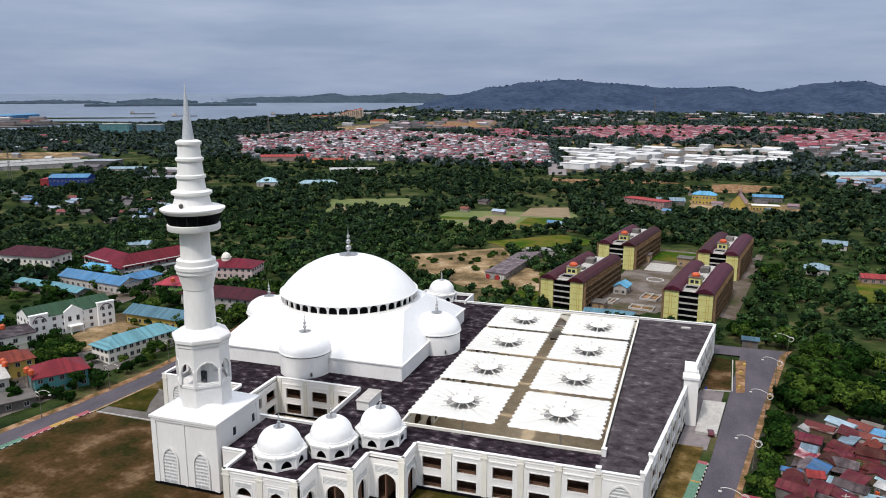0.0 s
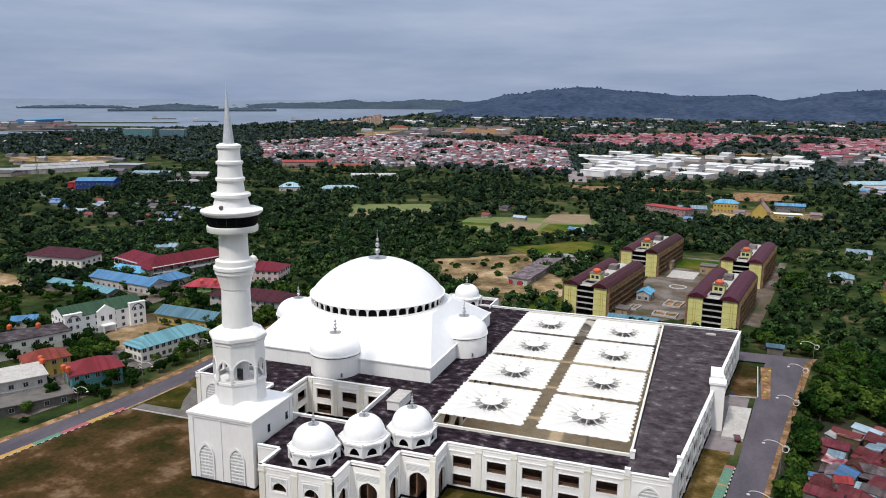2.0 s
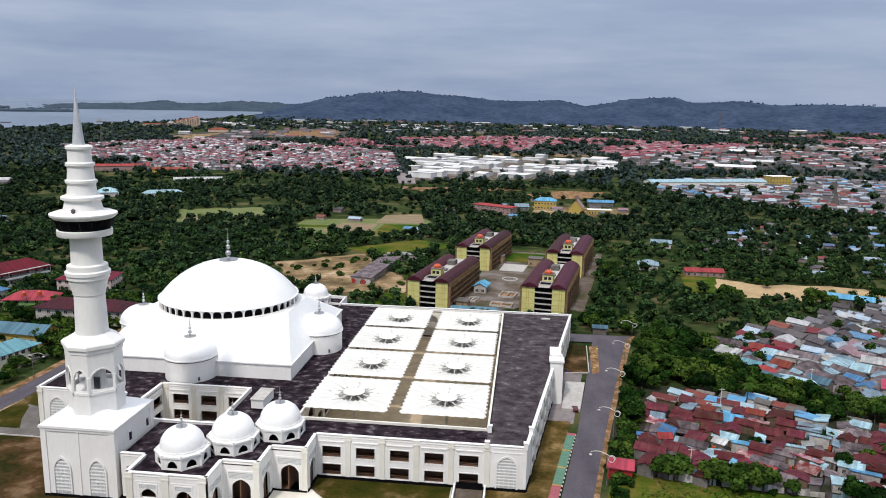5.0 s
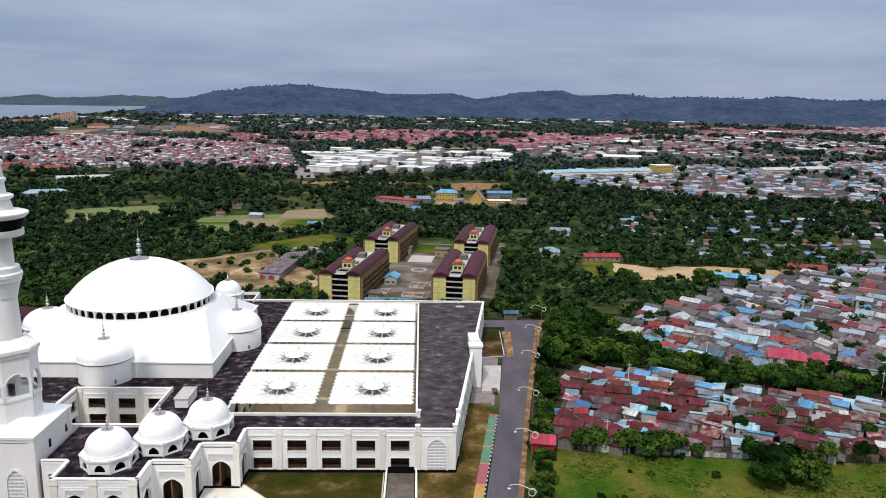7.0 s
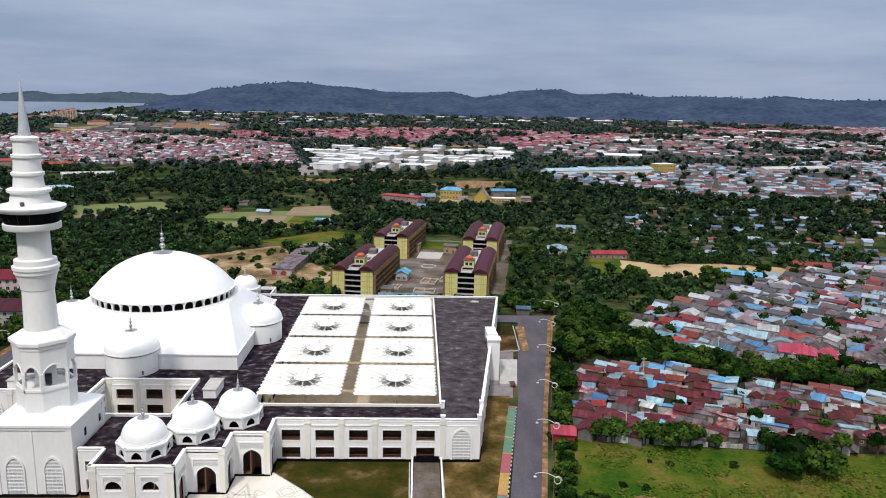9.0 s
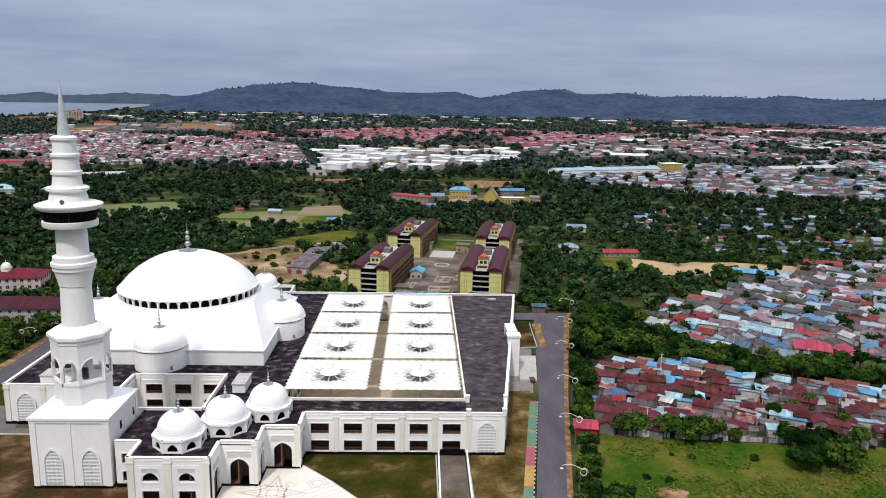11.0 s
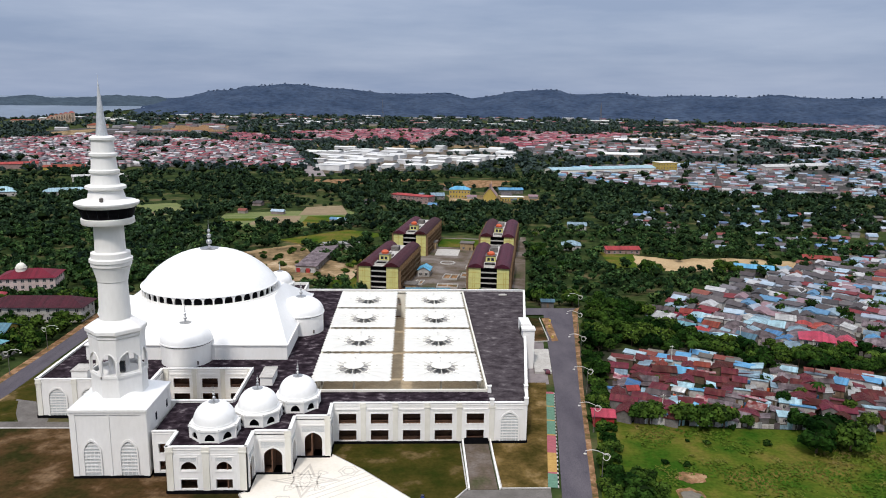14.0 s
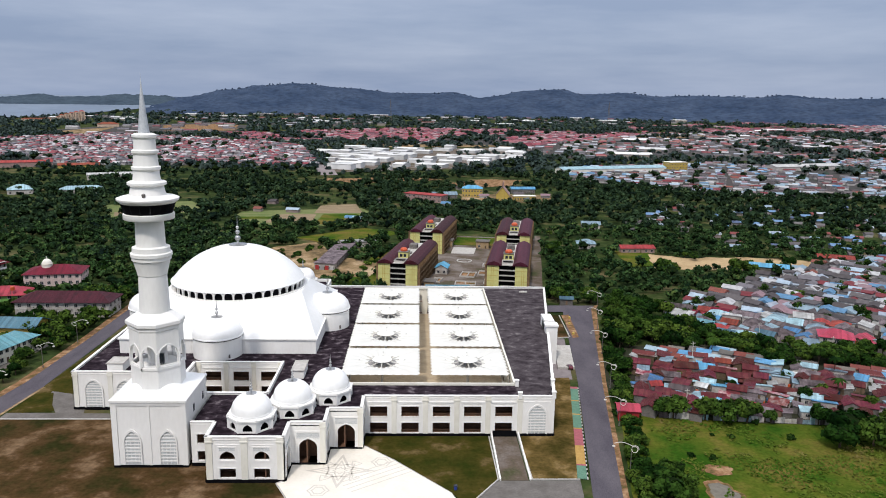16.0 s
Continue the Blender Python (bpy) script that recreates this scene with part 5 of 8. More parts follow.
def building(name, label, x, y, turn, L, W, H, kind, rise, wall, roof, floors=1, bays=4, category="house", group="", over=0.6, window=(1.4, 1.5), trim=None, sides=(0, 1, 2, 3)):
    """A house or block: walls, roof, windows on the chosen sides (0 south, 1 east, 2 north, 3 west), a door, storey bands."""
    b = thing(name, label, category, pose(x, y, gz(x, y), 0, 0, turn), group)
    bm = bmesh.new()
    body_mesh(bm, L, W, H, kind, rise)
    body = part("wall", bm, wall, b)
    bm = bmesh.new()
    roof_mesh(bm, L, W, H, kind, rise, over)
    part("roof", bm, roof, b)
    fh = H / floors
    for s in sides:
        length = L if s % 2 == 0 else W
        n = bays if s % 2 == 0 else max(1, round(bays * W / L))
        q = pose(0, 0, 0, 0, 0, 90 * s) @ pose(0, -(W if s % 2 == 0 else L) / 2, 0)
        for f in range(floors):
            for i in range(n):
                if s == 0 and f == 0 and i == n // 2:
                    bm = bmesh.new()
                    box(bm, -0.5, 0.5, -0.07, 0.02, 0, min(2.1, fh - 0.4))
                    part("door", bm, WOOD, b, m=q @ pose(length * ((i + 0.5) / n - 0.5), 0, 0))
                    continue
                add_window(body, q @ pose(length * ((i + 0.5) / n - 0.5), 0, fh * f + 0.9), window[0], min(window[1], fh - 1.3))
    if floors > 1:
        for f in range(1, floors):
            bm = bmesh.new()
            box(bm, -L / 2 - 0.12, L / 2 + 0.12, -W / 2 - 0.12, W / 2 + 0.12, fh * f - 0.12, fh * f + 0.12)
            part("storey_band", bm, trim or wall, b)
    return b


# four slab blocks of flats behind the mosque
def flats(m):
    b = thing("apartment_block", "five-storey lime yellow block of flats with twin maroon roofs", "apartment building", m, group="blocks of flats behind the mosque")
    W2, L, H, fl = 6.4, 62.0, 15.0, 5
    fh = H / fl
    for side, x0 in ((-1, -11.0), (1, 11.0 - W2)):
        bm = bmesh.new()
        box(bm, x0, x0 + W2, 0.4, L - 0.4, -1.5, H)
        wing = part("wing", bm, TAN_DARK, b, "brown wing of flats")
        for ya, yb in ((0, 0.4), (L - 0.4, L)):
            bm = bmesh.new()
            box(bm, x0 - 0.1, x0 + W2 + 0.1, ya, yb, -1.5, H + 0.05)
            end = part("end_wall", bm, YELLOW, b, "lime yellow end wall")
            for f in range(1, fl):
                bm = bmesh.new()
                box(bm, x0 - 0.15, x0 + W2 + 0.15, ya - 0.06, yb + 0.06, fh * f - 0.09, fh * f + 0.09)
                part("storey_band", bm, YELLOWP, end, "ochre storey band")
            # recessed service strip with its small openings
            bm = bmesh.new()
            xs = x0 + (3.5 if side > 0 else 2.2)
            box(bm, xs, xs + 0.22, ya - 0.1, yb + 0.1, 0, H)
            box(bm, xs + 1.1, xs + 1.32, ya - 0.1, yb + 0.1, 0, H)
            part("wall_strip", bm, YELLOWP, end, "pair of ochre upright strips")
        # maroon roof: two slopes bent at the eaves, closed gables
        bm = bmesh.new()
        xm, hw = x0 + W2 / 2 - side * 0.5, W2 / 2 + 1.15
        prof = [(-hw, H - 0.1), (-hw, H + 0.12), (-hw * 0.62, H + 1.45), (-0.35, H + 2.3), (0.35, H + 2.3), (hw * 0.62, H + 1.45), (hw, H + 0.12), (hw, H - 0.1)]
        slab_xz(bm, [(xm + u, z) for u, z in prof][::-1], -0.8, L + 0.8)
        bmesh.ops.recalc_face_normals(bm, faces=bm.faces[:])
        part("roof", bm, MAROON, b, "dull maroon sheet roof with a blunt ridge")
        # balconies on the outer face
        xo = x0 if side < 0 else x0 + W2
        for f in range(fl):
            bm = bmesh.new()
            xa, xb = sorted((xo, xo + side * 1.4))
            box(bm, xa, xb, 1.0, L - 1.0, fh * f - 0.12, fh * f)
            part("balcony", bm, TAN_DARK, wing, "long brown balcony floor")
            for k in range(13):
                yk = 1.0 + k * 4.6
                xr = xo + side * 1.3
                bm = bmesh.new()
                box(bm, min(xr, xr + side * 0.1), max(xr, xr + side * 0.1), yk + 0.12, yk + (2.4 if (k + f) % 2 else 4.4), fh * f, fh * f + 0.9)
                part("parapet", bm, TAN_DARK, wing)
            bm = bmesh.new()
            xw = xo + side * 0.02
            for k in range(13):
                yk = 1.5 + k * 4.6
                box(bm, min(xw, xw + side * 0.05), max(xw, xw + side * 0.05), yk, yk + 3.6, fh * f + 0.05, fh * f + 2.5)
            part("window_row", bm, GLASS, wing, "dark windows and doors of one storey")
        for k in range(14):
            bm = bmesh.new()
            xa, xb = sorted((xo, xo + side * 1.45))
            box(bm, xa, xb, 1.0 + k * 4.6 - 0.12, 1.0 + k * 4.6 + 0.12, 0, H)
            part("balcony_fin", bm, TAN_DARK, wing, "brown upright fin between balconies")
    # open middle with its floors, stair tower and tank
    gap = 11.0 - W2
    for f in range(1, fl + 1):
        bm = bmesh.new()
        box(bm, -gap, gap, 0.5, L - 0.5, fh * f - 0.22, fh * f)
        box(bm, -gap, gap, 0.35, 0.5, fh * f - 0.22, fh * f + (0.55 if f < fl else 0.2))
        part("landing", bm, PALE, b, "pale landing slab")
    # black corridor wall carries the shade of the open recess in its colour
    bm = bmesh.new()
    box(bm, -0.2, 0.2, 0.6, 2.2, 0, H - 0.25)
    box(bm, -gap + 0.02, gap - 0.02, 2.4, 2.7, 0, H - 0.25)
    part("corridor_wall", bm, BLACK, b, "black wall standing in for the recess shade")
    # light well between the roofs: a black sheet for its shade, with its kerb
    bm = bmesh.new()
    box(bm, -2.9, 2.9, 4.0, 11.5, H, H + 0.06)
    part("light_well", bm, BLACK, b, "black sheet for the shade in a light well")
    for x0, x1, y0, y1 in ((-3.2, -2.9, 3.7, 11.8), (2.9, 3.2, 3.7, 11.8), (-2.9, 2.9, 3.7, 4.0), (-2.9, 2.9, 11.5, 11.8)):
        bm = bmesh.new()
        box(bm, x0, x1, y0, y1, H, H + 0.8)
        part("well_kerb", bm, PALE, b)
    bm = bmesh.new()
    box(bm, -2.8, 2.8, 14, 20, H, H + 3.6)
    tower = part("stair_tower", bm, YELLOW, b, "yellow stair tower on the roof")
    for u in (-1.9, 0.3):
        bm = bmesh.new()
        box(bm, u, u + 1.6, 13.9, 13.99, H + 0.9, H + 2.5)
        part("opening", bm, GLASS, tower, "dark tower opening")
    bm = bmesh.new()
    box(bm, -3.1, 3.1, 13.6, 20.4, H + 3.6, H + 3.9)
    part("tower_roof", bm, W_GREY, tower)
    bm = bmesh.new()
    lathe(bm, [(2.1, H + 3.9), (2.2, H + 4.3), (2.1, H + 5.0), (1.2, H + 5.8), (0, H + 6.0)], 14, 0, 16.6)
    part("water_tank", bm, ORANGE, b, "bright orange-red water tank", smooth=True)
    for y0, y1, h in ((26, 30, 0.9), (42, 48, 2.6)):
        bm = bmesh.new()
        box(bm, -2.2, 2.2, y0, y1, H, H + h)
        part("roof_room", bm, W_GREY, b, "grey roof room")
    return b


G = -5.0
block = flats(pose(-58.7, 362.5, G, 0, 0, -11))
for x, y, a in ((1.8, 359.5, -9.5), (-42.0, 461.5, -11), (16.6, 453.0, -10)):
    copy_thing(block, pose(x, y, G, 0, 0, a))
ground_patch("flats_yard", [(-50, 345), (16, 345), (42, 520), (-26, 530)], YARD, "brownish grey paved yard between the blocks of flats", 0.12)
ground_patch("flats_lawn", [(-66, 348), (-72, 415), (-58, 470), (-74, 480), (-92, 350)], MEADOW, "rough green strip beside the flats", 0.16)
ground_patch("flats_lawn", [(-24, 492), (6, 490), (12, 520), (-18, 524)], MEADOW, "rough green plot behind the flats", 0.18)
ground_patch("flats_pad", [(-25, 462), (-9, 461), (-6, 482), (-22, 484)], PALE, "pale concrete pad in the yard", 0.18)
ground_patch("lane", [(16, 345), (20, 345), (48, 532), (43.5, 532)], YARD, "pale concrete lane beside the flats", 0.18, "road")
bm = bmesh.new()
lathe(bm, [(5.0, G + 0.1), (5.0, G + 0.6), (4.2, G + 0.6), (4.2, G + 0.15)], 24, -17, 438)
# low unfinished foundations and rubble in the yard
for fx, fy, fw, fd, fa in ((-17, 398, 9, 12, -12), (-6, 402, 9, 10, -12), (-20, 376, 12, 8, -8), (-4, 380, 10, 9, -8), (-36, 384, 5, 9, -14), (-2, 424, 8, 6, -10)):
    fnd = thing("foundation", "low unfinished concrete foundation walls in the yard", "foundation", pose(fx, fy, G, 0, 0, fa), group="foundations in the yard")
    for x0, x1, y0, y1 in ((-fw / 2, fw / 2, -fd / 2, -fd / 2 + 0.4), (-fw / 2, fw / 2, fd / 2 - 0.4, fd / 2), (-fw / 2, -fw / 2 + 0.4, -fd / 2 + 0.4, fd / 2 - 0.4), (fw / 2 - 0.4, fw / 2, -fd / 2 + 0.4, fd / 2 - 0.4), (-0.2, 0.2, -fd / 2 + 0.4, fd / 2 - 0.4)):
        q = bmesh.new()
        box(q, x0, x1, y0, y1, -0.2, 1.1)
        part("low_wall", q, PALE, fnd)
    q = bmesh.new()
    box(q, -fw / 2 + 0.4, fw / 2 - 0.4, -fd / 2 + 0.4, fd / 2 - 0.4, -0.2, 0.3)
    part("fill", q, EARTH, fnd, "brown earth fill")
ring_bed = mesh_thing("round_bed", bm, PALE, "round pale kerb of a planting bed", "flower bed")
building("shed", "small blue-roofed shed in the yard", -32.5, 405, 80, 10, 7, 4.2, "gable", 1.8, W_WHITE, R_BLUE, 1, 3, "shed")
building("utility_house", "tan flat-roofed utility house", -27, 488, -10, 9, 8, 5, "flat", 0, TAN, CONCRETE, 1, 2, "shed")
building("utility_house", "tan flat-roofed utility house", -1, 484, -10, 9, 8, 5, "flat", 0, TAN, CONCRETE, 1, 2, "shed")
building("utility_house", "low grey concrete tank house", -42, 372, -10, 9, 7, 3.2, "flat", 0, TAN, CONCRETE, 1, 2, "shed")
building("utility_house", "low yellow gatehouse behind the mosque", -22, 346, -8, 8, 5, 3.2, "flat", 0, YELLOW, CONCRETE, 1, 2, "shed")
building("canopy_shelter", "long turquoise-roofed shelter behind the mosque", -32, 334, -2, 22, 4, 6.4, "shed", 0.5, W_GREY, R_TEAL, 1, 3, "shelter")
building("canopy_shelter", "small turquoise-roofed shelter by the road bend", 27, 318, -4, 6, 4, 3.0, "gable", 0.8, W_GREY, R_TEAL, 1, 1, "shelter")

# half-built long store by the sandy lot
building("long_store", "long weathered flat-roofed store beside the sandy lot", -101, 446, 84, 66, 12, 4.0, "flat", 0, W_GREY, R_GREY, 1, 12, "warehouse")
store = building("long_store", "weathered flat-roofed store front with red and white shutters", -104.5, 411, -12, 13, 4, 4.2, "flat", 0, W_WHITE, R_GREY, 1, 5, "warehouse")
for k in range(4):
    bm = bmesh.new()
    box(bm, -6.0 + k * 3.1, -3.6 + k * 3.1, -2.12, -2.02, 0.2, 3.0)
    part("shutter", bm, (RED, R_WHITE)[k % 2], store, "painted roller shutter")
building("long_store", "white-walled store with a pale roof", -90, 484, 20, 24, 9, 4.2, "flat", 0, W_WHITE, R_WHITE, 1, 5, "warehouse")

# west side, along the road
building("school_block", "two-storey cream school block with a teal hipped roof", -207.5, 232, 74.5, 31, 11, 6.3, "hip", 2.6, CREAM, R_TEAL, 2, 11, "school", over=1.0)
building("school_block", "ochre school block with a teal gabled roof", -221.5, 265.5, -4, 31, 11, 5.0, "gable", 2.4, YELLOWP, R_TEAL, 1, 10, "school", over=1.2)
building("villa", "green and teal house with a crimson hipped roof", -208.5, 193.5, 57, 17, 13, 6.6, "hip", 3.0, TEAL, R_RASP, 2, 5, "house", over=0.9)
building("villa", "yellow house with a red hipped roof", -233.5, 195.5, 60, 15, 11, 6.4, "hip", 2.6, YELLOWP, R_RED, 2, 4, "house")
building("flat_house", "grey unfinished flat-roofed house", -226.5, 173.5, 57, 22, 15, 7.4, "flat", 0, PALE, PALE, 2, 5, "house")
building("flat_house", "low grey concrete shed roof by the road", -212, 168.0, 57, 26, 9, 3.2, "flat", 0, W_GREY, CONCRETE, 1, 5, "shed")
building("row_house", "two-storey cream row with a dark flat roof", -262, 206, 62, 40, 14, 7.2, "flat", 0, CREAM, DECK_EAST, 2, 8, "house")
manor = building("town_hall", "white three-storey hall with a dark green roof", -257, 246.5, 66, 40, 17, 10.4, "gable", 4.0, WHITE, R_GREEN, 3, 9, "hall", over=0.4)
for u in (-16.2, 16.2):
    bm = bmesh.new()
    box(bm, u - 4.2, u + 4.2, -10.0, -8.2, -1, 12.2)
    box(bm, u - 4.5, u + 4.5, -10.2, -8.0, 12.2, 12.5)
    bay = part("bay", bm, WHITE, manor, "projecting white end bay")
    for f in range(3):
        for dx in (-1.6, 1.6):
            add_window(bay, pose(u + dx, -10.0, 1.2 + 3.6 * f), 1.2, 1.7)
    bm = bmesh.new()
    curve = arch_curve(u - 3.0, u + 3.0, 8.5, 11.5, 6, 0.1)
    for (xa, za), (xb, zb) in zip(curve, curve[1:]):
        rod(bm, (xa, -10.1, za), (xb, -10.1, zb), 0.3, 0.3, 4)
    part("arch_band", bm, R_GREY, bay, "grey arched band")
bm = bmesh.new()
slab_xz(bm, [(-4.5, 0), (4.5, 0), (4.5, 11.0), (0, 14.0), (-4.5, 11.0)], -9.6, -8.4)
gable = part("centre_gable", bm, WHITE, manor, "white pedimented centre bay")
bm = bmesh.new()
box(bm, -3.2, 3.2, -13, -9.6, 3.6, 4.1)
for px_ in (-2.9, 2.9):
    box(bm, px_ - 0.25, px_ + 0.25, -12.8, -12.3, 0, 3.6)
part("entrance_canopy", bm, WHITE, manor, "white entrance canopy on posts")
for dx in (-2, 2):
    add_window(gable, pose(dx, -9.6, 6), 1.4, 2.4)
manor.matrix_basis = manor.matrix_basis @ Matrix.Diagonal((0.86, 0.9, 0.86, 1))
building("school_block", "long cream block with a dark maroon roof", -361, 328, 4, 38, 17, 10.2, "hip", 3.4, CREAM, MAROON, 2, 10, "school", over=1.2)


def galleried_block(x, y, turn, L, label):
    """A school wing with open white galleries along its front."""
    b = building("school_block", label, x, y, turn, L, 14, 8.0, "hip", 4.0, W_WHITE, R_CRIMSON, 2, 10, "school", over=2.4)
    for z in (3.7, 7.7):
        bm = bmesh.new()
        box(bm, -L / 2, L / 2, -9.2, -7.0, z - 0.25, z)
        part("gallery_floor", bm, W_WHITE, b)
    for z in (0.0, 3.7):
        bm = bmesh.new()
        box(bm, -L / 2, L / 2, -9.25, -9.1, z, z + 1.0)
        part("balustrade", bm, WHITE, b, "white gallery balustrade")
    for k in range(9):
        bm = bmesh.new()
        u = -L / 2 + 0.3 + (L - 0.6) * k / 8
        box(bm, u - 0.2, u + 0.2, -9.2, -8.85, 0, 7.5)
        part("post", bm, W_WHITE, b)
    return b


galleried_block(-312.4, 340.5, -20, 40, "white galleried school wing with a crimson hipped roof")
galleried_block(-293.5, 351.0, 70, 50, "long white galleried school wing with a crimson roof")
building("workshop", "long low workshop with a bright blue roof", -296, 308, -8, 46, 12, 5, "gable", 2.6, W_WHITE, R_BLUE, 1, 11, "workshop", over=0.8)
building("workshop", "low wing with a bright blue hipped roof", -277, 314, 78, 26, 10, 5.2, "hip", 2.6, W_WHITE, R_BLUE, 1, 6, "workshop", over=0.8)
building("workshop", "low workshop with a blue roof", -312, 327, -6, 24, 8, 5, "hip", 2.2, W_WHITE, R_BLUE, 1, 5, "workshop", over=0.8)
building("workshop", "long shed with a grey-blue roof", -325, 294, -6, 28, 8, 3.6, "gable", 1.4, W_GREY, R_TEAL, 1, 6, "workshop")
building("workshop", "low shed with a grey-blue roof", -300, 290.5, -12, 28, 8, 3.6, "gable", 1.4, W_GREY, R_TEAL, 1, 5, "workshop")
building("kiosk", "blue-roofed hut among trees", -289, 236, 40, 10, 7, 3.5, "gable", 1.5, W_WHITE, R_BLUE, 1, 2, "shed")
building("kiosk", "pale blue roofed hut among trees", -348, 402, 20, 14, 10, 4, "gable", 1.8, W_WHITE, R_PALE, 1, 2, "shed")
building("villa", "lime green house with a red hipped roof", -247, 313, 10, 22, 13, 5.6, "hip", 2.8, GREENP, R_RED, 2, 5, "house", over=1.0)
dorm = building("dormitory", "long white block with a dark maroon hipped roof", -209, 297, 0, 42, 14, 7.4, "hip", 3.0, W_WHITE, MAROON, 2, 10, "school", over=1.2)
rest = building("rest_house", "pale pink three-storey house with a crimson roof", -236, 344, 10, 27, 17, 9.6, "hip", 3.0, ROSE, R_CRIMSON, 3, 8, "house", over=0.8)
bm = bmesh.new()
lathe(bm, [(2.6, 10.5), (2.6, 13.2), (2.9, 13.4)] + dome_profile(2.4, 13.5, 16.0, 8, 0.2) + [(0.12, 16.0), (0.1, 17.2), (0.0, 17.3)], 20, -4, -1)
part("roof_dome", bm, CREAM, rest, "small cream dome on the roof", smooth=True)
ground_patch("school_yard", [(-202, 206), (-196, 250), (-206, 258), (-240, 258), (-238, 228), (-218, 205)], CONCRETE, "grey paved school yard", 0.05)
ground_patch("forecourt", [(-246, 238), (-255, 268), (-245, 276), (-239, 262), (-224, 256), (-216, 244), (-226, 224), (-236, 228)], SAND, "pale sandy forecourt before the hall", 0.08)
ground_patch("flower_bed", [(-226, 246), (-232, 256), (-222, 254), (-217, 248)], LAWN, "small green bed in the forecourt", 0.12)
ground_patch("lot", [(-240, 160), (-206, 160), (-200, 186), (-218, 206), (-250, 196)], YARD, "trodden yard between the houses", 0.05)
ground_patch("lot", [(-345, 286), (-262, 286), (-258, 330), (-300, 352), (-340, 330)], YARD, "trodden yard round the workshops", 0.05)
ground_patch("sand_lot", [(-420, 280), (-368, 268), (-340, 282), (-362, 300), (-420, 318)], SAND, "bare sandy lot", 0.1)
for x, y in ((-240, 308), (-246, 305), (-227, 188), (-224, 186), (-212, 184), (-209, 183), (-270, 212), (-261, 218)):
    tank = thing("water_tank", "orange plastic water tank on a stand", "water tank", pose(x, y, gz(x, y)))
    bm = bmesh.new()
    lathe(bm, [(0.9, 7.6), (1.0, 7.8), (1.0, 9.2), (0.5, 9.7), (0, 9.75)], 12)
    part("tank", bm, ORANGE, tank)
    for sx in (-0.7, 0.7):
        for sy in (-0.7, 0.7):
            bm = bmesh.new()
            rod(bm, (sx, sy, 0), (sx, sy, 7.6), 0.1, 0.1, 4)
            part("leg", bm, CONCRETE, tank)

# ---- dense settlement east of the road ----
ground_patch("village_ground", [(20, 210), (22, 184), (62, 177), (121, 173), (200, 169), (260, 170), (330, 420), (270, 455), (205, 436), (150, 376), (70, 306), (82, 264), (58, 256), (30, 250)], KAMPUNG, "trodden earth between the houses", 0.06)
KINDS = []


def shanty(L, W, H, kind, rise, wall, roof, label):
    h = building("small_house", label, 0, 0, 0, L, W, H, kind, rise, wall, roof, 1, 2, "house", "houses of the settlement", 0.45, (1.0, 1.0), None, (0,))
    if kind == "gable":
        # a lean-to at one side
        bm = bmesh.new()
        q = [(-L / 2 - 0.3, -W / 2 - 2.6, H - 1.1), (L * 0.2, -W / 2 - 2.6, H - 1.1), (L * 0.2, -W / 2 - 0.3, H - 0.45), (-L / 2 - 0.3, -W / 2 - 0.3, H - 0.45)]
        v0, v1 = [bm.verts.new(p) for p in q], [bm.verts.new((p[0], p[1], p[2] + 0.08)) for p in q]
        bm.faces.new(v0[::-1])
        bm.faces.new(v1)
        for i in range(4):
            j = (i + 1) % 4
            bm.faces.new((v0[i], v0[j], v1[j], v1[i]))
        part("lean_to", bm, roof if L > 8 else R_GREY, h, "sheet lean-to roof")
    return h


RUSTY = [(8.5, 6.5, 2.7, "gable", 1.0, WOOD, R_RUST, "low board house with a rusty maroon roof"), (11, 7, 2.9, "gable", 1.1, W_GREY, R_RUST, "long low house with a maroon sheet roof"),
         (7, 5.5, 2.5, "shed", 0.7, WOOD, R_RUST, "board shack with a rusty lean-to roof"), (9, 6, 2.7, "gable", 0.9, W_WHITE, R_GREY, "low house with a grey asbestos roof"),
         (8, 4.6, 2.7, "shed", 0.6, W_WHITE, R_PALE, "shack with a pale blue sheet roof"), (7, 5.5, 2.8, "gable", 1.0, W_PINK, R_RED, "low house with a red sheet roof"),
         (8, 5, 2.7, "shed", 0.8, W_WHITE, R_BLUE, "low house with a blue sheet roof"), (5, 4.2, 2.4, "shed", 0.5, W_GREY, R_WHITE, "shack with a whitish sheet roof"),
         (9, 5.5, 2.6, "shed", 0.7, WOOD, R_PATCH, "shack roofed with red and white patched sheets"), (6, 4, 2.3, "shed", 0.5, W_GREY, R_GREY, "shack with a grey sheet roof")]
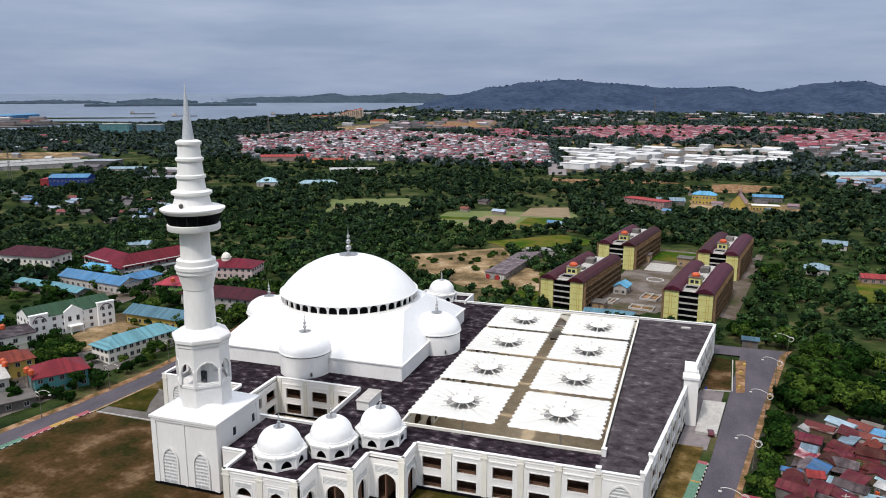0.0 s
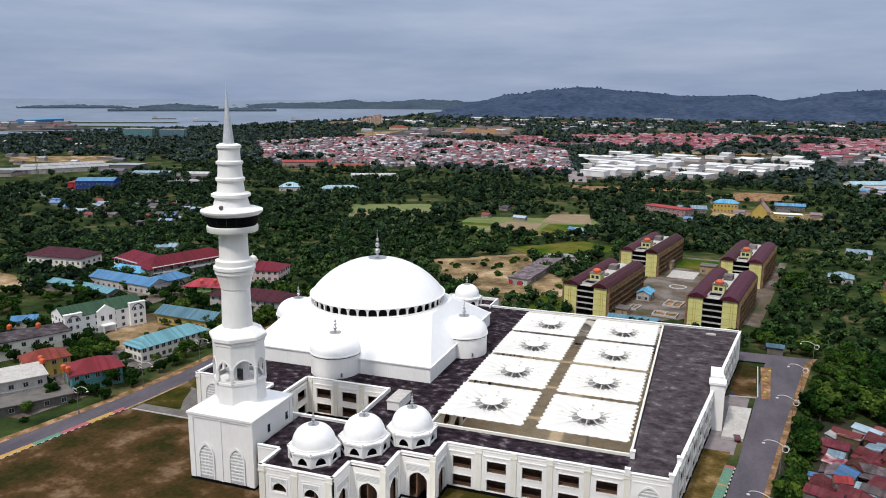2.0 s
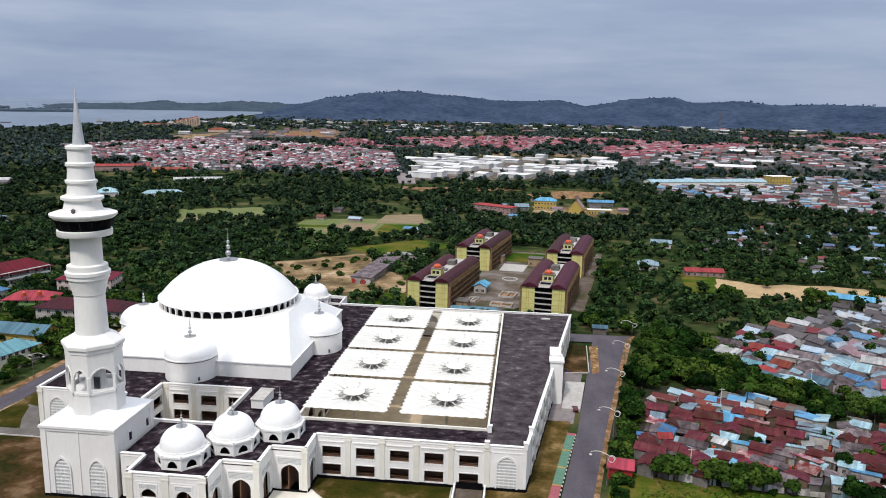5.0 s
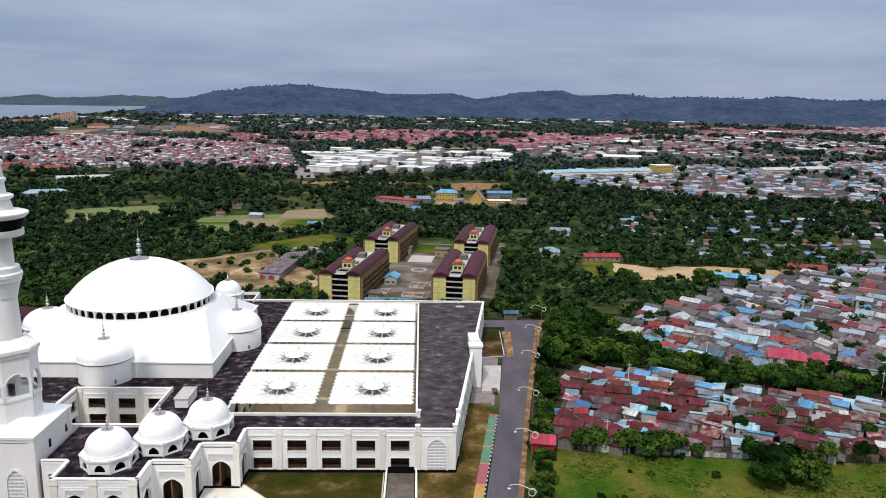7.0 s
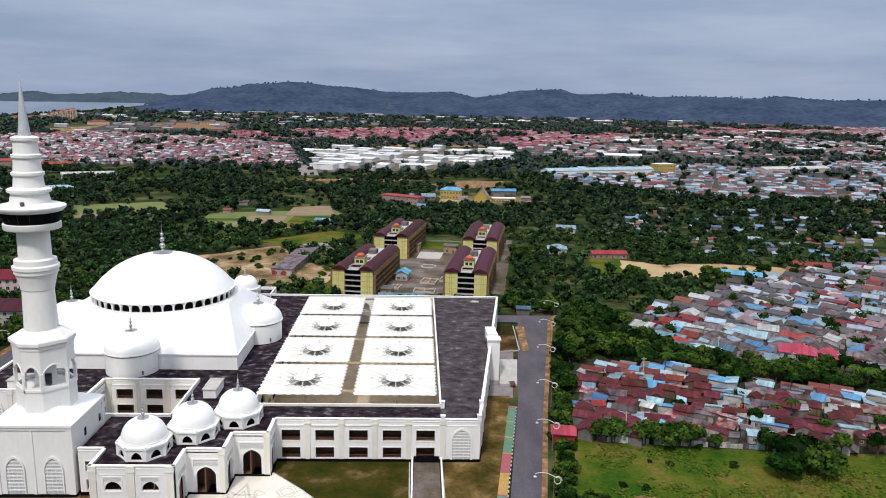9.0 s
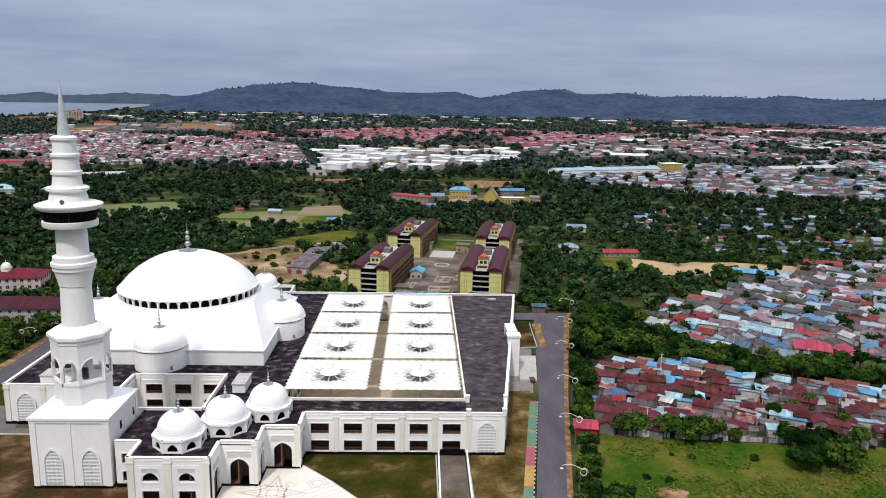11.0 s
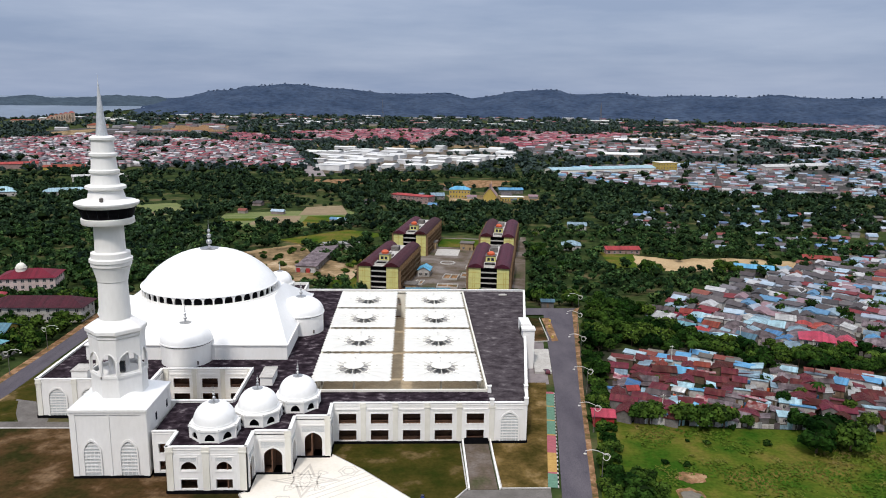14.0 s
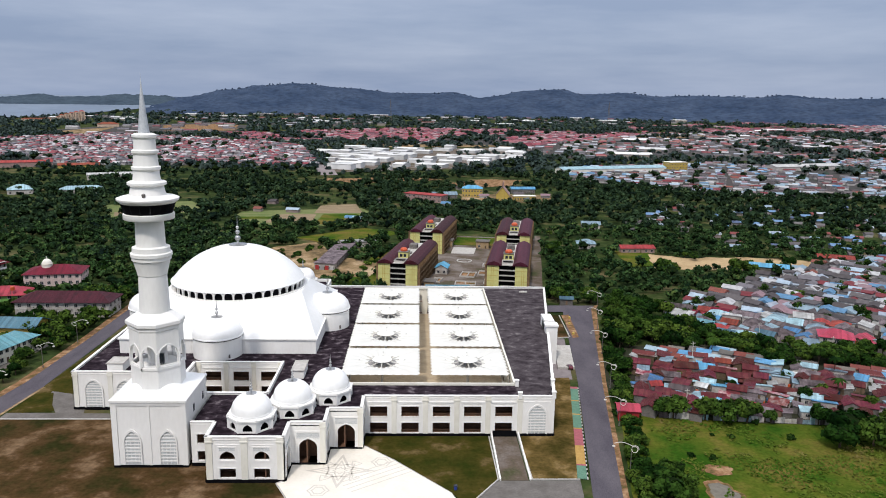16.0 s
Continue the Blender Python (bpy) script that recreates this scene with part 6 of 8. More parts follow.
GREYS = [(13, 8.5, 3.2, "gable", 1.6, W_WHITE, R_GREY, "row house with a weathered grey roof"), (13, 10, 3.2, "hip", 1.9, W_WHITE, R_GREY, "house with a dark weathered grey roof"),
         (13, 10, 3.2, "hip", 1.7, W_WHITE, R_PALE, "house with a pale blue sheet roof"), (11, 7, 3.1, "gable", 1.2, W_WHITE, R_BLUE, "house with a blue sheet roof"),
         (10, 8, 3.3, "hip", 1.6, W_PINK, R_TERRA, "house with an orange tiled roof"), (11, 8, 3.1, "gable", 1.4, W_PINK, R_RED, "house with a red sheet roof"),
         (10, 7, 4.2, "shed", 0.9, W_WHITE, R_WHITE, "taller house with a whitish roof"), (12, 8, 3.2, "gable", 1.4, W_GREY, R_TEAL, "house with a teal sheet roof"),
         (8, 5, 2.8, "shed", 0.7, W_WHITE, R_PALE, "lean-to with pale blue sheets"), (9, 6, 3.0, "gable", 1.2, W_GREY, R_CRIMSON, "house with a dark crimson roof")]


def settle(poly, protos, weights, pitch_u, pitch_v, turn, count, rng, jitter=0.22, size=1.0):
    """Fill an outline with houses on a loose grid, skipping lanes."""
    made = [shanty(*p) for p in protos]
    used = set()
    cx, cy = sum(p[0] for p in poly) / len(poly), sum(p[1] for p in poly) / len(poly)
    spots = []
    c, s = math.cos(radians(turn)), math.sin(radians(turn))
    for i in range(-60, 61):
        for j in range(-60, 61):
            u, v = i * pitch_u + (j % 2) * pitch_u * 0.4, j * pitch_v + (j // 3) * 2.2
            x, y = cx + u * c - v * s + rng.uniform(-1, 1) * jitter * pitch_u, cy + u * s + v * c + rng.uniform(-1, 1) * jitter * pitch_v
            if inside(poly, x, y):
                spots.append((x, y))
    spots.sort(key=lambda p: math.hypot(p[0] - 10, p[1] + 40))
    for x, y in spots[:count]:
        k = rng.choices(range(len(made)), weights)[0]
        a = turn + rng.gauss(0, 8) + (90 if rng.random() < 0.4 else 0) + (180 if rng.random() < 0.5 else 0)
        m = pose(x, y, gz(x, y), 0, 0, a) @ Matrix.Diagonal((size * rng.uniform(0.65, 1.15), size * rng.uniform(0.75, 1.1), rng.uniform(0.85, 1.15), 1))
        if k not in used:
            used.add(k)
            made[k].matrix_basis = m
        else:
            copy_thing(made[k], pose(0, 0, 0)).matrix_basis = m
    for k, h in enumerate(made):
        if k not in used:
            for o in (*h.children_recursive, h):
                bpy.data.objects.remove(o)
    return spots[count:]


K1 = [(30, 206), (33, 230), (42, 243), (75, 247), (88, 229), (122, 222), (145, 210), (200, 196), (200, 172), (121, 176), (83, 177), (62, 179), (30, 182)]
K2 = [(71, 290), (77, 317), (98, 335), (131, 362), (158, 391), (186, 408), (228, 431), (290, 452), (330, 440), (330, 330), (235, 200), (156, 233), (145, 246), (107, 252), (90, 255), (85, 274)]
rng = random.Random(7)
rest1 = settle(K1, RUSTY, [5.5, 4, 5, 3.4, 3.8, 1.3, 2.2, 3, 2.4, 3], 6.0, 5.0, -22, 172, rng, 0.36, 0.82)
rest2 = settle(K2, GREYS, [9, 8, 4.2, 1.5, 1.6, 1.9, 2.4, 1.2, 3, 1.2], 8.8, 7.4, -38, 122, rng, 0.34, 0.88)
building("red_hut", "small red hut with a red sheet roof", 20.8, 181.5, -8, 6.5, 6, 3.6, "gable", 0.9, RED, R_RED, 1, 1, "hut")
building("villa", "white two-storey house with a red roof", 128, 252, -24, 13, 10, 6.5, "hip", 2.4, W_WHITE, R_RED, 2, 3, "house")
building("hall", "long low hall with a blue sheet roof", 172, 412, -22, 26, 9, 4.5, "gable", 1.6, W_GREY, R_BLUE, 1, 5, "hall")
building("hall", "low hall with a red sheet roof", 232, 440, -20, 22, 9, 4.5, "gable", 1.6, W_GREY, R_RED, 1, 4, "hall")


# ---- joined house fields, too far and too many to pick apart ----
def field_of_houses(name, label, spots, wall_mat, roof_mat, rng, size=(9, 12), height=3.4, rise=1.8, flat=0.1):
    """spots: (x, y, turn). One mesh of walls, one of roofs."""
    vw, fw, vr, fr = [], [], [], []
    for x, y, turn in spots:
        L, W = rng.uniform(*size), rng.uniform(size[0] * 0.7, size[1] * 0.75)
        H = height * rng.choice((1, 1, 1, 1.1, 1.5 if height > 3 else 1.1))
        z = gz(x, y)
        c, s = math.cos(radians(turn)), math.sin(radians(turn))

        def at(u, v, h):
            return (x + u * c - v * s, y + u * s + v * c, z + h)
        a, b = L / 2, W / 2
        k = len(vw)
        vw += [at(-a, -b, -1), at(a, -b, -1), at(a, b, -1), at(-a, b, -1), at(-a, -b, H), at(a, -b, H), at(a, b, H), at(-a, b, H)]
        fw += [(k, k + 1, k + 5, k + 4), (k + 1, k + 2, k + 6, k + 5), (k + 2, k + 3, k + 7, k + 6), (k + 3, k, k + 4, k + 7)]
        a, b = a + 0.5, b + 0.5
        k = len(vr)
        if rng.random() < flat:
            vr += [at(-a, -b, H), at(a, -b, H), at(a, b, H), at(-a, b, H), at(-a, -b, H + 0.5), at(a, -b, H + 0.5), at(a, b, H + 0.5), at(-a, b, H + 0.5)]
            fr += [(k + 4, k + 5, k + 6, k + 7), (k, k + 1, k + 5, k + 4), (k + 1, k + 2, k + 6, k + 5), (k + 2, k + 3, k + 7, k + 6), (k + 3, k, k + 4, k + 7)]
        else:
            vr += [at(-a, -b, H - 0.2), at(a, -b, H - 0.2), at(a, b, H - 0.2), at(-a, b, H - 0.2), at(-a, 0, H + rise), at(a, 0, H + rise)]
            fr += [(k, k + 1, k + 5, k + 4), (k + 2, k + 3, k + 4, k + 5), (k + 1, k + 2, k + 5), (k + 3, k, k + 4)]
    root = thing(name, label, "houses", kind="stuff")
    for nm, v, f, mat_ in (("walls", vw, fw, wall_mat), ("roofs", vr, fr, roof_mat)):
        me = bpy.data.meshes.new(nm)
        me.from_pydata(v, [], f)
        me.materials.append(mat_)
        ob = new(nm, me)
        ob.parent = root
    return root


def built_up(x, y):
    """Far towns are broken by bands of trees."""
    return noise.noise(Vector((x * 0.0045, y * 0.0032, 8.1))) + 0.5 * noise.noise(Vector((x * 0.013, y * 0.009, 2.2)))


def grid_spots(poly, pu, pv, turn, rng, keep=0.9, jitter=0.1, gaps=-9.0):
    c, s = math.cos(radians(turn)), math.sin(radians(turn))
    xs, ys = [p[0] for p in poly], [p[1] for p in poly]
    cx, cy = (min(xs) + max(xs)) / 2, (min(ys) + max(ys)) / 2
    reach = math.hypot(max(xs) - min(xs), max(ys) - min(ys)) / 2
    out = []
    v, j = -reach, 0
    while v < reach:
        u, i = -reach, 0
        while u < reach:
            x, y = cx + u * c - v * s + rng.gauss(0, jitter * pu), cy + u * s + v * c + rng.gauss(0, jitter * pv)
            if inside(poly, x, y) and rng.random() < keep and built_up(x, y) > gaps:
                out.append((x, y, turn + rng.gauss(0, 2)))
            i += 1
            u += pu * (1.7 if i % 9 == 0 else 1)
        j += 1
        v += pv * (1.6 if j % 2 == 0 else 1.0)
    return out


P_WALL = palette_material("town_walls", [(0.38, 0.37, 0.36), (0.2, 0.19, 0.19), (0.3, 0.26, 0.23), (0.13, 0.125, 0.125), (0.25, 0.2, 0.19)], 0.8)
P_PALEW = palette_material("pale_town_walls", [(0.55, 0.54, 0.53), (0.42, 0.4, 0.4), (0.5, 0.44, 0.42), (0.25, 0.24, 0.24), (0.6, 0.6, 0.6)], 0.8)
# town roof colours carry some added blue that stands for distance haze
P_MIXED = palette_material("mixed_roofs", [(0.075, 0.066, 0.068), (0.11, 0.098, 0.1), (0.22, 0.3, 0.36), (0.06, 0.055, 0.058), (0.1, 0.21, 0.34), (0.16, 0.035, 0.042), (0.4, 0.4, 0.41), (0.07, 0.06, 0.062), (0.2, 0.07, 0.055), (0.09, 0.08, 0.085), (0.34, 0.42, 0.5), (0.15, 0.14, 0.155), (0.28, 0.32, 0.38), (0.24, 0.16, 0.18)])
P_RED = palette_material("red_roofs", [(0.25, 0.055, 0.075), (0.28, 0.08, 0.1), (0.2, 0.04, 0.058), (0.31, 0.13, 0.14), (0.11, 0.055, 0.07), (0.35, 0.25, 0.26), (0.16, 0.07, 0.085)], grain=0.05)
P_PINK = palette_material("pinkish_roofs", [(0.21, 0.06, 0.07), (0.25, 0.12, 0.125), (0.12, 0.1, 0.105), (0.5, 0.48, 0.49), (0.24, 0.05, 0.065), (0.14, 0.14, 0.16), (0.09, 0.08, 0.09), (0.3, 0.2, 0.21), (0.42, 0.4, 0.42), (0.2, 0.06, 0.075), (0.16, 0.15, 0.17)], grain=0.05)
P_FAR = palette_material("far_town_roofs", [(0.1, 0.095, 0.1), (0.16, 0.15, 0.16), (0.3, 0.32, 0.36), (0.22, 0.06, 0.07), (0.07, 0.07, 0.075), (0.28, 0.12, 0.11), (0.48, 0.47, 0.48), (0.12, 0.11, 0.12)], grain=0.05)
P_WHITE = palette_material("white_roofs", [(0.66, 0.66, 0.65), (0.58, 0.58, 0.57), (0.7, 0.7, 0.7), (0.5, 0.5, 0.5)], grain=0.05)
P_BLUISH = palette_material("bluish_roofs", [(0.36, 0.4, 0.46), (0.14, 0.24, 0.4), (0.1, 0.09, 0.095), (0.25, 0.32, 0.4), (0.14, 0.13, 0.13), (0.09, 0.12, 0.2), (0.2, 0.06, 0.06)])
P_RUST = palette_material("rusty_roofs", [(0.12, 0.03, 0.03), (0.17, 0.05, 0.04), (0.12, 0.11, 0.1), (0.3, 0.4, 0.46), (0.16, 0.14, 0.12), (0.1, 0.26, 0.44)])

rng = random.Random(11)
field_of_houses("settlement_houses", "crowded low houses with rusty and blue roofs", [(x, y, -30 + rng.gauss(0, 5)) for x, y in rest1], P_PALEW, P_RUST, rng, (4.5, 8), 2.7, 0.8)
field_of_houses("settlement_houses", "crowded houses with grey, blue and red roofs", [(x + rng.gauss(0, 1.5), y + rng.gauss(0, 1.5), -42 + rng.gauss(0, 8) + rng.choice((0, 0, 90))) for x, y in rest2], P_PALEW, P_MIXED, rng, (6, 10.5), 3.1, 1.4)
TOWN_R = [(150, 935), (173, 1100), (512, 1250), (1150, 1500), (980, 1000), (560, 770), (312, 792)]
ground_patch("town_ground", TOWN_R, URBAN, "bare ground of the town", 0.3, step=60)
field_of_houses("town_houses", "far town houses with grey, blue and white roofs", grid_spots(TOWN_R, 11, 12, -20, rng, 0.84, 0.3, -0.36), P_PALEW, P_MIXED, rng, (6, 12), 3.0, 1.4)
TOWN_RF = [(195, 1580), (706, 2310), (2100, 3300), (2300, 2500), (1200, 1560), (512, 1290), (268, 1265), (133, 1360)]
ground_patch("town_ground", TOWN_RF, URBAN, "bare ground of the far town", 0.3, step=90)
field_of_houses("town_houses", "far town houses with grey and pink roofs", grid_spots(TOWN_RF, 19, 20, -14, rng, 0.72, 0.1, -0.12), P_WALL, P_FAR, rng, (11, 18))
RED_B = [(-560, 1990), (-101, 2400), (370, 2440), (640, 2240), (208, 1590), (-147, 1690), (-426, 1690)]
ground_patch("town_ground", RED_B, URBAN, "bare ground of the red-roofed estate", 0.3, step=90)
field_of_houses("estate_houses", "far estate of rows of red-roofed houses", grid_spots(RED_B, 14, 14, -24, rng, 0.9, 0.14, -0.3), P_PALEW, P_RED, rng, (10, 15))
PINK_L = [(-1010, 1500), (-818, 1900), (-417, 1660), (-288, 1540), (-198, 1085), (-415, 1080), (-687, 1050)]
ground_patch("town_ground", PINK_L, URBAN, "bare ground between the estate's rows", 0.3, step=60)
field_of_houses("estate_houses", "far estate of pink and red roofed row houses", grid_spots(PINK_L, 10.5, 13, -24, rng, 0.86, 0.16, -0.3), P_PALEW, P_PINK, rng, (7, 12.5), 3.4, 1.5)
WCOM = [(-240, 1430), (145, 1565), (140, 1240), (14, 1075), (-168, 1005)]
ground_patch("town_ground", WCOM, YARD, "paved ground of the warehouse estate", 0.35, step=60)
field_of_houses("warehouses", "rows of white-roofed warehouses", [q for q in grid_spots(WCOM, 40, 31, -22, rng, 0.92, 0.12) if noise.noise(Vector((q[0] * 0.012, q[1] * 0.012, 3.3))) > -0.27], P_WHITE, P_WHITE, rng, (14, 44), 5.2, 1.6, 0.3)
field_of_houses("warehouses", "long pale warehouses in the far town", grid_spots(TOWN_RF, 170, 120, -10, rng, 0.3, 0.25), P_WALL, P_WHITE, rng, (35, 80), 6, 3, 0.2)
FAR_R = [(727, 2860), (1900, 3600), (2700, 3300), (1725, 2700), (644, 2240)]
field_of_houses("estate_houses", "far red-roofed estate below the hills", grid_spots(FAR_R, 24, 22, -14, rng, 0.75, 0.1, 0.0), P_WALL, P_RED, rng, (14, 22))
SCAT = [(70, 690), (403, 720), (420, 560), (273, 442), (164, 494), (50, 540)]
field_of_houses("village_houses", "houses scattered among trees", grid_spots(SCAT, 12, 13, -12, rng, 0.5, 0.45, -0.16), P_WALL, P_BLUISH, rng, (5, 9), 2.6, 1.3)
VILL = [(-228, 760), (-62, 780), (110, 900), (90, 725), (-50, 595), (-183, 585)]
field_of_houses("village_houses", "low houses scattered among trees", grid_spots(VILL, 30, 32, -12, rng, 0.4, 0.4), P_WALL, P_MIXED, rng, (7, 12), 2.8, 1.6)
LEFT_F = [(-975, 800), (-871, 900), (-675, 860), (-560, 760), (-692, 659), (-820, 664)]
ground_patch("town_ground", [(-1060, 890), (-920, 945), (-1000, 1060), (-1160, 980)], SAND, "pale bare ground of the factory estate", 0.3, step=60)
field_of_houses("factories", "low pale factory sheds", grid_spots(LEFT_F, 62, 44, 18, rng, 0.33, 0.2), P_WALL, P_FAR, rng, (24, 44), 5, 2.5, 0.2)
LEFT_T = [(-1560, 1270), (-1380, 1400), (-1020, 1060), (-700, 1000), (-1035, 857)]
field_of_houses("town_houses", "far pale houses among trees", grid_spots(LEFT_T, 30, 32, 10, rng, 0.3, 0.4), P_WALL, P_FAR, rng, (10, 22), 4, 2)
LEFT_H = [(-650, 640), (-560, 660), (-420, 560), (-440, 480), (-540, 520), (-760, 600)]
field_of_houses("village_houses", "blue and white roofed houses among trees", grid_spots(LEFT_H, 15, 16, 10, rng, 0.55, 0.4, -0.1), P_WALL, P_BLUISH, rng, (7, 12), 2.8, 1.6)
TANL = [(-1043, 2010), (-999, 2330), (-803, 2720), (-596, 2480), (-551, 2090), (-824, 1737)]
ground_patch("bare_land", TANL, URBAN, "cleared tan ground near the shore", 0.4, step=90)
field_of_houses("town_houses", "far sheds on cleared ground", grid_spots(TANL, 50, 50, 0, rng, 0.5, 0.3), P_WALL, P_PINK, rng, (18, 36), 5, 2)

PLAIN = [(-1500, 2750), (-1250, 3350), (-300, 3500), (900, 3450), (1700, 3600), (700, 2900), (-560, 2450), (-900, 2750)]
field_of_houses("town_houses", "scattered pale roofs on the plain below the hills", [q for q in grid_spots(PLAIN, 52, 50, 0, rng, 0.5, 0.3, -0.05)], P_WALL, P_FAR, rng, (16, 34), 5, 2)
field_of_houses("warehouses", "scattered white sheds below the hills", grid_spots(PLAIN, 150, 140, 0, rng, 0.35, 0.4), P_WALL, P_WHITE, rng, (40, 90), 7, 2, 0.4)
# larger far buildings
building("warehouse", "white-walled factory shed with a pale roof", -700, 800, 18, 48, 16, 7, "gable", 2, W_WHITE, R_PALE, 1, 9, "warehouse")
building("warehouse", "long white factory shed among trees", -640, 812, 18, 34, 16, 7, "gable", 2, W_WHITE, R_WHITE, 1, 7, "warehouse")
building("long_warehouse", "very long warehouse with a blue-white roof", 235, 1050, 19, 175, 22, 7, "gable", 3, CREAM, R_PALE, 1, 20, "warehouse")
building("long_warehouse", "long warehouse with a pale roof", 560, 1130, 19, 130, 24, 7, "gable", 3, W_WHITE, R_WHITE, 1, 14, "warehouse")
building("office_block", "yellow flat-roofed office block", 340, 1085, 19, 30, 20, 14, "flat", 0, YELLOWP, CREAM, 3, 6, "office")
building("office_block", "long white apartment slab in the far town", 760, 1080, 12, 120, 16, 14, "flat", 0, W_WHITE, CONCRETE, 4, 18, "office")
ground_patch("bare_land", [(-8, 716), (92, 718), (92, 778), (-4, 788)], SAND, "tan yard round the schools", 0.25, step=20)
building("hall", "long low pale yellow hall on the yard", 64, 741, 3, 23, 9, 4.5, "flat", 0, YELLOWP, CREAM, 1, 8, "hall", sides=(0,))
building("hall", "long hall with a dark blue roof", 70, 800, 3, 27, 9, 5, "gable", 2, W_GREY, R_BLUE, 1, 8, "hall", sides=(0,))
building("hall", "long hall with a pale blue roof", -20, 752, 8, 26, 12, 4, "gable", 2.5, W_GREY, R_PALE, 1, 6, "hall", sides=(0,))
building("school_block", "yellow school with a blue roof among trees", 11, 768, -6, 22, 12, 9, "hip", 3, YELLOWP, R_BLUE, 2, 7, "school")
building("school_block", "long pink and tan school among trees", -40, 728, -30, 44, 14, 7, "flat", 0, W_PINK, R_TERRA, 2, 9, "school")
church = building("meeting_house", "house with a tall saddle-backed pink gable", 41, 738, 80, 18, 13, 7, "gable", 8, YELLOWP, W_PINK, 1, 4, "house")
bm = bmesh.new()
for s in (-1, 1):
    slab_xz(bm, [(-9, 13), (9, 13), (11.5, 19.5), (0, 15), (-11.5, 19.5)], s * 0.3 - 0.1, s * 0.3 + 0.1)
part("saddle_ridge", bm, W_PINK, church, "upswept pink ridge")
building("blue_factory", "blue factory with a red end", -668, 672, 24, 42, 24, 11, "gable", 3, material("factory_blue", (0.03, 0.06, 0.22), (0.025, 0.05, 0.18)), R_BLUE, 2, 10, "factory")
building("factory_wing", "red end block of the blue factory", -692, 662, 24, 9, 22, 9, "flat", 0, RED, R_RED, 2, 2, "factory", sides=(0,))
building("long_warehouse", "very long pale factory shed", -872, 806, 59, 150, 26, 6, "gable", 2.5, W_WHITE, R_WHITE, 1, 14, "warehouse", sides=(0,))
building("warehouse", "long pale factory shed", -905, 850, 59, 110, 24, 6, "gable", 2.5, CREAM, R_WHITE, 1, 10, "warehouse", sides=(0,))
building("dock_shed", "long blue dock shed on the harbour", -2300, 2090, 100, 200, 40, 16, "gable", 4, R_BLUE, R_BLUE, 1, 4, "warehouse", sides=(0,))
HARBOUR = [(-2439, 2027), (-2280, 2060), (-2040, 1950), (-1760, 1800), (-1931, 1600), (-2250, 1600)]
ground_patch("harbour_ground", HARBOUR, URBAN, "bare harbour ground", 5.5, step=60)
field_of_houses("harbour_sheds", "pale sheds along the harbour", grid_spots(HARBOUR, 46, 40, 30, rng, 0.4, 0.3), P_WALL, P_FAR, rng, (24, 50), 12, 3, 0.3)
building("office_block", "glassy teal office block", -1330, 1490, 20, 70, 24, 26, "flat", 0, material("teal_glazing", (0.1, 0.24, 0.25), (0.08, 0.2, 0.22), rough=0.3), PALE, 5, 12, "office")
building("office_block", "glassy teal office block", -1262, 1530, 20, 60, 22, 24, "flat", 0, material("blue_glazing", (0.1, 0.2, 0.26), (0.08, 0.17, 0.22), rough=0.3), PALE, 5, 12, "office")
HOTEL = material("hotel_salmon", (0.62, 0.47, 0.36), (0.54, 0.4, 0.3), scale=0.05, fine=0.4)
hotel = building("hotel", "large salmon hotel of stepped towers with terracotta roofs", -1256, 2650, 38, 92, 20, 16, "hip", 3, HOTEL, R_TERRA, 4, 12, "hotel", sides=(0,))
for u, w, h in ((-30, 13, 21), (-14, 12, 25), (2, 13, 28), (18, 14, 31), (36, 15, 34)):
    bm = bmesh.new()
    box(bm, u - w / 2, u + w / 2, -13, 8, 0, h)
    tower = part("tower", bm, HOTEL, hotel, "salmon tower")
    bm = bmesh.new()
    lathe(bm, [(w * 0.76, h), (w * 0.76, h + 0.4), (w * 0.3, h + 3.6), (0.0, h + 4.4)], 4, u, -2.5, math.pi / 4)
    part("tower_roof", bm, R_TERRA, tower, "terracotta pyramid roof")
    for f in range(int(h / 4)):
        add_window(tower, pose(u, -13, 1.2 + 4 * f), w * 0.5, 1.8)
building("hotel_wing", "long low terracotta wing of the hotel", -1350, 2600, 30, 90, 18, 9, "hip", 3, HOTEL, R_TERRA, 2, 8, "hotel", sides=(0,))
building("sports_hall", "broad hall with a terracotta roof beside the hotel", -985, 2290, 20, 60, 34, 8, "hip", 6, HOTEL, R_TERRA, 1, 4, "hall", sides=(0,))
building("warehouse", "long orange-walled warehouse before the estate", -600, 1028, 24, 74, 16, 7, "gable", 2.5, W_PINK, R_TERRA, 1, 8, "warehouse", sides=(0,))
building("warehouse", "ochre-roofed warehouse before the estate", -515, 1010, 20, 52, 15, 6, "gable", 2.5, YELLOWP, R_TERRA, 1, 6, "warehouse", sides=(0,))
building("warehouse", "long white shed among trees", -422, 895, 24, 62, 16, 6, "gable", 2.2, W_WHITE, R_WHITE, 1, 7, "warehouse", sides=(0,))
building("hall", "pale teal roofed hall among trees", -462, 750, 24, 24, 18, 5, "hip", 4.5, W_WHITE, R_PALE, 1, 4, "hall", sides=(0,))
building("hall", "long pale teal roofed hall among trees", -402, 757, 22, 42, 13, 5, "hip", 3, W_WHITE, R_PALE, 1, 6, "hall", sides=(0,))
building("row_house", "row of low red-roofed houses by the sand", 107, 474, 2, 24, 9, 3.4, "gable", 1.6, W_PINK, R_RED, 1, 6, "house", sides=(0,))
building("villa", "house with a pale blue roof among trees", 74, 487, -8, 13, 10, 4.0, "hip", 2.4, W_WHITE, R_PALE, 1, 3, "house", sides=(0,))
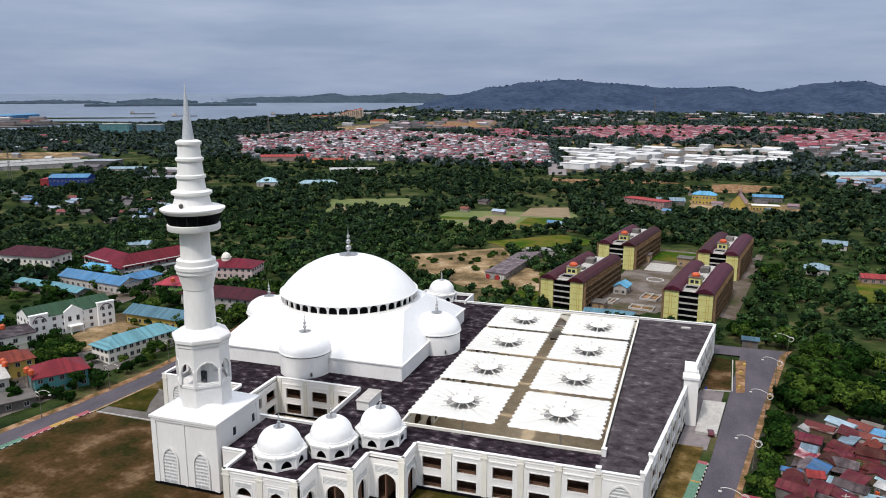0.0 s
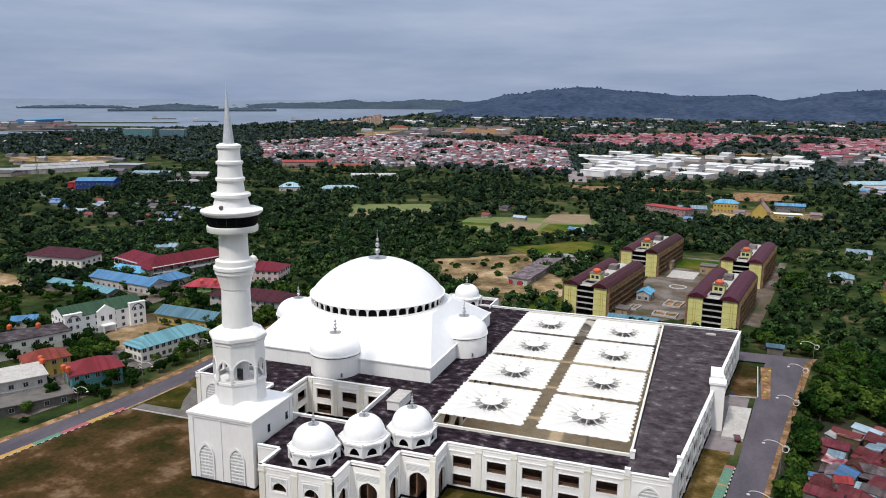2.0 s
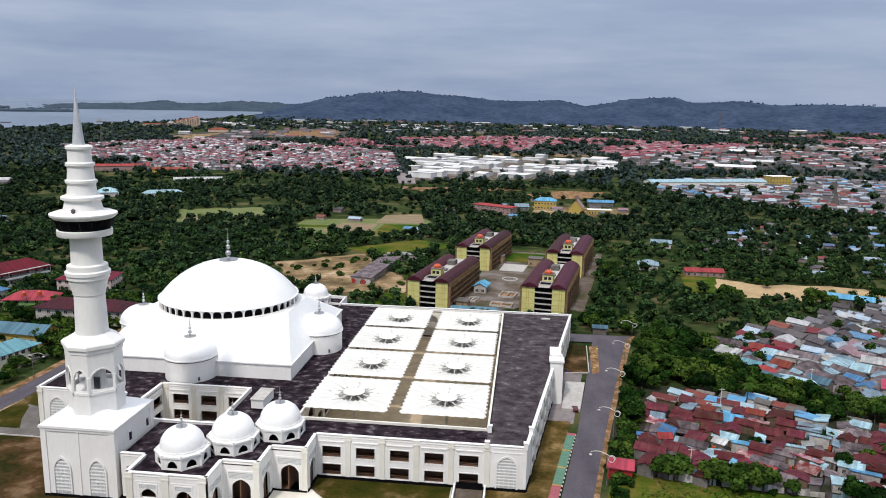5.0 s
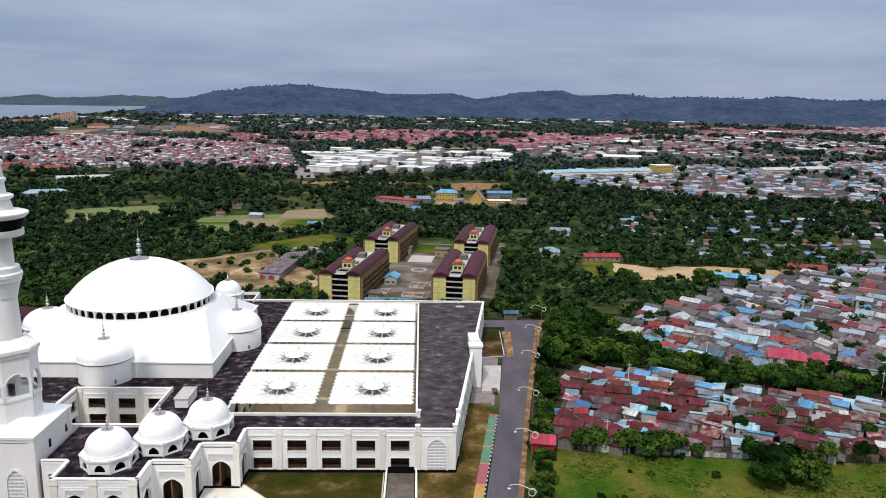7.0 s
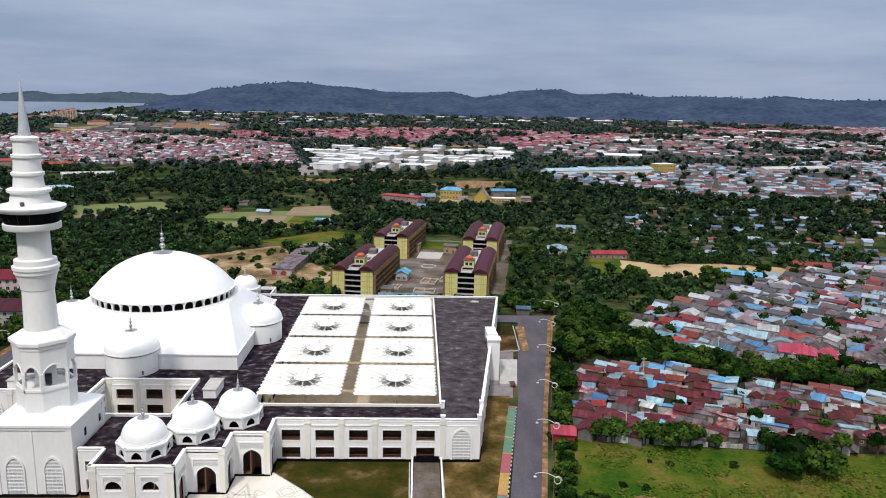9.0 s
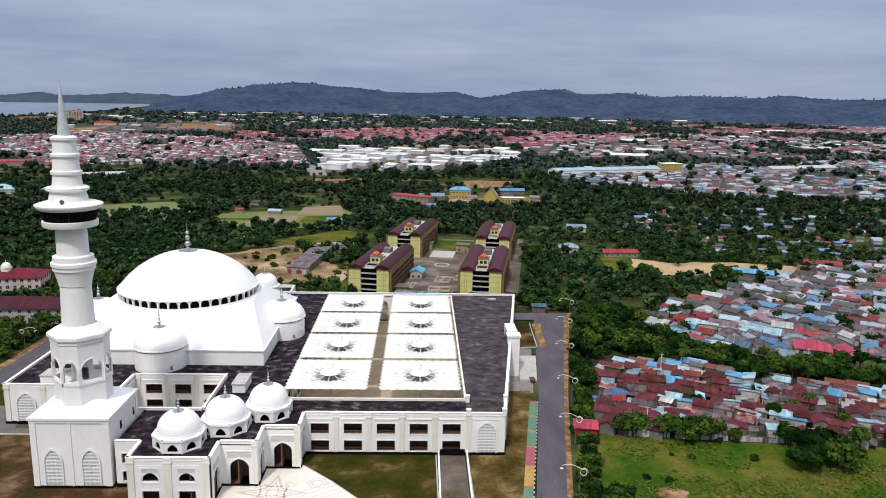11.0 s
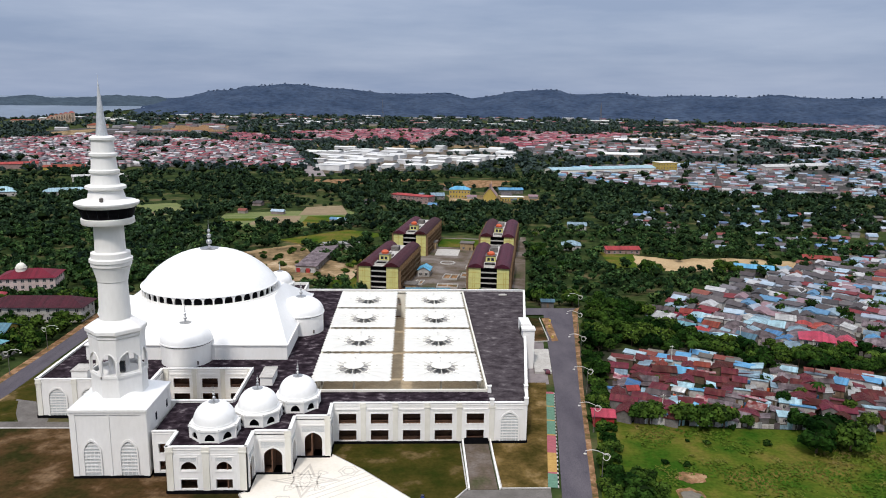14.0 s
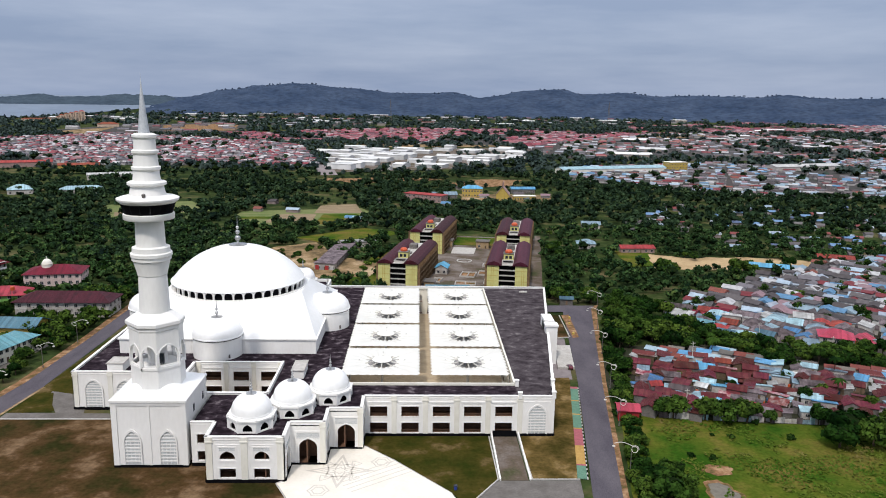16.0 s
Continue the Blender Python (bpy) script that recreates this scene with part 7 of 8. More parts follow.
building("villa", "house with a blue roof among trees", 96, 570, -8, 15, 9, 4.0, "gable", 2.0, W_WHITE, R_PALE, 1, 3, "house", sides=(0,))
building("shed", "blue-roofed shed beside the fields", -95, 587, -8, 15, 8, 4.0, "gable", 1.6, W_WHITE, R_PALE, 1, 3, "shed", sides=(0,))

# cleared plots and fields
ground_patch("field", [(-206, 576), (-209, 642), (-143, 658), (-101, 668), (-81, 616), (-112, 568), (-173, 570)], FIELD, "pale green cultivated field", 0.25, step=30)
ground_patch("ploughed_field", [(-178, 580), (-170, 626), (-139, 629), (-137, 582)], PLOUGHED, "brown ploughed field", 0.35, step=30)
ground_patch("ploughed_field", [(-142, 634), (-142, 682), (-109, 696), (-98, 638)], PLOUGHED, "brown ploughed field", 0.35, step=30)
ground_patch("field", [(-134, 576), (-133, 628), (-104, 632), (-88, 612), (-114, 572)], MEADOW, "dark green field strip", 0.4, step=30)
ground_patch("field", [(-204, 598), (-206, 610), (-176, 612), (-174, 601)], MEADOW, "dark green crop rows", 0.4, step=30)
ground_patch("field", [(-343, 672), (-273, 706), (-236, 640), (-312, 600)], FIELD, "green cultivated field", 0.25, step=30)
ground_patch("ploughed_field", [(-318, 628), (-250, 655), (-240, 642), (-310, 606)], PLOUGHED, "tan strip of bare field", 0.35, step=30)
ground_patch("field", [(-140, 515), (-92, 560), (-60, 540), (-100, 480)], MEADOW, "green field behind the sandy lot", 0.25, step=30)
ground_patch("sand_lot", [(-175, 455), (-122, 500), (-99, 445), (-70, 425), (-76, 395), (-112, 385), (-150, 410)], SAND, "cleared sandy building lot", 0.2, step=20)
ground_patch("sand_lot", [(113, 466), (135, 452), (176, 459), (224, 444), (202, 410), (175, 412), (129, 418), (103, 420)], SAND_PALE, "bare yellow sand lot", 0.25, step=20)
ground_patch("field", [(92, 475), (116, 475), (106, 427), (88, 424)], MEADOW, "green plot beside the sand", 0.24, step=20)
ground_patch("meadow", [(6, 96), (9, 134), (21.6, 196), (24, 183), (62, 177), (121, 173), (200, 169), (200, 96)], MEADOW, "overgrown green meadow with brown patches", 0.05, step=15)


def blob(cx, cy, rx, ry, seed, n=26):
    """An uneven round outline."""
    out = []
    for k in range(n):
        a = math.tau * k / n
        q = 1 + 0.45 * noise.noise(Vector((math.cos(a) * 1.3, math.sin(a) * 1.3, seed))) + 0.15 * noise.noise(Vector((math.cos(a) * 4, math.sin(a) * 4, seed)))
        out.append((cx + rx * q * math.cos(a), cy + ry * q * math.sin(a)))
    return out


ground_patch("bare_soil", blob(36, 146, 4.5, 3.2, 1.7), EARTH, "patch of bare orange soil in the meadow", 0.12, step=2.0)
ground_patch("puddle_edge", blob(33.5, 133.5, 5.2, 6.0, 5.2), EARTH, "muddy rim of a small pond", 0.1, "ground", 2.0)
ground_patch("puddle", blob(33.5, 133.5, 4.0, 4.6, 5.2), MUD, "small muddy pond", 0.14, "water")
ground_patch("bare_land", [(-30, 868), (30, 935), (85, 928), (66, 872), (20, 856)], EARTH, "bare orange ground", 0.25, step=40)
ground_patch("bare_land", [(-140, 900), (-40, 950), (-20, 930), (-120, 880)], EARTH, "dark red cleared strip", 0.25, step=40)
ground_patch("bare_land", [(-745, 2050), (-560, 2150), (-690, 2660), (-860, 2430)], EARTH, "reddish cleared ground near the shore", 0.7, step=90)
ground_patch("bare_land", [(-930, 1775), (-865, 1810), (-950, 2270), (-995, 1980)], SAND, "tan cleared strip near the shore", 0.8, step=90)
ground_patch("bare_land", [(-678, 1705), (-530, 1640), (-536, 1830), (-645, 1895)], PALE, "pale paved works yard", 0.8, step=60)
ground_patch("bare_land", [(-360, 1560), (-230, 1620), (120, 1640), (160, 1580), (-150, 1530)], SAND, "tan strip between the estates", 0.8, step=60)
ground_patch("bare_land", [(330, 1900), (900, 2350), (980, 2300), (420, 1850)], SAND, "tan cleared slope in the far town", 0.9, step=60)
ground_patch("bare_land", [(-165, 900), (-75, 912), (-60, 935), (-175, 928)], EARTH, "bank of bare red earth", 0.6, step=30)
ground_patch("boulevard", [(-178, 962), (-155, 966), (-235, 1400), (-268, 1400)], FAR_ROAD, "wide grey road through the estate", 0.5, "road", 60)
ground_patch("river", [(-40, 2440), (86, 2740), (100, 2200), (-8, 2050)], WATER, "bend of a pale river", 0.6, "water", 90)
ground_patch("sea", [(-4700, 1000), (-2200, 1250), (-1700, 1500), (-1640, 2060), (-1560, 2700), (-1480, 3050), (-1350, 3500), (-1150, 4750), (-3300, 4000), (-4300, 2600)], WATER, "pale grey-blue sea with far islands", 3.0, "water", 60)
ground_patch("spit", [(-2330, 2120), (-1930, 2360), (-1880, 2330), (-1960, 2280), (-2280, 2060)], TERRAIN, "low dark spit of land", 5.0, "ground", 60)
ground_patch("spit", [(-2250, 1830), (-1900, 1990), (-1700, 2010), (-1720, 1960), (-2200, 1760)], TERRAIN, "low dark wooded shore", 5.0, "ground", 60)
ground_patch("jetty", [(-2300, 1640), (-1990, 1700), (-1760, 1640), (-1780, 1600), (-2250, 1570)], CONCRETE, "grey landing ground on the shore", 5.0, "ground", 60)



# ---- hills along the horizon, islands ----
CREST_SPOTS = []


def range_of_hills(name, label, line, base, width, seed, mat_):
    """A forested ridge: line gives (x, y, height) of its crest."""
    bm = bmesh.new()
    rows = []
    n = 520 if len(line) > 12 else 150
    for i in range(n + 1):
        t = i / n * (len(line) - 1)
        k = min(int(t), len(line) - 2)
        f = t - k
        s = f * f * (3 - 2 * f)
        x = line[k][0] + (line[k + 1][0] - line[k][0]) * f
        y = line[k][1] + (line[k + 1][1] - line[k][1]) * f
        h = line[k][2] + (line[k + 1][2] - line[k][2]) * s
        d = Vector((x, y, 0)).normalized()
        row = []
        for j in range(25):
            v = j / 24
            off = (v - 0.75) * width
            prof = math.sin(math.pi * min(1.0, v / 0.75) / 2) ** 1.3 if v < 0.75 else 1 - (v - 0.75) * 1.5
            px_, py_ = x + d.x * off, y + d.y * off
            nz = noise.fractal(Vector((px_ * 0.0022, py_ * 0.0022, seed)), 0.9, 2.0, 6) * 0.22
            g = gz(px_, py_) if base is None else base
            ends = min(1.0, i * 11.5 / n, (n - i) * 11.5 / n)
            top = g + (h - g) * ends * prof * (1 + nz * (1 - prof * 0.85)) + noise.noise(Vector((px_ * 0.02, py_ * 0.02, seed))) * 5 * prof + noise.noise(Vector((px_ * 0.06, py_ * 0.06, seed))) * 5 * prof
            row.append(bm.verts.new((px_, py_, top if j else g - 12)))
            if 15 <= j <= 20:
                CREST_SPOTS.append((px_, py_, top))
        rows.append(row)
    for a, b in zip(rows, rows[1:]):
        for j in range(24):
            bm.faces.new((a[j], b[j], b[j + 1], a[j + 1]))
    return mesh_thing(name, bm, mat_, label, "hills", kind="structure", smooth=True)


CREST_W = [(-2480, 3500, 46), (-2360, 3590, 54), (-2266, 3644, 60), (-2082, 3752, 64), (-1917, 3839, 80), (-1840, 3880, 68), (-1747, 3918, 70), (-1572, 3991, 84), (-1400, 4040, 80), (-1250, 4080, 70)]
CREST = [(-1500, 3990, 50), (-1330, 4060, 84), (-1054, 4137, 117), (-909, 4170, 142), (-702, 4207, 158), (-459, 4238, 137), (-147, 4257, 112),
         (137, 4254, 120), (295, 4245, 96), (575, 4213, 136), (728, 4188, 146), (850, 4164, 121), (1085, 4107, 130), (1229, 4066, 115), (1475, 3981, 122), (1708, 3886, 117), (1805, 3841, 131), (2037, 3722, 118), (2244, 3600, 122), (2500, 3450, 112), (2900, 3200, 125)]
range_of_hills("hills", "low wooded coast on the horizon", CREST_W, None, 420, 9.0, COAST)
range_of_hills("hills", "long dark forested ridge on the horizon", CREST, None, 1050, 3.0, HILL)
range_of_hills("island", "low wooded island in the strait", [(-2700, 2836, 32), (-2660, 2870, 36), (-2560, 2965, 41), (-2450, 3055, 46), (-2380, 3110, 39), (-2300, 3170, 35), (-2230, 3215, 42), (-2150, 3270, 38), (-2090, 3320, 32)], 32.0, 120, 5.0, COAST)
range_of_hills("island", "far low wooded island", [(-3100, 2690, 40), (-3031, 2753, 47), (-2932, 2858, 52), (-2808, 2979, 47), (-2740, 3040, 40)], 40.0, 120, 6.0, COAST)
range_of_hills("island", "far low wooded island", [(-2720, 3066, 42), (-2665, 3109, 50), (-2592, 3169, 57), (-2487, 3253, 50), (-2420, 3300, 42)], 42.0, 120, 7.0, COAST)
for x, y in ((-2150, 2560), (-1900, 2500), (-1620, 2760)):
    ship = thing("ship", "dark barge lying in the strait", "ship", pose(x, y, gz(x, y) + 1.0, 0, 0, 30))
    bm = bmesh.new()
    prism(bm, [(-45, -8), (38, -8), (50, 0), (38, 8), (-45, 8)], 0, 5)
    part("hull", bm, R_GREY, ship, "dark hull")
    bm = bmesh.new()
    box(bm, -42, -28, -6, 6, 5, 14)
    part("deck_house", bm, W_WHITE, ship)


# ---- trees ----
def leaf_cloud(rng, clumps, per, leaf, squash=0.8):
    """Leaf cards on the outsides of several clumps (x, y, z, r). Returns vertices and faces."""
    n = len(clumps) * per
    c = np.repeat(np.array(clumps, float), per, axis=0)
    d = rng.normal(size=(n, 3))
    d[:, 2] = np.abs(d[:, 2]) * 1.1 - 0.45
    d /= np.linalg.norm(d, axis=1)[:, None]
    pos = c[:, :3] + d * (c[:, 3] * rng.uniform(0.72, 1.08, n))[:, None] * np.array([1, 1, squash])
    nrm = d + rng.normal(size=(n, 3)) * 0.42
    nrm /= np.linalg.norm(nrm, axis=1)[:, None]
    t = np.cross(nrm, rng.normal(size=(n, 3)))
    t /= np.linalg.norm(t, axis=1)[:, None]
    b = np.cross(nrm, t)
    s = leaf * rng.uniform(0.6, 1.25, n)[:, None]
    quad = np.stack([pos - t * s - b * s * 0.55, pos + t * s * 0.2 - b * s * 0.8, pos + t * s + b * s * 0.3, pos - t * s * 0.2 + b * s * 0.8], axis=1)
    return quad.reshape(-1, 3), np.arange(4 * n).reshape(-1, 4)


def core(clumps, rng, shrink=0.8):
    """Inner masses, coloured with the crown's inner shade, that stop one seeing straight through it."""
    bm = bmesh.new()
    for x, y, z, r in clumps:
        bmesh.ops.create_icosphere(bm, subdivisions=1, radius=r * shrink, matrix=Matrix.Translation((x, y, z)) @ Matrix.Diagonal((1, 1, 0.8, 1)))
    for v in bm.verts:
        v.co += Vector(rng.normal(size=3) * 0.12)
    return bm


def quick_mesh(name, v, f, mat_):
    me = bpy.data.meshes.new(name)
    me.from_pydata(v.tolist() if hasattr(v, "tolist") else v, [], f.tolist() if hasattr(f, "tolist") else f)
    me.materials.append(mat_)
    return me


def crown_clumps(rng, R, z0, z1, n):
    out = [(0, 0, (z0 + z1) / 2, R * 0.62)]
    for i in range(n):
        a, q = rng.uniform(0, math.tau), math.sqrt(rng.uniform(0.1, 1)) * R * 0.72
        h = z0 + (z1 - z0) * rng.uniform(0.1, 0.95) * (1 - 0.35 * (q / R))
        out.append((q * math.cos(a), q * math.sin(a), h, R * rng.uniform(0.28, 0.46)))
    return out


def tree_proto(name, label, seed, R, height, clumps, per, leaf, low=0.3):
    """Tapered trunk with limbs, and a crown of leaf cards over inner masses."""
    rng = np.random.default_rng(seed)
    t = thing(name, label, "tree" if height > 3 else "bush", pose(0, -500, 0), group="trees round the mosque")
    cl = crown_clumps(rng, R, height * low, height - R * 0.3, clumps)
    bm = bmesh.new()
    rod(bm, (0, 0, -0.5), (0.1, 0.05, height * low + 0.5), R * 0.075, R * 0.05, 8)
    for x, y, z, r in cl[1:6]:
        rod(bm, (0.1, 0.05, height * low * 0.8), (x * 0.8, y * 0.8, z), R * 0.04, R * 0.012, 5)
    part("trunk", bm, BARK, t)
    v, f = leaf_cloud(rng, cl, per, leaf)
    crown = part("crown", quick_mesh("crown", v, f, LEAF), LEAF, t, "dark green leafy crown")
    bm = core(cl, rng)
    part("inner_crown", bm, LEAF_SHADE, crown)
    return t


def palm_proto(seed, height):
    rng = np.random.default_rng(seed)
    t = thing("palm", "slender palm tree with drooping fronds", "palm", pose(0, -500, 0), group="palms in the settlement")
    bm = bmesh.new()
    rod(bm, (0, 0, -0.5), (0.4, 0.2, height * 0.5), 0.2, 0.16, 7)
    rod(bm, (0.4, 0.2, height * 0.5), (0.6, 0.2, height), 0.16, 0.12, 7)
    part("trunk", bm, BARK, t)
    bm = bmesh.new()
    for k in range(14):
        a = math.tau * k / 14 + rng.uniform(-0.2, 0.2)
        up = rng.uniform(0.1, 1.0)
        last = None
        for i in range(6):
            q = i / 5
            r = 3.2 * q
            z = height + up * 1.6 * q - 2.4 * q * q
            w = 0.55 * math.sin(math.pi * min(1, q * 0.9 + 0.1))
            pts = [Vector((0.6 + r * math.cos(a) - s * w * math.sin(a), 0.2 + r * math.sin(a) + s * w * math.cos(a), z - abs(s) * 0.25)) for s in (-1, 0, 1)]
            vs = [bm.verts.new(p) for p in pts]
            if last:
                bm.faces.new((last[0], last[1], vs[1], vs[0]))
                bm.faces.new((last[1], last[2], vs[2], vs[1]))
            last = vs
    part("fronds", bm, LEAF, t, "arching green fronds")
    return t


PROTOS = [tree_proto("tree", "broad tree with a dark green crown", 1, 5.2, 9.5, 15, 58, 0.62),
          tree_proto("tree", "rounded tree with a dense green crown", 2, 4.2, 8.0, 13, 58, 0.55),
          tree_proto("tree", "tall tree with a loose green crown", 3, 4.0, 11.0, 14, 52, 0.55, 0.42),
          tree_proto("tree", "spreading tree with an uneven green crown", 4, 6.0, 9.0, 17, 60, 0.66, 0.35)]
BUSHES = [tree_proto("bush", "low leafy green bush", 5, 1.7, 2.3, 8, 34, 0.32, 0.15),
          tree_proto("bush", "ragged green shrub in the grass", 6, 2.4, 2.9, 9, 34, 0.4, 0.15)]
PALMS = [palm_proto(8, 8.5), palm_proto(9, 6.0)]
used_tree = set()


def plant(proto, x, y, s, turn):
    m = pose(x, y, gz(x, y), 0, 0, turn) @ Matrix.Diagonal((s, s, s, 1))
    if proto not in used_tree:
        used_tree.add(proto)
        proto.matrix_basis = m
        return proto
    q = copy_thing(proto, pose(0, 0, 0))
    q.matrix_basis = m
    return q


# what stands in the way of trees
taken = []
for o in list(scene.objects):
    if o.parent is None and o.get("category") in ("house", "school", "hall", "shed", "workshop", "warehouse", "office", "factory", "hut", "shelter", "foundation", "apartment building"):
        body = next((c for c in o.children if c.data), None)
        if body:
            b = body.data.vertices
            L = max(abs(v.co.x) for v in b)
            W = max(abs(v.co.y) for v in b)
            a = o.matrix_basis.to_euler().z
            taken.append((o.matrix_basis.translation.x, o.matrix_basis.translation.y, math.cos(a), math.sin(a), L + 1.5, W + 1.5))
MOSQUE_LOT = [(-178, 100), (-176, 318), (44, 318), (40, 305), (24, 212), (8, 134), (4, 100)]
ROADS_W = [(-207, 96), (-188, 182), (-187, 330), (-174, 330), (-174, 96)]
FLATS = [(-70, 338), (21.5, 338), (48, 535), (-46, 545)]
CLEAR = [MOSQUE_LOT, ROADS_W, FLATS, K1, K2, TOWN_R, TOWN_RF, RED_B, PINK_L, WCOM, TANL, FAR_R,
         [(-206, 572), (-209, 640), (-143, 680), (-109, 694), (-98, 664), (-81, 616), (-114, 566)], [(-340, 668), (-273, 702), (-240, 640), (-312, 606)],
         [(-175, 455), (-122, 500), (-99, 445), (-70, 425), (-76, 395), (-112, 385), (-150, 410)], [(113, 464), (135, 448), (176, 455), (222, 442), (200, 414), (175, 420), (129, 426), (103, 425)],
         [(92, 475), (116, 475), (106, 427), (88, 424)], [(62, 350), (76, 350), (74, 370), (64, 370)], [(-420, 280), (-368, 268), (-340, 282), (-362, 300), (-420, 318)], [(-140, 515), (-92, 560), (-60, 540), (-100, 480)],
         [(-4700, 1000), (-2200, 1250), (-1700, 1500), (-1640, 2060), (-1560, 2700), (-1480, 3050), (-1350, 3500), (-1150, 4750), (-3300, 4000), (-4300, 2600)],
         [(-90, 880), (40, 960), (150, 925), (120, 880), (0, 850)], [(6, 96), (9, 134), (21.6, 196), (24, 183), (62, 177), (121, 173), (200, 169), (200, 96)],
         [(-202, 206), (-196, 250), (-206, 258), (-240, 258), (-238, 228), (-218, 205)], [(-246, 238), (-255, 268), (-245, 276), (-239, 262), (-224, 256), (-216, 244), (-226, 224), (-236, 228)], [(-14, 708), (94, 712), (98, 790), (-10, 800)], [(-1060, 880), (-910, 930), (-1000, 1060), (-1160, 980)]]


def free(x, y, polys=CLEAR):
    if any(inside(p, x, y) for p in polys):
        return False
    for ox, oy, c, s, L, W in taken:
        dx, dy = x - ox, y - oy
        if abs(dx) < 60 and abs(dy) < 60 and abs(dx * c + dy * s) < L and abs(-dx * s + dy * c) < W:
            return False
    return True


rng = random.Random(21)


def grove(poly, pitch, protos, size, limit, check=True):
    xs, ys = [p[0] for p in poly], [p[1] for p in poly]
    n = 0
    spots = []
    y = min(ys)
    while y < max(ys):
        x = min(xs)
        while x < max(xs):
            px_, py_ = x + rng.uniform(-0.45, 0.45) * pitch, y + rng.uniform(-0.45, 0.45) * pitch
            if inside(poly, px_, py_) and (not check or free(px_, py_)):
                spots.append((px_, py_))
            x += pitch
        y += pitch
    rng.shuffle(spots)
    for px_, py_ in spots[:limit]:
        plant(rng.choice(protos), px_, py_, rng.uniform(*size), rng.uniform(0, 360))


EAST_BELT = [(27, 208), (33, 250), (44, 300), (48, 322), (92, 326), (70, 306), (82, 264), (58, 256), (36, 246)]
BETWEEN = [(40, 247), (75, 250), (90, 232), (122, 225), (150, 212), (205, 199), (232, 200), (155, 231), (144, 243), (106, 250), (88, 254), (83, 273), (66, 262)]
grove(EAST_BELT, 7.0, PROTOS, (0.5, 1.1), 90)
grove([(24, 318), (46, 318), (50, 345), (58, 420), (62, 530), (48, 530), (23, 345)], 10, PROTOS, (0.5, 1.0), 18)
grove(BETWEEN, 6.2, PROTOS, (0.55, 0.95), 90, False)
for x, y, s, k in ((35.5, 180.5, 1.1, 1), (32, 182, 0.9, 1), (45.5, 179.5, 1.05, 1), (51, 178, 0.95, 0), (58.5, 177.5, 1.1, 1), (66, 177, 0.6, 1), (81, 176, 0.95, 1), (86, 194, 0.75, 1), (84, 165, 1.15, 3), (90, 161, 1.1, 0), (79, 160, 0.9, 3), (94, 168, 0.9, 1), (101, 171, 0.8, 2), (112, 171, 0.8, 2),
                   (125, 190, 0.7, 1), (95, 200, 0.6, 1), (64, 205, 0.55, 1), (50, 215, 0.5, 1), (104, 186, 0.6, 2), (140, 300, 0.6, 1), (170, 300, 0.7, 0), (200, 330, 0.7, 1), (160, 345, 0.7, 1), (215, 300, 0.8, 0), (240, 350, 0.7, 1), (120, 290, 0.5, 1),
                   (107, 412, 1.25, 1), (155, 411, 1.1, 3), (136, 455, 0.6, 1), (112, 409, 0.8, 0), (162, 408, 0.9, 1), (172, 434, 0.5, 1), (196, 430, 0.8, 3), (13.5, 152, 0.6, 1), (15, 145, 0.65, 1), (16, 137, 0.85, 1), (21, 140, 0.75, 0), (24, 135, 0.7, 1), (12, 133, 0.7, 1), (18, 130, 0.9, 3), (11, 140, 0.5, 1)):
    plant(PROTOS[k], x, y, s, x * 37 % 360)
WEST_NEAR = [(-206, 150), (-193, 182), (-190, 300), (-200, 300), (-198, 250), (-205, 205), (-212, 175)]
grove(WEST_NEAR, 6.5, [PROTOS[1], PROTOS[2], BUSHES[0], BUSHES[1]], (0.45, 0.8), 46)
for x, y, s, k in ((-224, 215, 0.8, 0), (-231, 218, 0.9, 3), (-219, 209, 0.8, 1), (-227, 208, 0.85, 0), (-236, 214, 0.8, 1), (-213, 214, 0.6, 1), (-228, 224, 0.6, 1), (-240, 222, 0.6, 0), (-222, 250, 0.3, 1), (-228, 243, 0.3, 1)):
    plant(PROTOS[k], x, y, s, x * 37 % 360)
grove([(-300, 185), (-200, 190), (-192, 300), (-262, 345), (-330, 345), (-300, 250)], 9, PROTOS, (0.35, 0.75), 42)
WEST_MID = [(-330, 225), (-290, 260), (-280, 300), (-262, 300), (-270, 270), (-246, 275), (-190, 275), (-190, 400), (-300, 360), (-330, 260)]
grove(WEST_MID, 11, PROTOS, (0.5, 0.9), 30)
# scrub over the sandy lot
for k in range(30):
    x, y = rng.uniform(-170, -75), rng.uniform(390, 490)
    if inside([(-175, 455), (-122, 500), (-99, 445), (-70, 425), (-76, 395), (-112, 385), (-150, 410)], x, y) and free(x, y, []):
        plant(rng.choice(BUSHES), x, y, rng.uniform(0.6, 1.3), rng.uniform(0, 360))
# shrubs along the road and in the meadow
for k in range(60):
    y = rng.uniform(110, 305)
    x = np.interp(y, [96, 132.5, 210.9, 309], [4.2, 9.4, 22.6, 41]) + abs(rng.gauss(1.5, 2.0))
    plant(rng.choice(BUSHES), x, y, rng.uniform(0.5, 1.0), rng.uniform(0, 360))
for k in range(12):
    x, y = rng.uniform(13, 95), rng.uniform(120, 182)
    if y < 178 - 0.25 * (x - 60):
        plant(rng.choice(BUSHES), x, y, rng.uniform(0.35, 0.8), rng.uniform(0, 360))
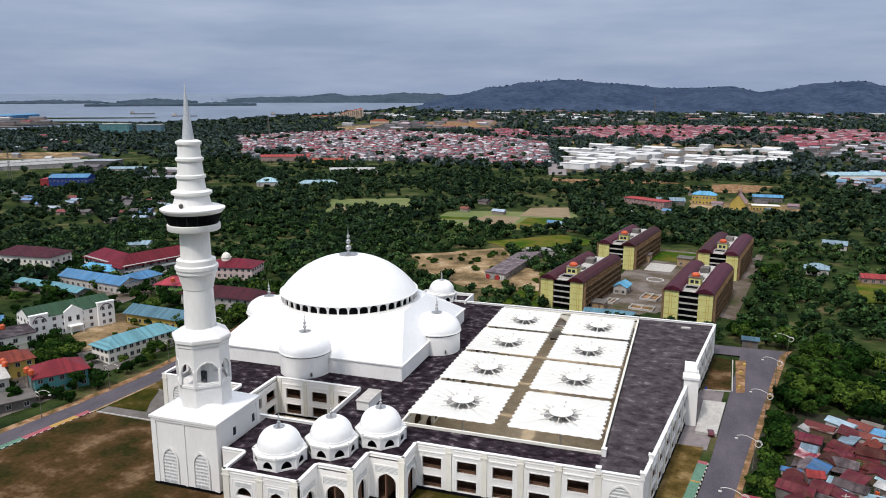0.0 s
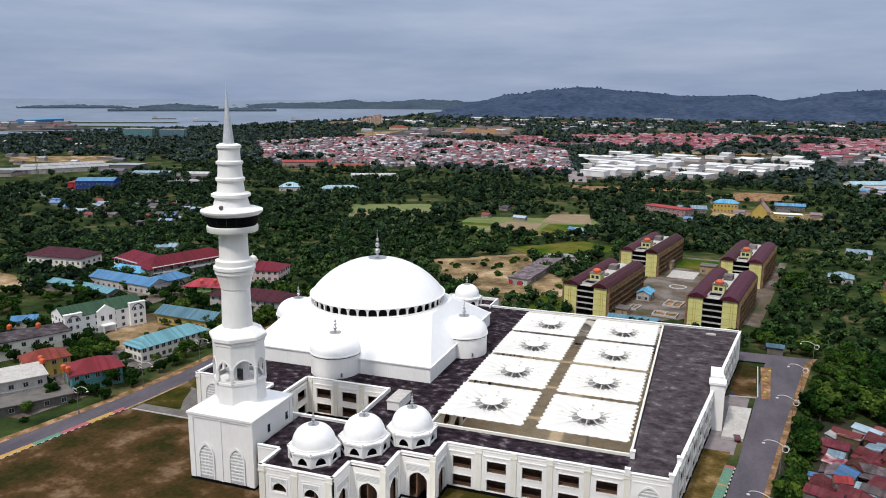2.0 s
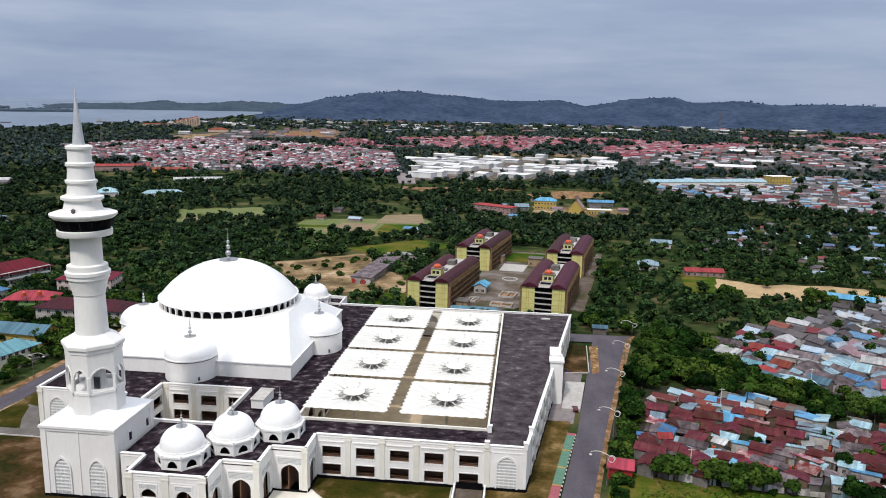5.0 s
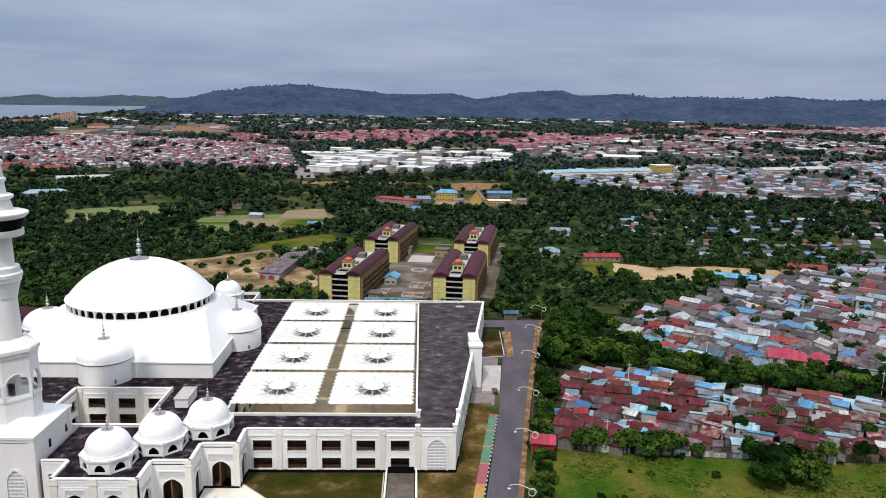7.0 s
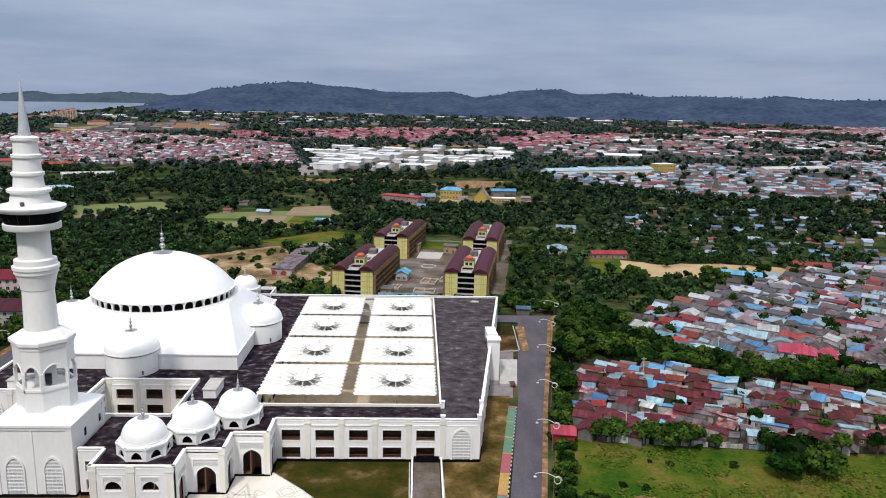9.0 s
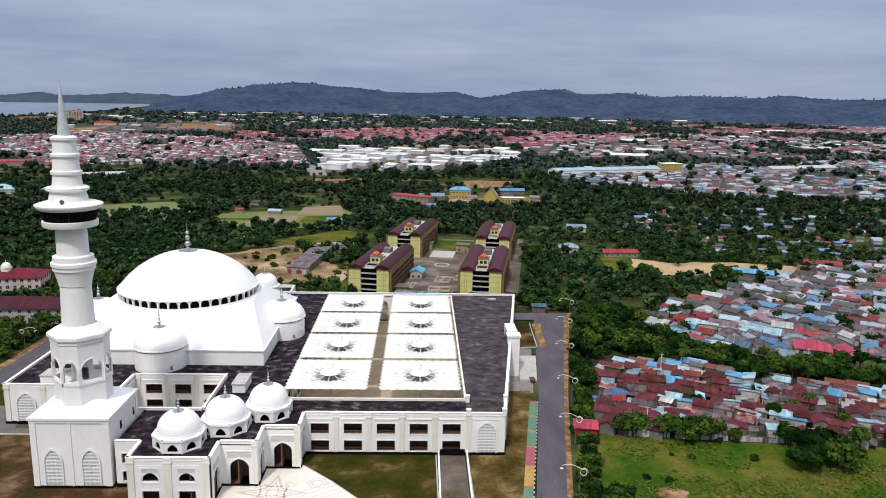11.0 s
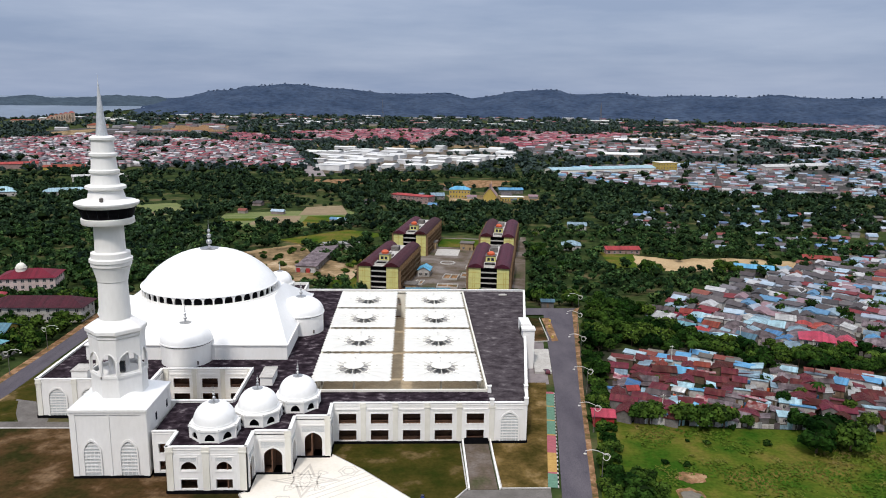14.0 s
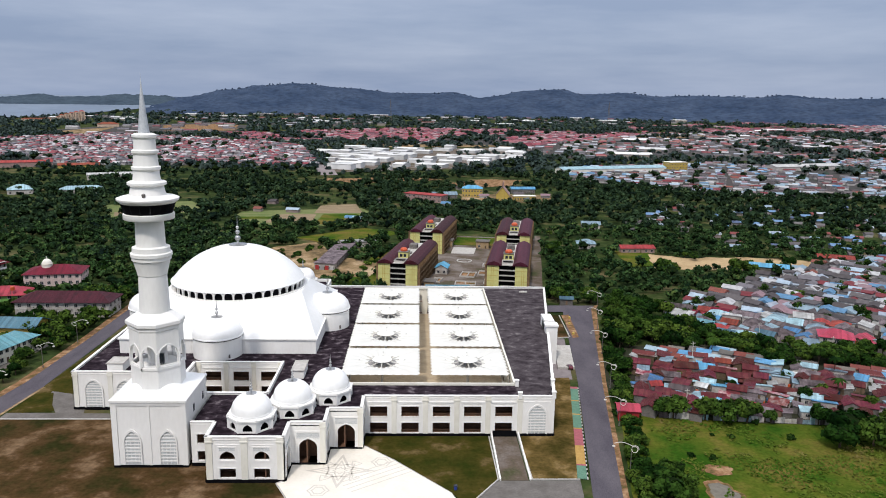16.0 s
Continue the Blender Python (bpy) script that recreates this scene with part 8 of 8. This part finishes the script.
for k in range(26):
    x, y = rng.uniform(8, 24), rng.uniform(108, 146)
    if x > np.interp(y, [96, 132.5, 210.9], [6.5, 11.5, 24]):
        plant(rng.choice(BUSHES), x, y, rng.uniform(0.9, 1.7), rng.uniform(0, 360))
for k in range(70):
    y = rng.uniform(108, 318)
    x = np.interp(y, [96, 132.5, 210.9, 309], [5.4, 10.6, 24, 43]) + rng.uniform(0, 4.5)
    if not inside(K1, x, y) and free(x, y, []):
        plant(rng.choice(BUSHES), x, y, rng.uniform(0.8, 1.5), rng.uniform(0, 360))
for k in range(60):
    y = rng.uniform(184, 246)
    x = np.interp(y, [96, 132.5, 210.9, 309], [6.5, 12, 24.5, 44]) + rng.uniform(0, 6)
    if free(x, y, []) and x < 33:
        plant(rng.choice(BUSHES), x, y, rng.uniform(0.7, 1.3), rng.uniform(0, 360))
for k in range(22):
    x, y = rng.uniform(60, 150), rng.uniform(172, 260)
    if inside(BETWEEN, x, y) or rng.random() < 0.4:
        plant(rng.choice(PALMS), x, y, rng.uniform(0.7, 1.1), rng.uniform(0, 360))


# ---- woods too many to count ----
def woods(name, label, spots, per, leaf, seed, mat_=None):
    """Joined crowns: (x, y, R, height) each."""
    rng_ = np.random.default_rng(seed)
    clumps = []
    for x, y, R, h in spots:
        g = gz(x, y)
        clumps.append((x, y, g + h * 0.55, R * 0.75))
        for k in range(3):
            a = rng_.uniform(0, math.tau)
            clumps.append((x + R * 0.55 * math.cos(a), y + R * 0.55 * math.sin(a), g + h * rng_.uniform(0.45, 0.85), R * rng_.uniform(0.4, 0.6)))
    v, f = leaf_cloud(rng_, clumps, per, leaf, 0.85)
    root = thing(name, label, "woods", kind="stuff")
    ob = new("leaves", quick_mesh("leaves", v, f, mat_ or LEAF_FAR))
    ob.parent = root
    # inner masses in the near-black shade colour, a five-sided double cone each
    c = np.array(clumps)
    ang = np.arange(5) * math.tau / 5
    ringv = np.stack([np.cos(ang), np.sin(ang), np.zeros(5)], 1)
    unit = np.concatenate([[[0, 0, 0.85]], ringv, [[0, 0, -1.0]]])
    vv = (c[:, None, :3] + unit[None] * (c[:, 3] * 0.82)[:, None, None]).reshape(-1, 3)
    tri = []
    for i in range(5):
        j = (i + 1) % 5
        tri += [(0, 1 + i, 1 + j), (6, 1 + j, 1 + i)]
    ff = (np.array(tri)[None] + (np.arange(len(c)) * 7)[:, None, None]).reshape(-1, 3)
    ob = new("inner_leaves", quick_mesh("inner_leaves", vv, ff, LEAF_SHADE))
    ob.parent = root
    return root


def scatter(bounds, pitch, keep, size, polys=CLEAR, tall=1.35, clear_noise=0.0):
    x0, x1, y0, y1 = bounds
    out = []
    y = y0
    while y < y1:
        x = x0
        while x < x1:
            px_, py_ = x + rng.uniform(-0.5, 0.5) * pitch, y + rng.uniform(-0.5, 0.5) * pitch
            nz = noise.noise(Vector((px_ * 0.011, py_ * 0.011, 3.3))) + 0.45 * noise.noise(Vector((px_ * 0.035, py_ * 0.035, 6.1)))
            if (inside(SCAT, px_, py_) or inside(LEFT_H, px_, py_) or inside(LEFT_F, px_, py_)) and rng.random() < 0.22:
                x += pitch
                continue
            if inside(SCAT, px_, py_) or inside(LEFT_H, px_, py_):
                nz = 1.0
            if nz <= clear_noise:
                small = rng.random() < 0.5
            else:
                small = False
            if rng.random() < keep and (nz > clear_noise or small) and -1.22 * (py_ + 40) - 90 < px_ < 0.72 * (py_ + 60) + 60 and free(px_, py_, polys):
                R = rng.uniform(*size) * (0.4 if small else 1.0)
                out.append((px_, py_, R, R * tall * rng.uniform(0.8, 1.3)))
            x += pitch
        y += pitch
    return out


woods("near_woods", "dense dark green trees behind the mosque", scatter((-420, 300, 318, 560), 8.6, 0.85, (2.4, 5.0), clear_noise=-0.5), 19, 0.82, 31, LEAF_NEAR)
woods("middle_woods", "dark green woods between the fields", scatter((-760, 620, 560, 1000), 11, 0.85, (2.8, 6.4), clear_noise=-0.1), 13, 1.45, 32)
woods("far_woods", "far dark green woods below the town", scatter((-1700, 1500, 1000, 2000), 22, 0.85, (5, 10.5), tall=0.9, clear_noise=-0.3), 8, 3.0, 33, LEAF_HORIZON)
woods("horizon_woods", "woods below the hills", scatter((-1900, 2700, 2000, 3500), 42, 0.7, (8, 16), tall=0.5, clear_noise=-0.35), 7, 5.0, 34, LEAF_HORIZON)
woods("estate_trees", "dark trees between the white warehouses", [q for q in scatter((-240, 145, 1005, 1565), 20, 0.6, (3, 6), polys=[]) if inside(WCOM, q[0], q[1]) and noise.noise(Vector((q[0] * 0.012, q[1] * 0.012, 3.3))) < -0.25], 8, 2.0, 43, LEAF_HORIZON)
TOWNS = (TOWN_R, TOWN_RF, RED_B, PINK_L, LEFT_F, FAR_R)
woods("town_trees", "trees between the houses of the town", [s for s in scatter((-1000, 1300, 760, 2400), 40, 0.5, (4, 8), polys=[]) if any(inside(p, s[0], s[1]) for p in TOWNS)], 9, 2.2, 35)
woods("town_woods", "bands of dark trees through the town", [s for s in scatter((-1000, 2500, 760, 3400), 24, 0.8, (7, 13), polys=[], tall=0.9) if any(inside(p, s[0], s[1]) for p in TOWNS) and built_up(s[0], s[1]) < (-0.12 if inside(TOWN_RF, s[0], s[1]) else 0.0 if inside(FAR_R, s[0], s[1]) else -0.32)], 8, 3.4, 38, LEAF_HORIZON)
woods("settlement_trees", "small trees between the houses", [(99.7, 388, 5.2, 9.5), (145.7, 393, 5.4, 8.0), (139, 445, 4.0, 6.5)] + [(x, y, R, h) for x, y, R, h in scatter((70, 330, 190, 450), 12, 0.6, (2.2, 4.6), polys=[], clear_noise=-0.5) if inside(K2, x, y) or inside(K1, x, y) and R < 2.9], 22, 0.6, 36, LEAF)
LEFTWOOD = scatter((-760, -176, 150, 560), 9.5, 0.85, (2.4, 5.6), clear_noise=-0.06)
woods("west_woods", "dense dark green trees west of the mosque", [s for s in LEFTWOOD if s[0] < -330 or (s[1] > 400 and s[0] < -178)], 11, 1.3, 37)
WEST_TREES = [q for q in scatter((-345, -192, 185, 400), 7.2, 0.6, (2.0, 4.2)) if q[1] < 345 or q[0] > -262]
woods("west_garden_trees", "dark green trees between the schools", WEST_TREES, 34, 0.6, 39, LEAF)
woods("roadside_trees", "dark trees between the western road and the schools", scatter((-216, -189, 236, 332), 5.2, 0.8, (2.2, 4.2)), 34, 0.6, 42, LEAF)
# single trees that stand out along the crest of the ridge
rc = np.random.default_rng(41)
crest = [CREST_SPOTS[i] for i in rc.choice(len(CREST_SPOTS), 420, replace=False) if CREST_SPOTS[i][2] > 95]
cl = [(x, y, z + h, r) for (x, y, z), h, r in zip(crest, rc.uniform(-1.5, 4.5, len(crest)), rc.uniform(3.0, 6.5, len(crest)))]
v, f = leaf_cloud(rc, cl, 16, 3.0, 0.8)
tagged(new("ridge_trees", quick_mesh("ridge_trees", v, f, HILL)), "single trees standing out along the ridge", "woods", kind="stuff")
# rank grass and weeds over the meadow: blades lying mostly level
rg = np.random.default_rng(40)
n = 26000
px_, py_ = rg.uniform(8, 150, n), rg.uniform(110, 183, n)
RANK = [(10, 100), (10, 134), (22, 182), (62, 176), (121, 172), (150, 171), (150, 100)]
keep = [inside(RANK, a, b) and noise.noise(Vector((a * 0.07, b * 0.07, 2.7))) + 0.5 * noise.noise(Vector((a * 0.3, b * 0.3, 1.1))) > -0.05 for a, b in zip(px_, py_)]
pos = np.stack([px_[keep], py_[keep], rg.uniform(0.1, 0.55, sum(keep))], 1)
n = len(pos)
nrm = np.array([0, 0, 1.0]) + rg.normal(size=(n, 3)) * 0.4
nrm /= np.linalg.norm(nrm, axis=1)[:, None]
t_ = np.cross(nrm, rg.normal(size=(n, 3)))
t_ /= np.linalg.norm(t_, axis=1)[:, None]
b_ = np.cross(nrm, t_)
w = rg.uniform(0.25, 0.6, n)[:, None]
v = np.stack([pos - t_ * w, pos - b_ * w * 0.6, pos + t_ * w, pos + b_ * w * 0.6], axis=1).reshape(-1, 3)
tagged(new("weeds", quick_mesh("weeds", v, np.arange(4 * n).reshape(-1, 4), WEED)), "rank green weeds over the meadow", "grass", kind="stuff")


# ---- small things ----
def sheet_fence(a, b, seed):
    """A patched fence of pale metal sheets on posts at the settlement's edge."""
    r = random.Random(seed)
    m, length = wall_frame(a, b)
    f = thing("sheet_fence", "patched fence of pale metal sheets", "fence", m)
    u = 0.0
    while u < length - 1:
        w = r.uniform(1.2, 2.2)
        h = r.uniform(1.5, 2.4)
        bm = bmesh.new()
        n = 8
        lo, hi = [], []
        for i in range(n + 1):
            x = u + w * i / n
            y = 0.05 * (i % 2) + r.uniform(-0.02, 0.02)
            lo.append(bm.verts.new((x, y, 0)))
            hi.append(bm.verts.new((x, y, h)))
        for i in range(n):
            bm.faces.new((lo[i], lo[i + 1], hi[i + 1], hi[i]))
        part("panel", bm, r.choice((R_WHITE, R_WHITE, R_PALE, R_GREY, W_WHITE)), f)
        bm = bmesh.new()
        box(bm, u - 0.06, u + 0.06, 0.06, 0.18, -0.3, h)
        part("post", bm, WOOD, f)
        u += w + 0.03
    return f


for a, b, seed in (((31, 181.2), (46, 179.2), 1), ((48, 179), (63, 177.6), 2), ((66, 177.4), (84, 175.6), 3), ((88, 175.4), (108, 174.4), 4)):
    sheet_fence(a, b, seed)


def utility_pole(x, y, h, label="tall white utility pole at the settlement's edge"):
    q = thing("utility_pole", label, "pole", pose(x, y, gz(x, y)))
    bm = bmesh.new()
    rod(bm, (0, 0, -0.4), (0, 0, h), 0.17, 0.11, 8)
    part("pole", bm, LAMPW, q)
    bm = bmesh.new()
    box(bm, -0.9, 0.9, -0.06, 0.06, h - 0.7, h - 0.55)
    part("crossarm", bm, LAMPW, q)


for x, y, h in ((39.6, 181, 10), (120, 240, 9), (150, 225, 9), (100, 262, 9), (60, 232, 9)):
    utility_pole(x, y, h)


def lattice_mast(x, y, h, label):
    """A slender lattice mast."""
    q = thing("radio_mast", label, "mast", pose(x, y, gz(x, y)))
    bm = bmesh.new()
    w = h * 0.045
    c = [(-w, -w), (w, -w), (w, w), (-w, w)]
    n = 12
    for k in range(n):
        s0, s1 = 1 - 0.85 * k / n, 1 - 0.85 * (k + 1) / n
        for i in range(4):
            j = (i + 1) % 4
            p0, p1 = Vector((c[i][0] * s0, c[i][1] * s0, h * k / n)), Vector((c[i][0] * s1, c[i][1] * s1, h * (k + 1) / n))
            p2 = Vector((c[j][0] * s1, c[j][1] * s1, h * (k + 1) / n))
            rod(bm, p0, p1, h * 0.004, h * 0.004, 4)
            rod(bm, p0, p2, h * 0.0025, h * 0.0025, 4)
    part("lattice", bm, CONCRETE, q, "grey lattice mast")


lattice_mast(-690, 1130, 62, "tall grey lattice radio mast in the town")
lattice_mast(-160, 3000, 90, "far grey lattice mast below the hills")
lattice_mast(700, 2950, 90, "far grey lattice mast below the hills")
lattice_mast(-780, 690, 40, "grey lattice mast by the factories")

# rubble, crates and small tanks between the shacks
r5 = random.Random(55)
for k in range(34):
    x, y = r5.uniform(26, 140), r5.uniform(165, 232)
    if not inside(K1, x, y):
        continue
    t = thing("water_drum", "blue plastic water drum beside a shack", "drum", pose(x, y, gz(x, y)))
    bm = bmesh.new()
    lathe(bm, [(0.0, 0), (0.55, 0.02), (0.6, 0.5), (0.55, 1.25), (0.3, 1.35), (0, 1.36)], 10)
    part("drum", bm, R_BLUE if k % 2 else ORANGE, t)
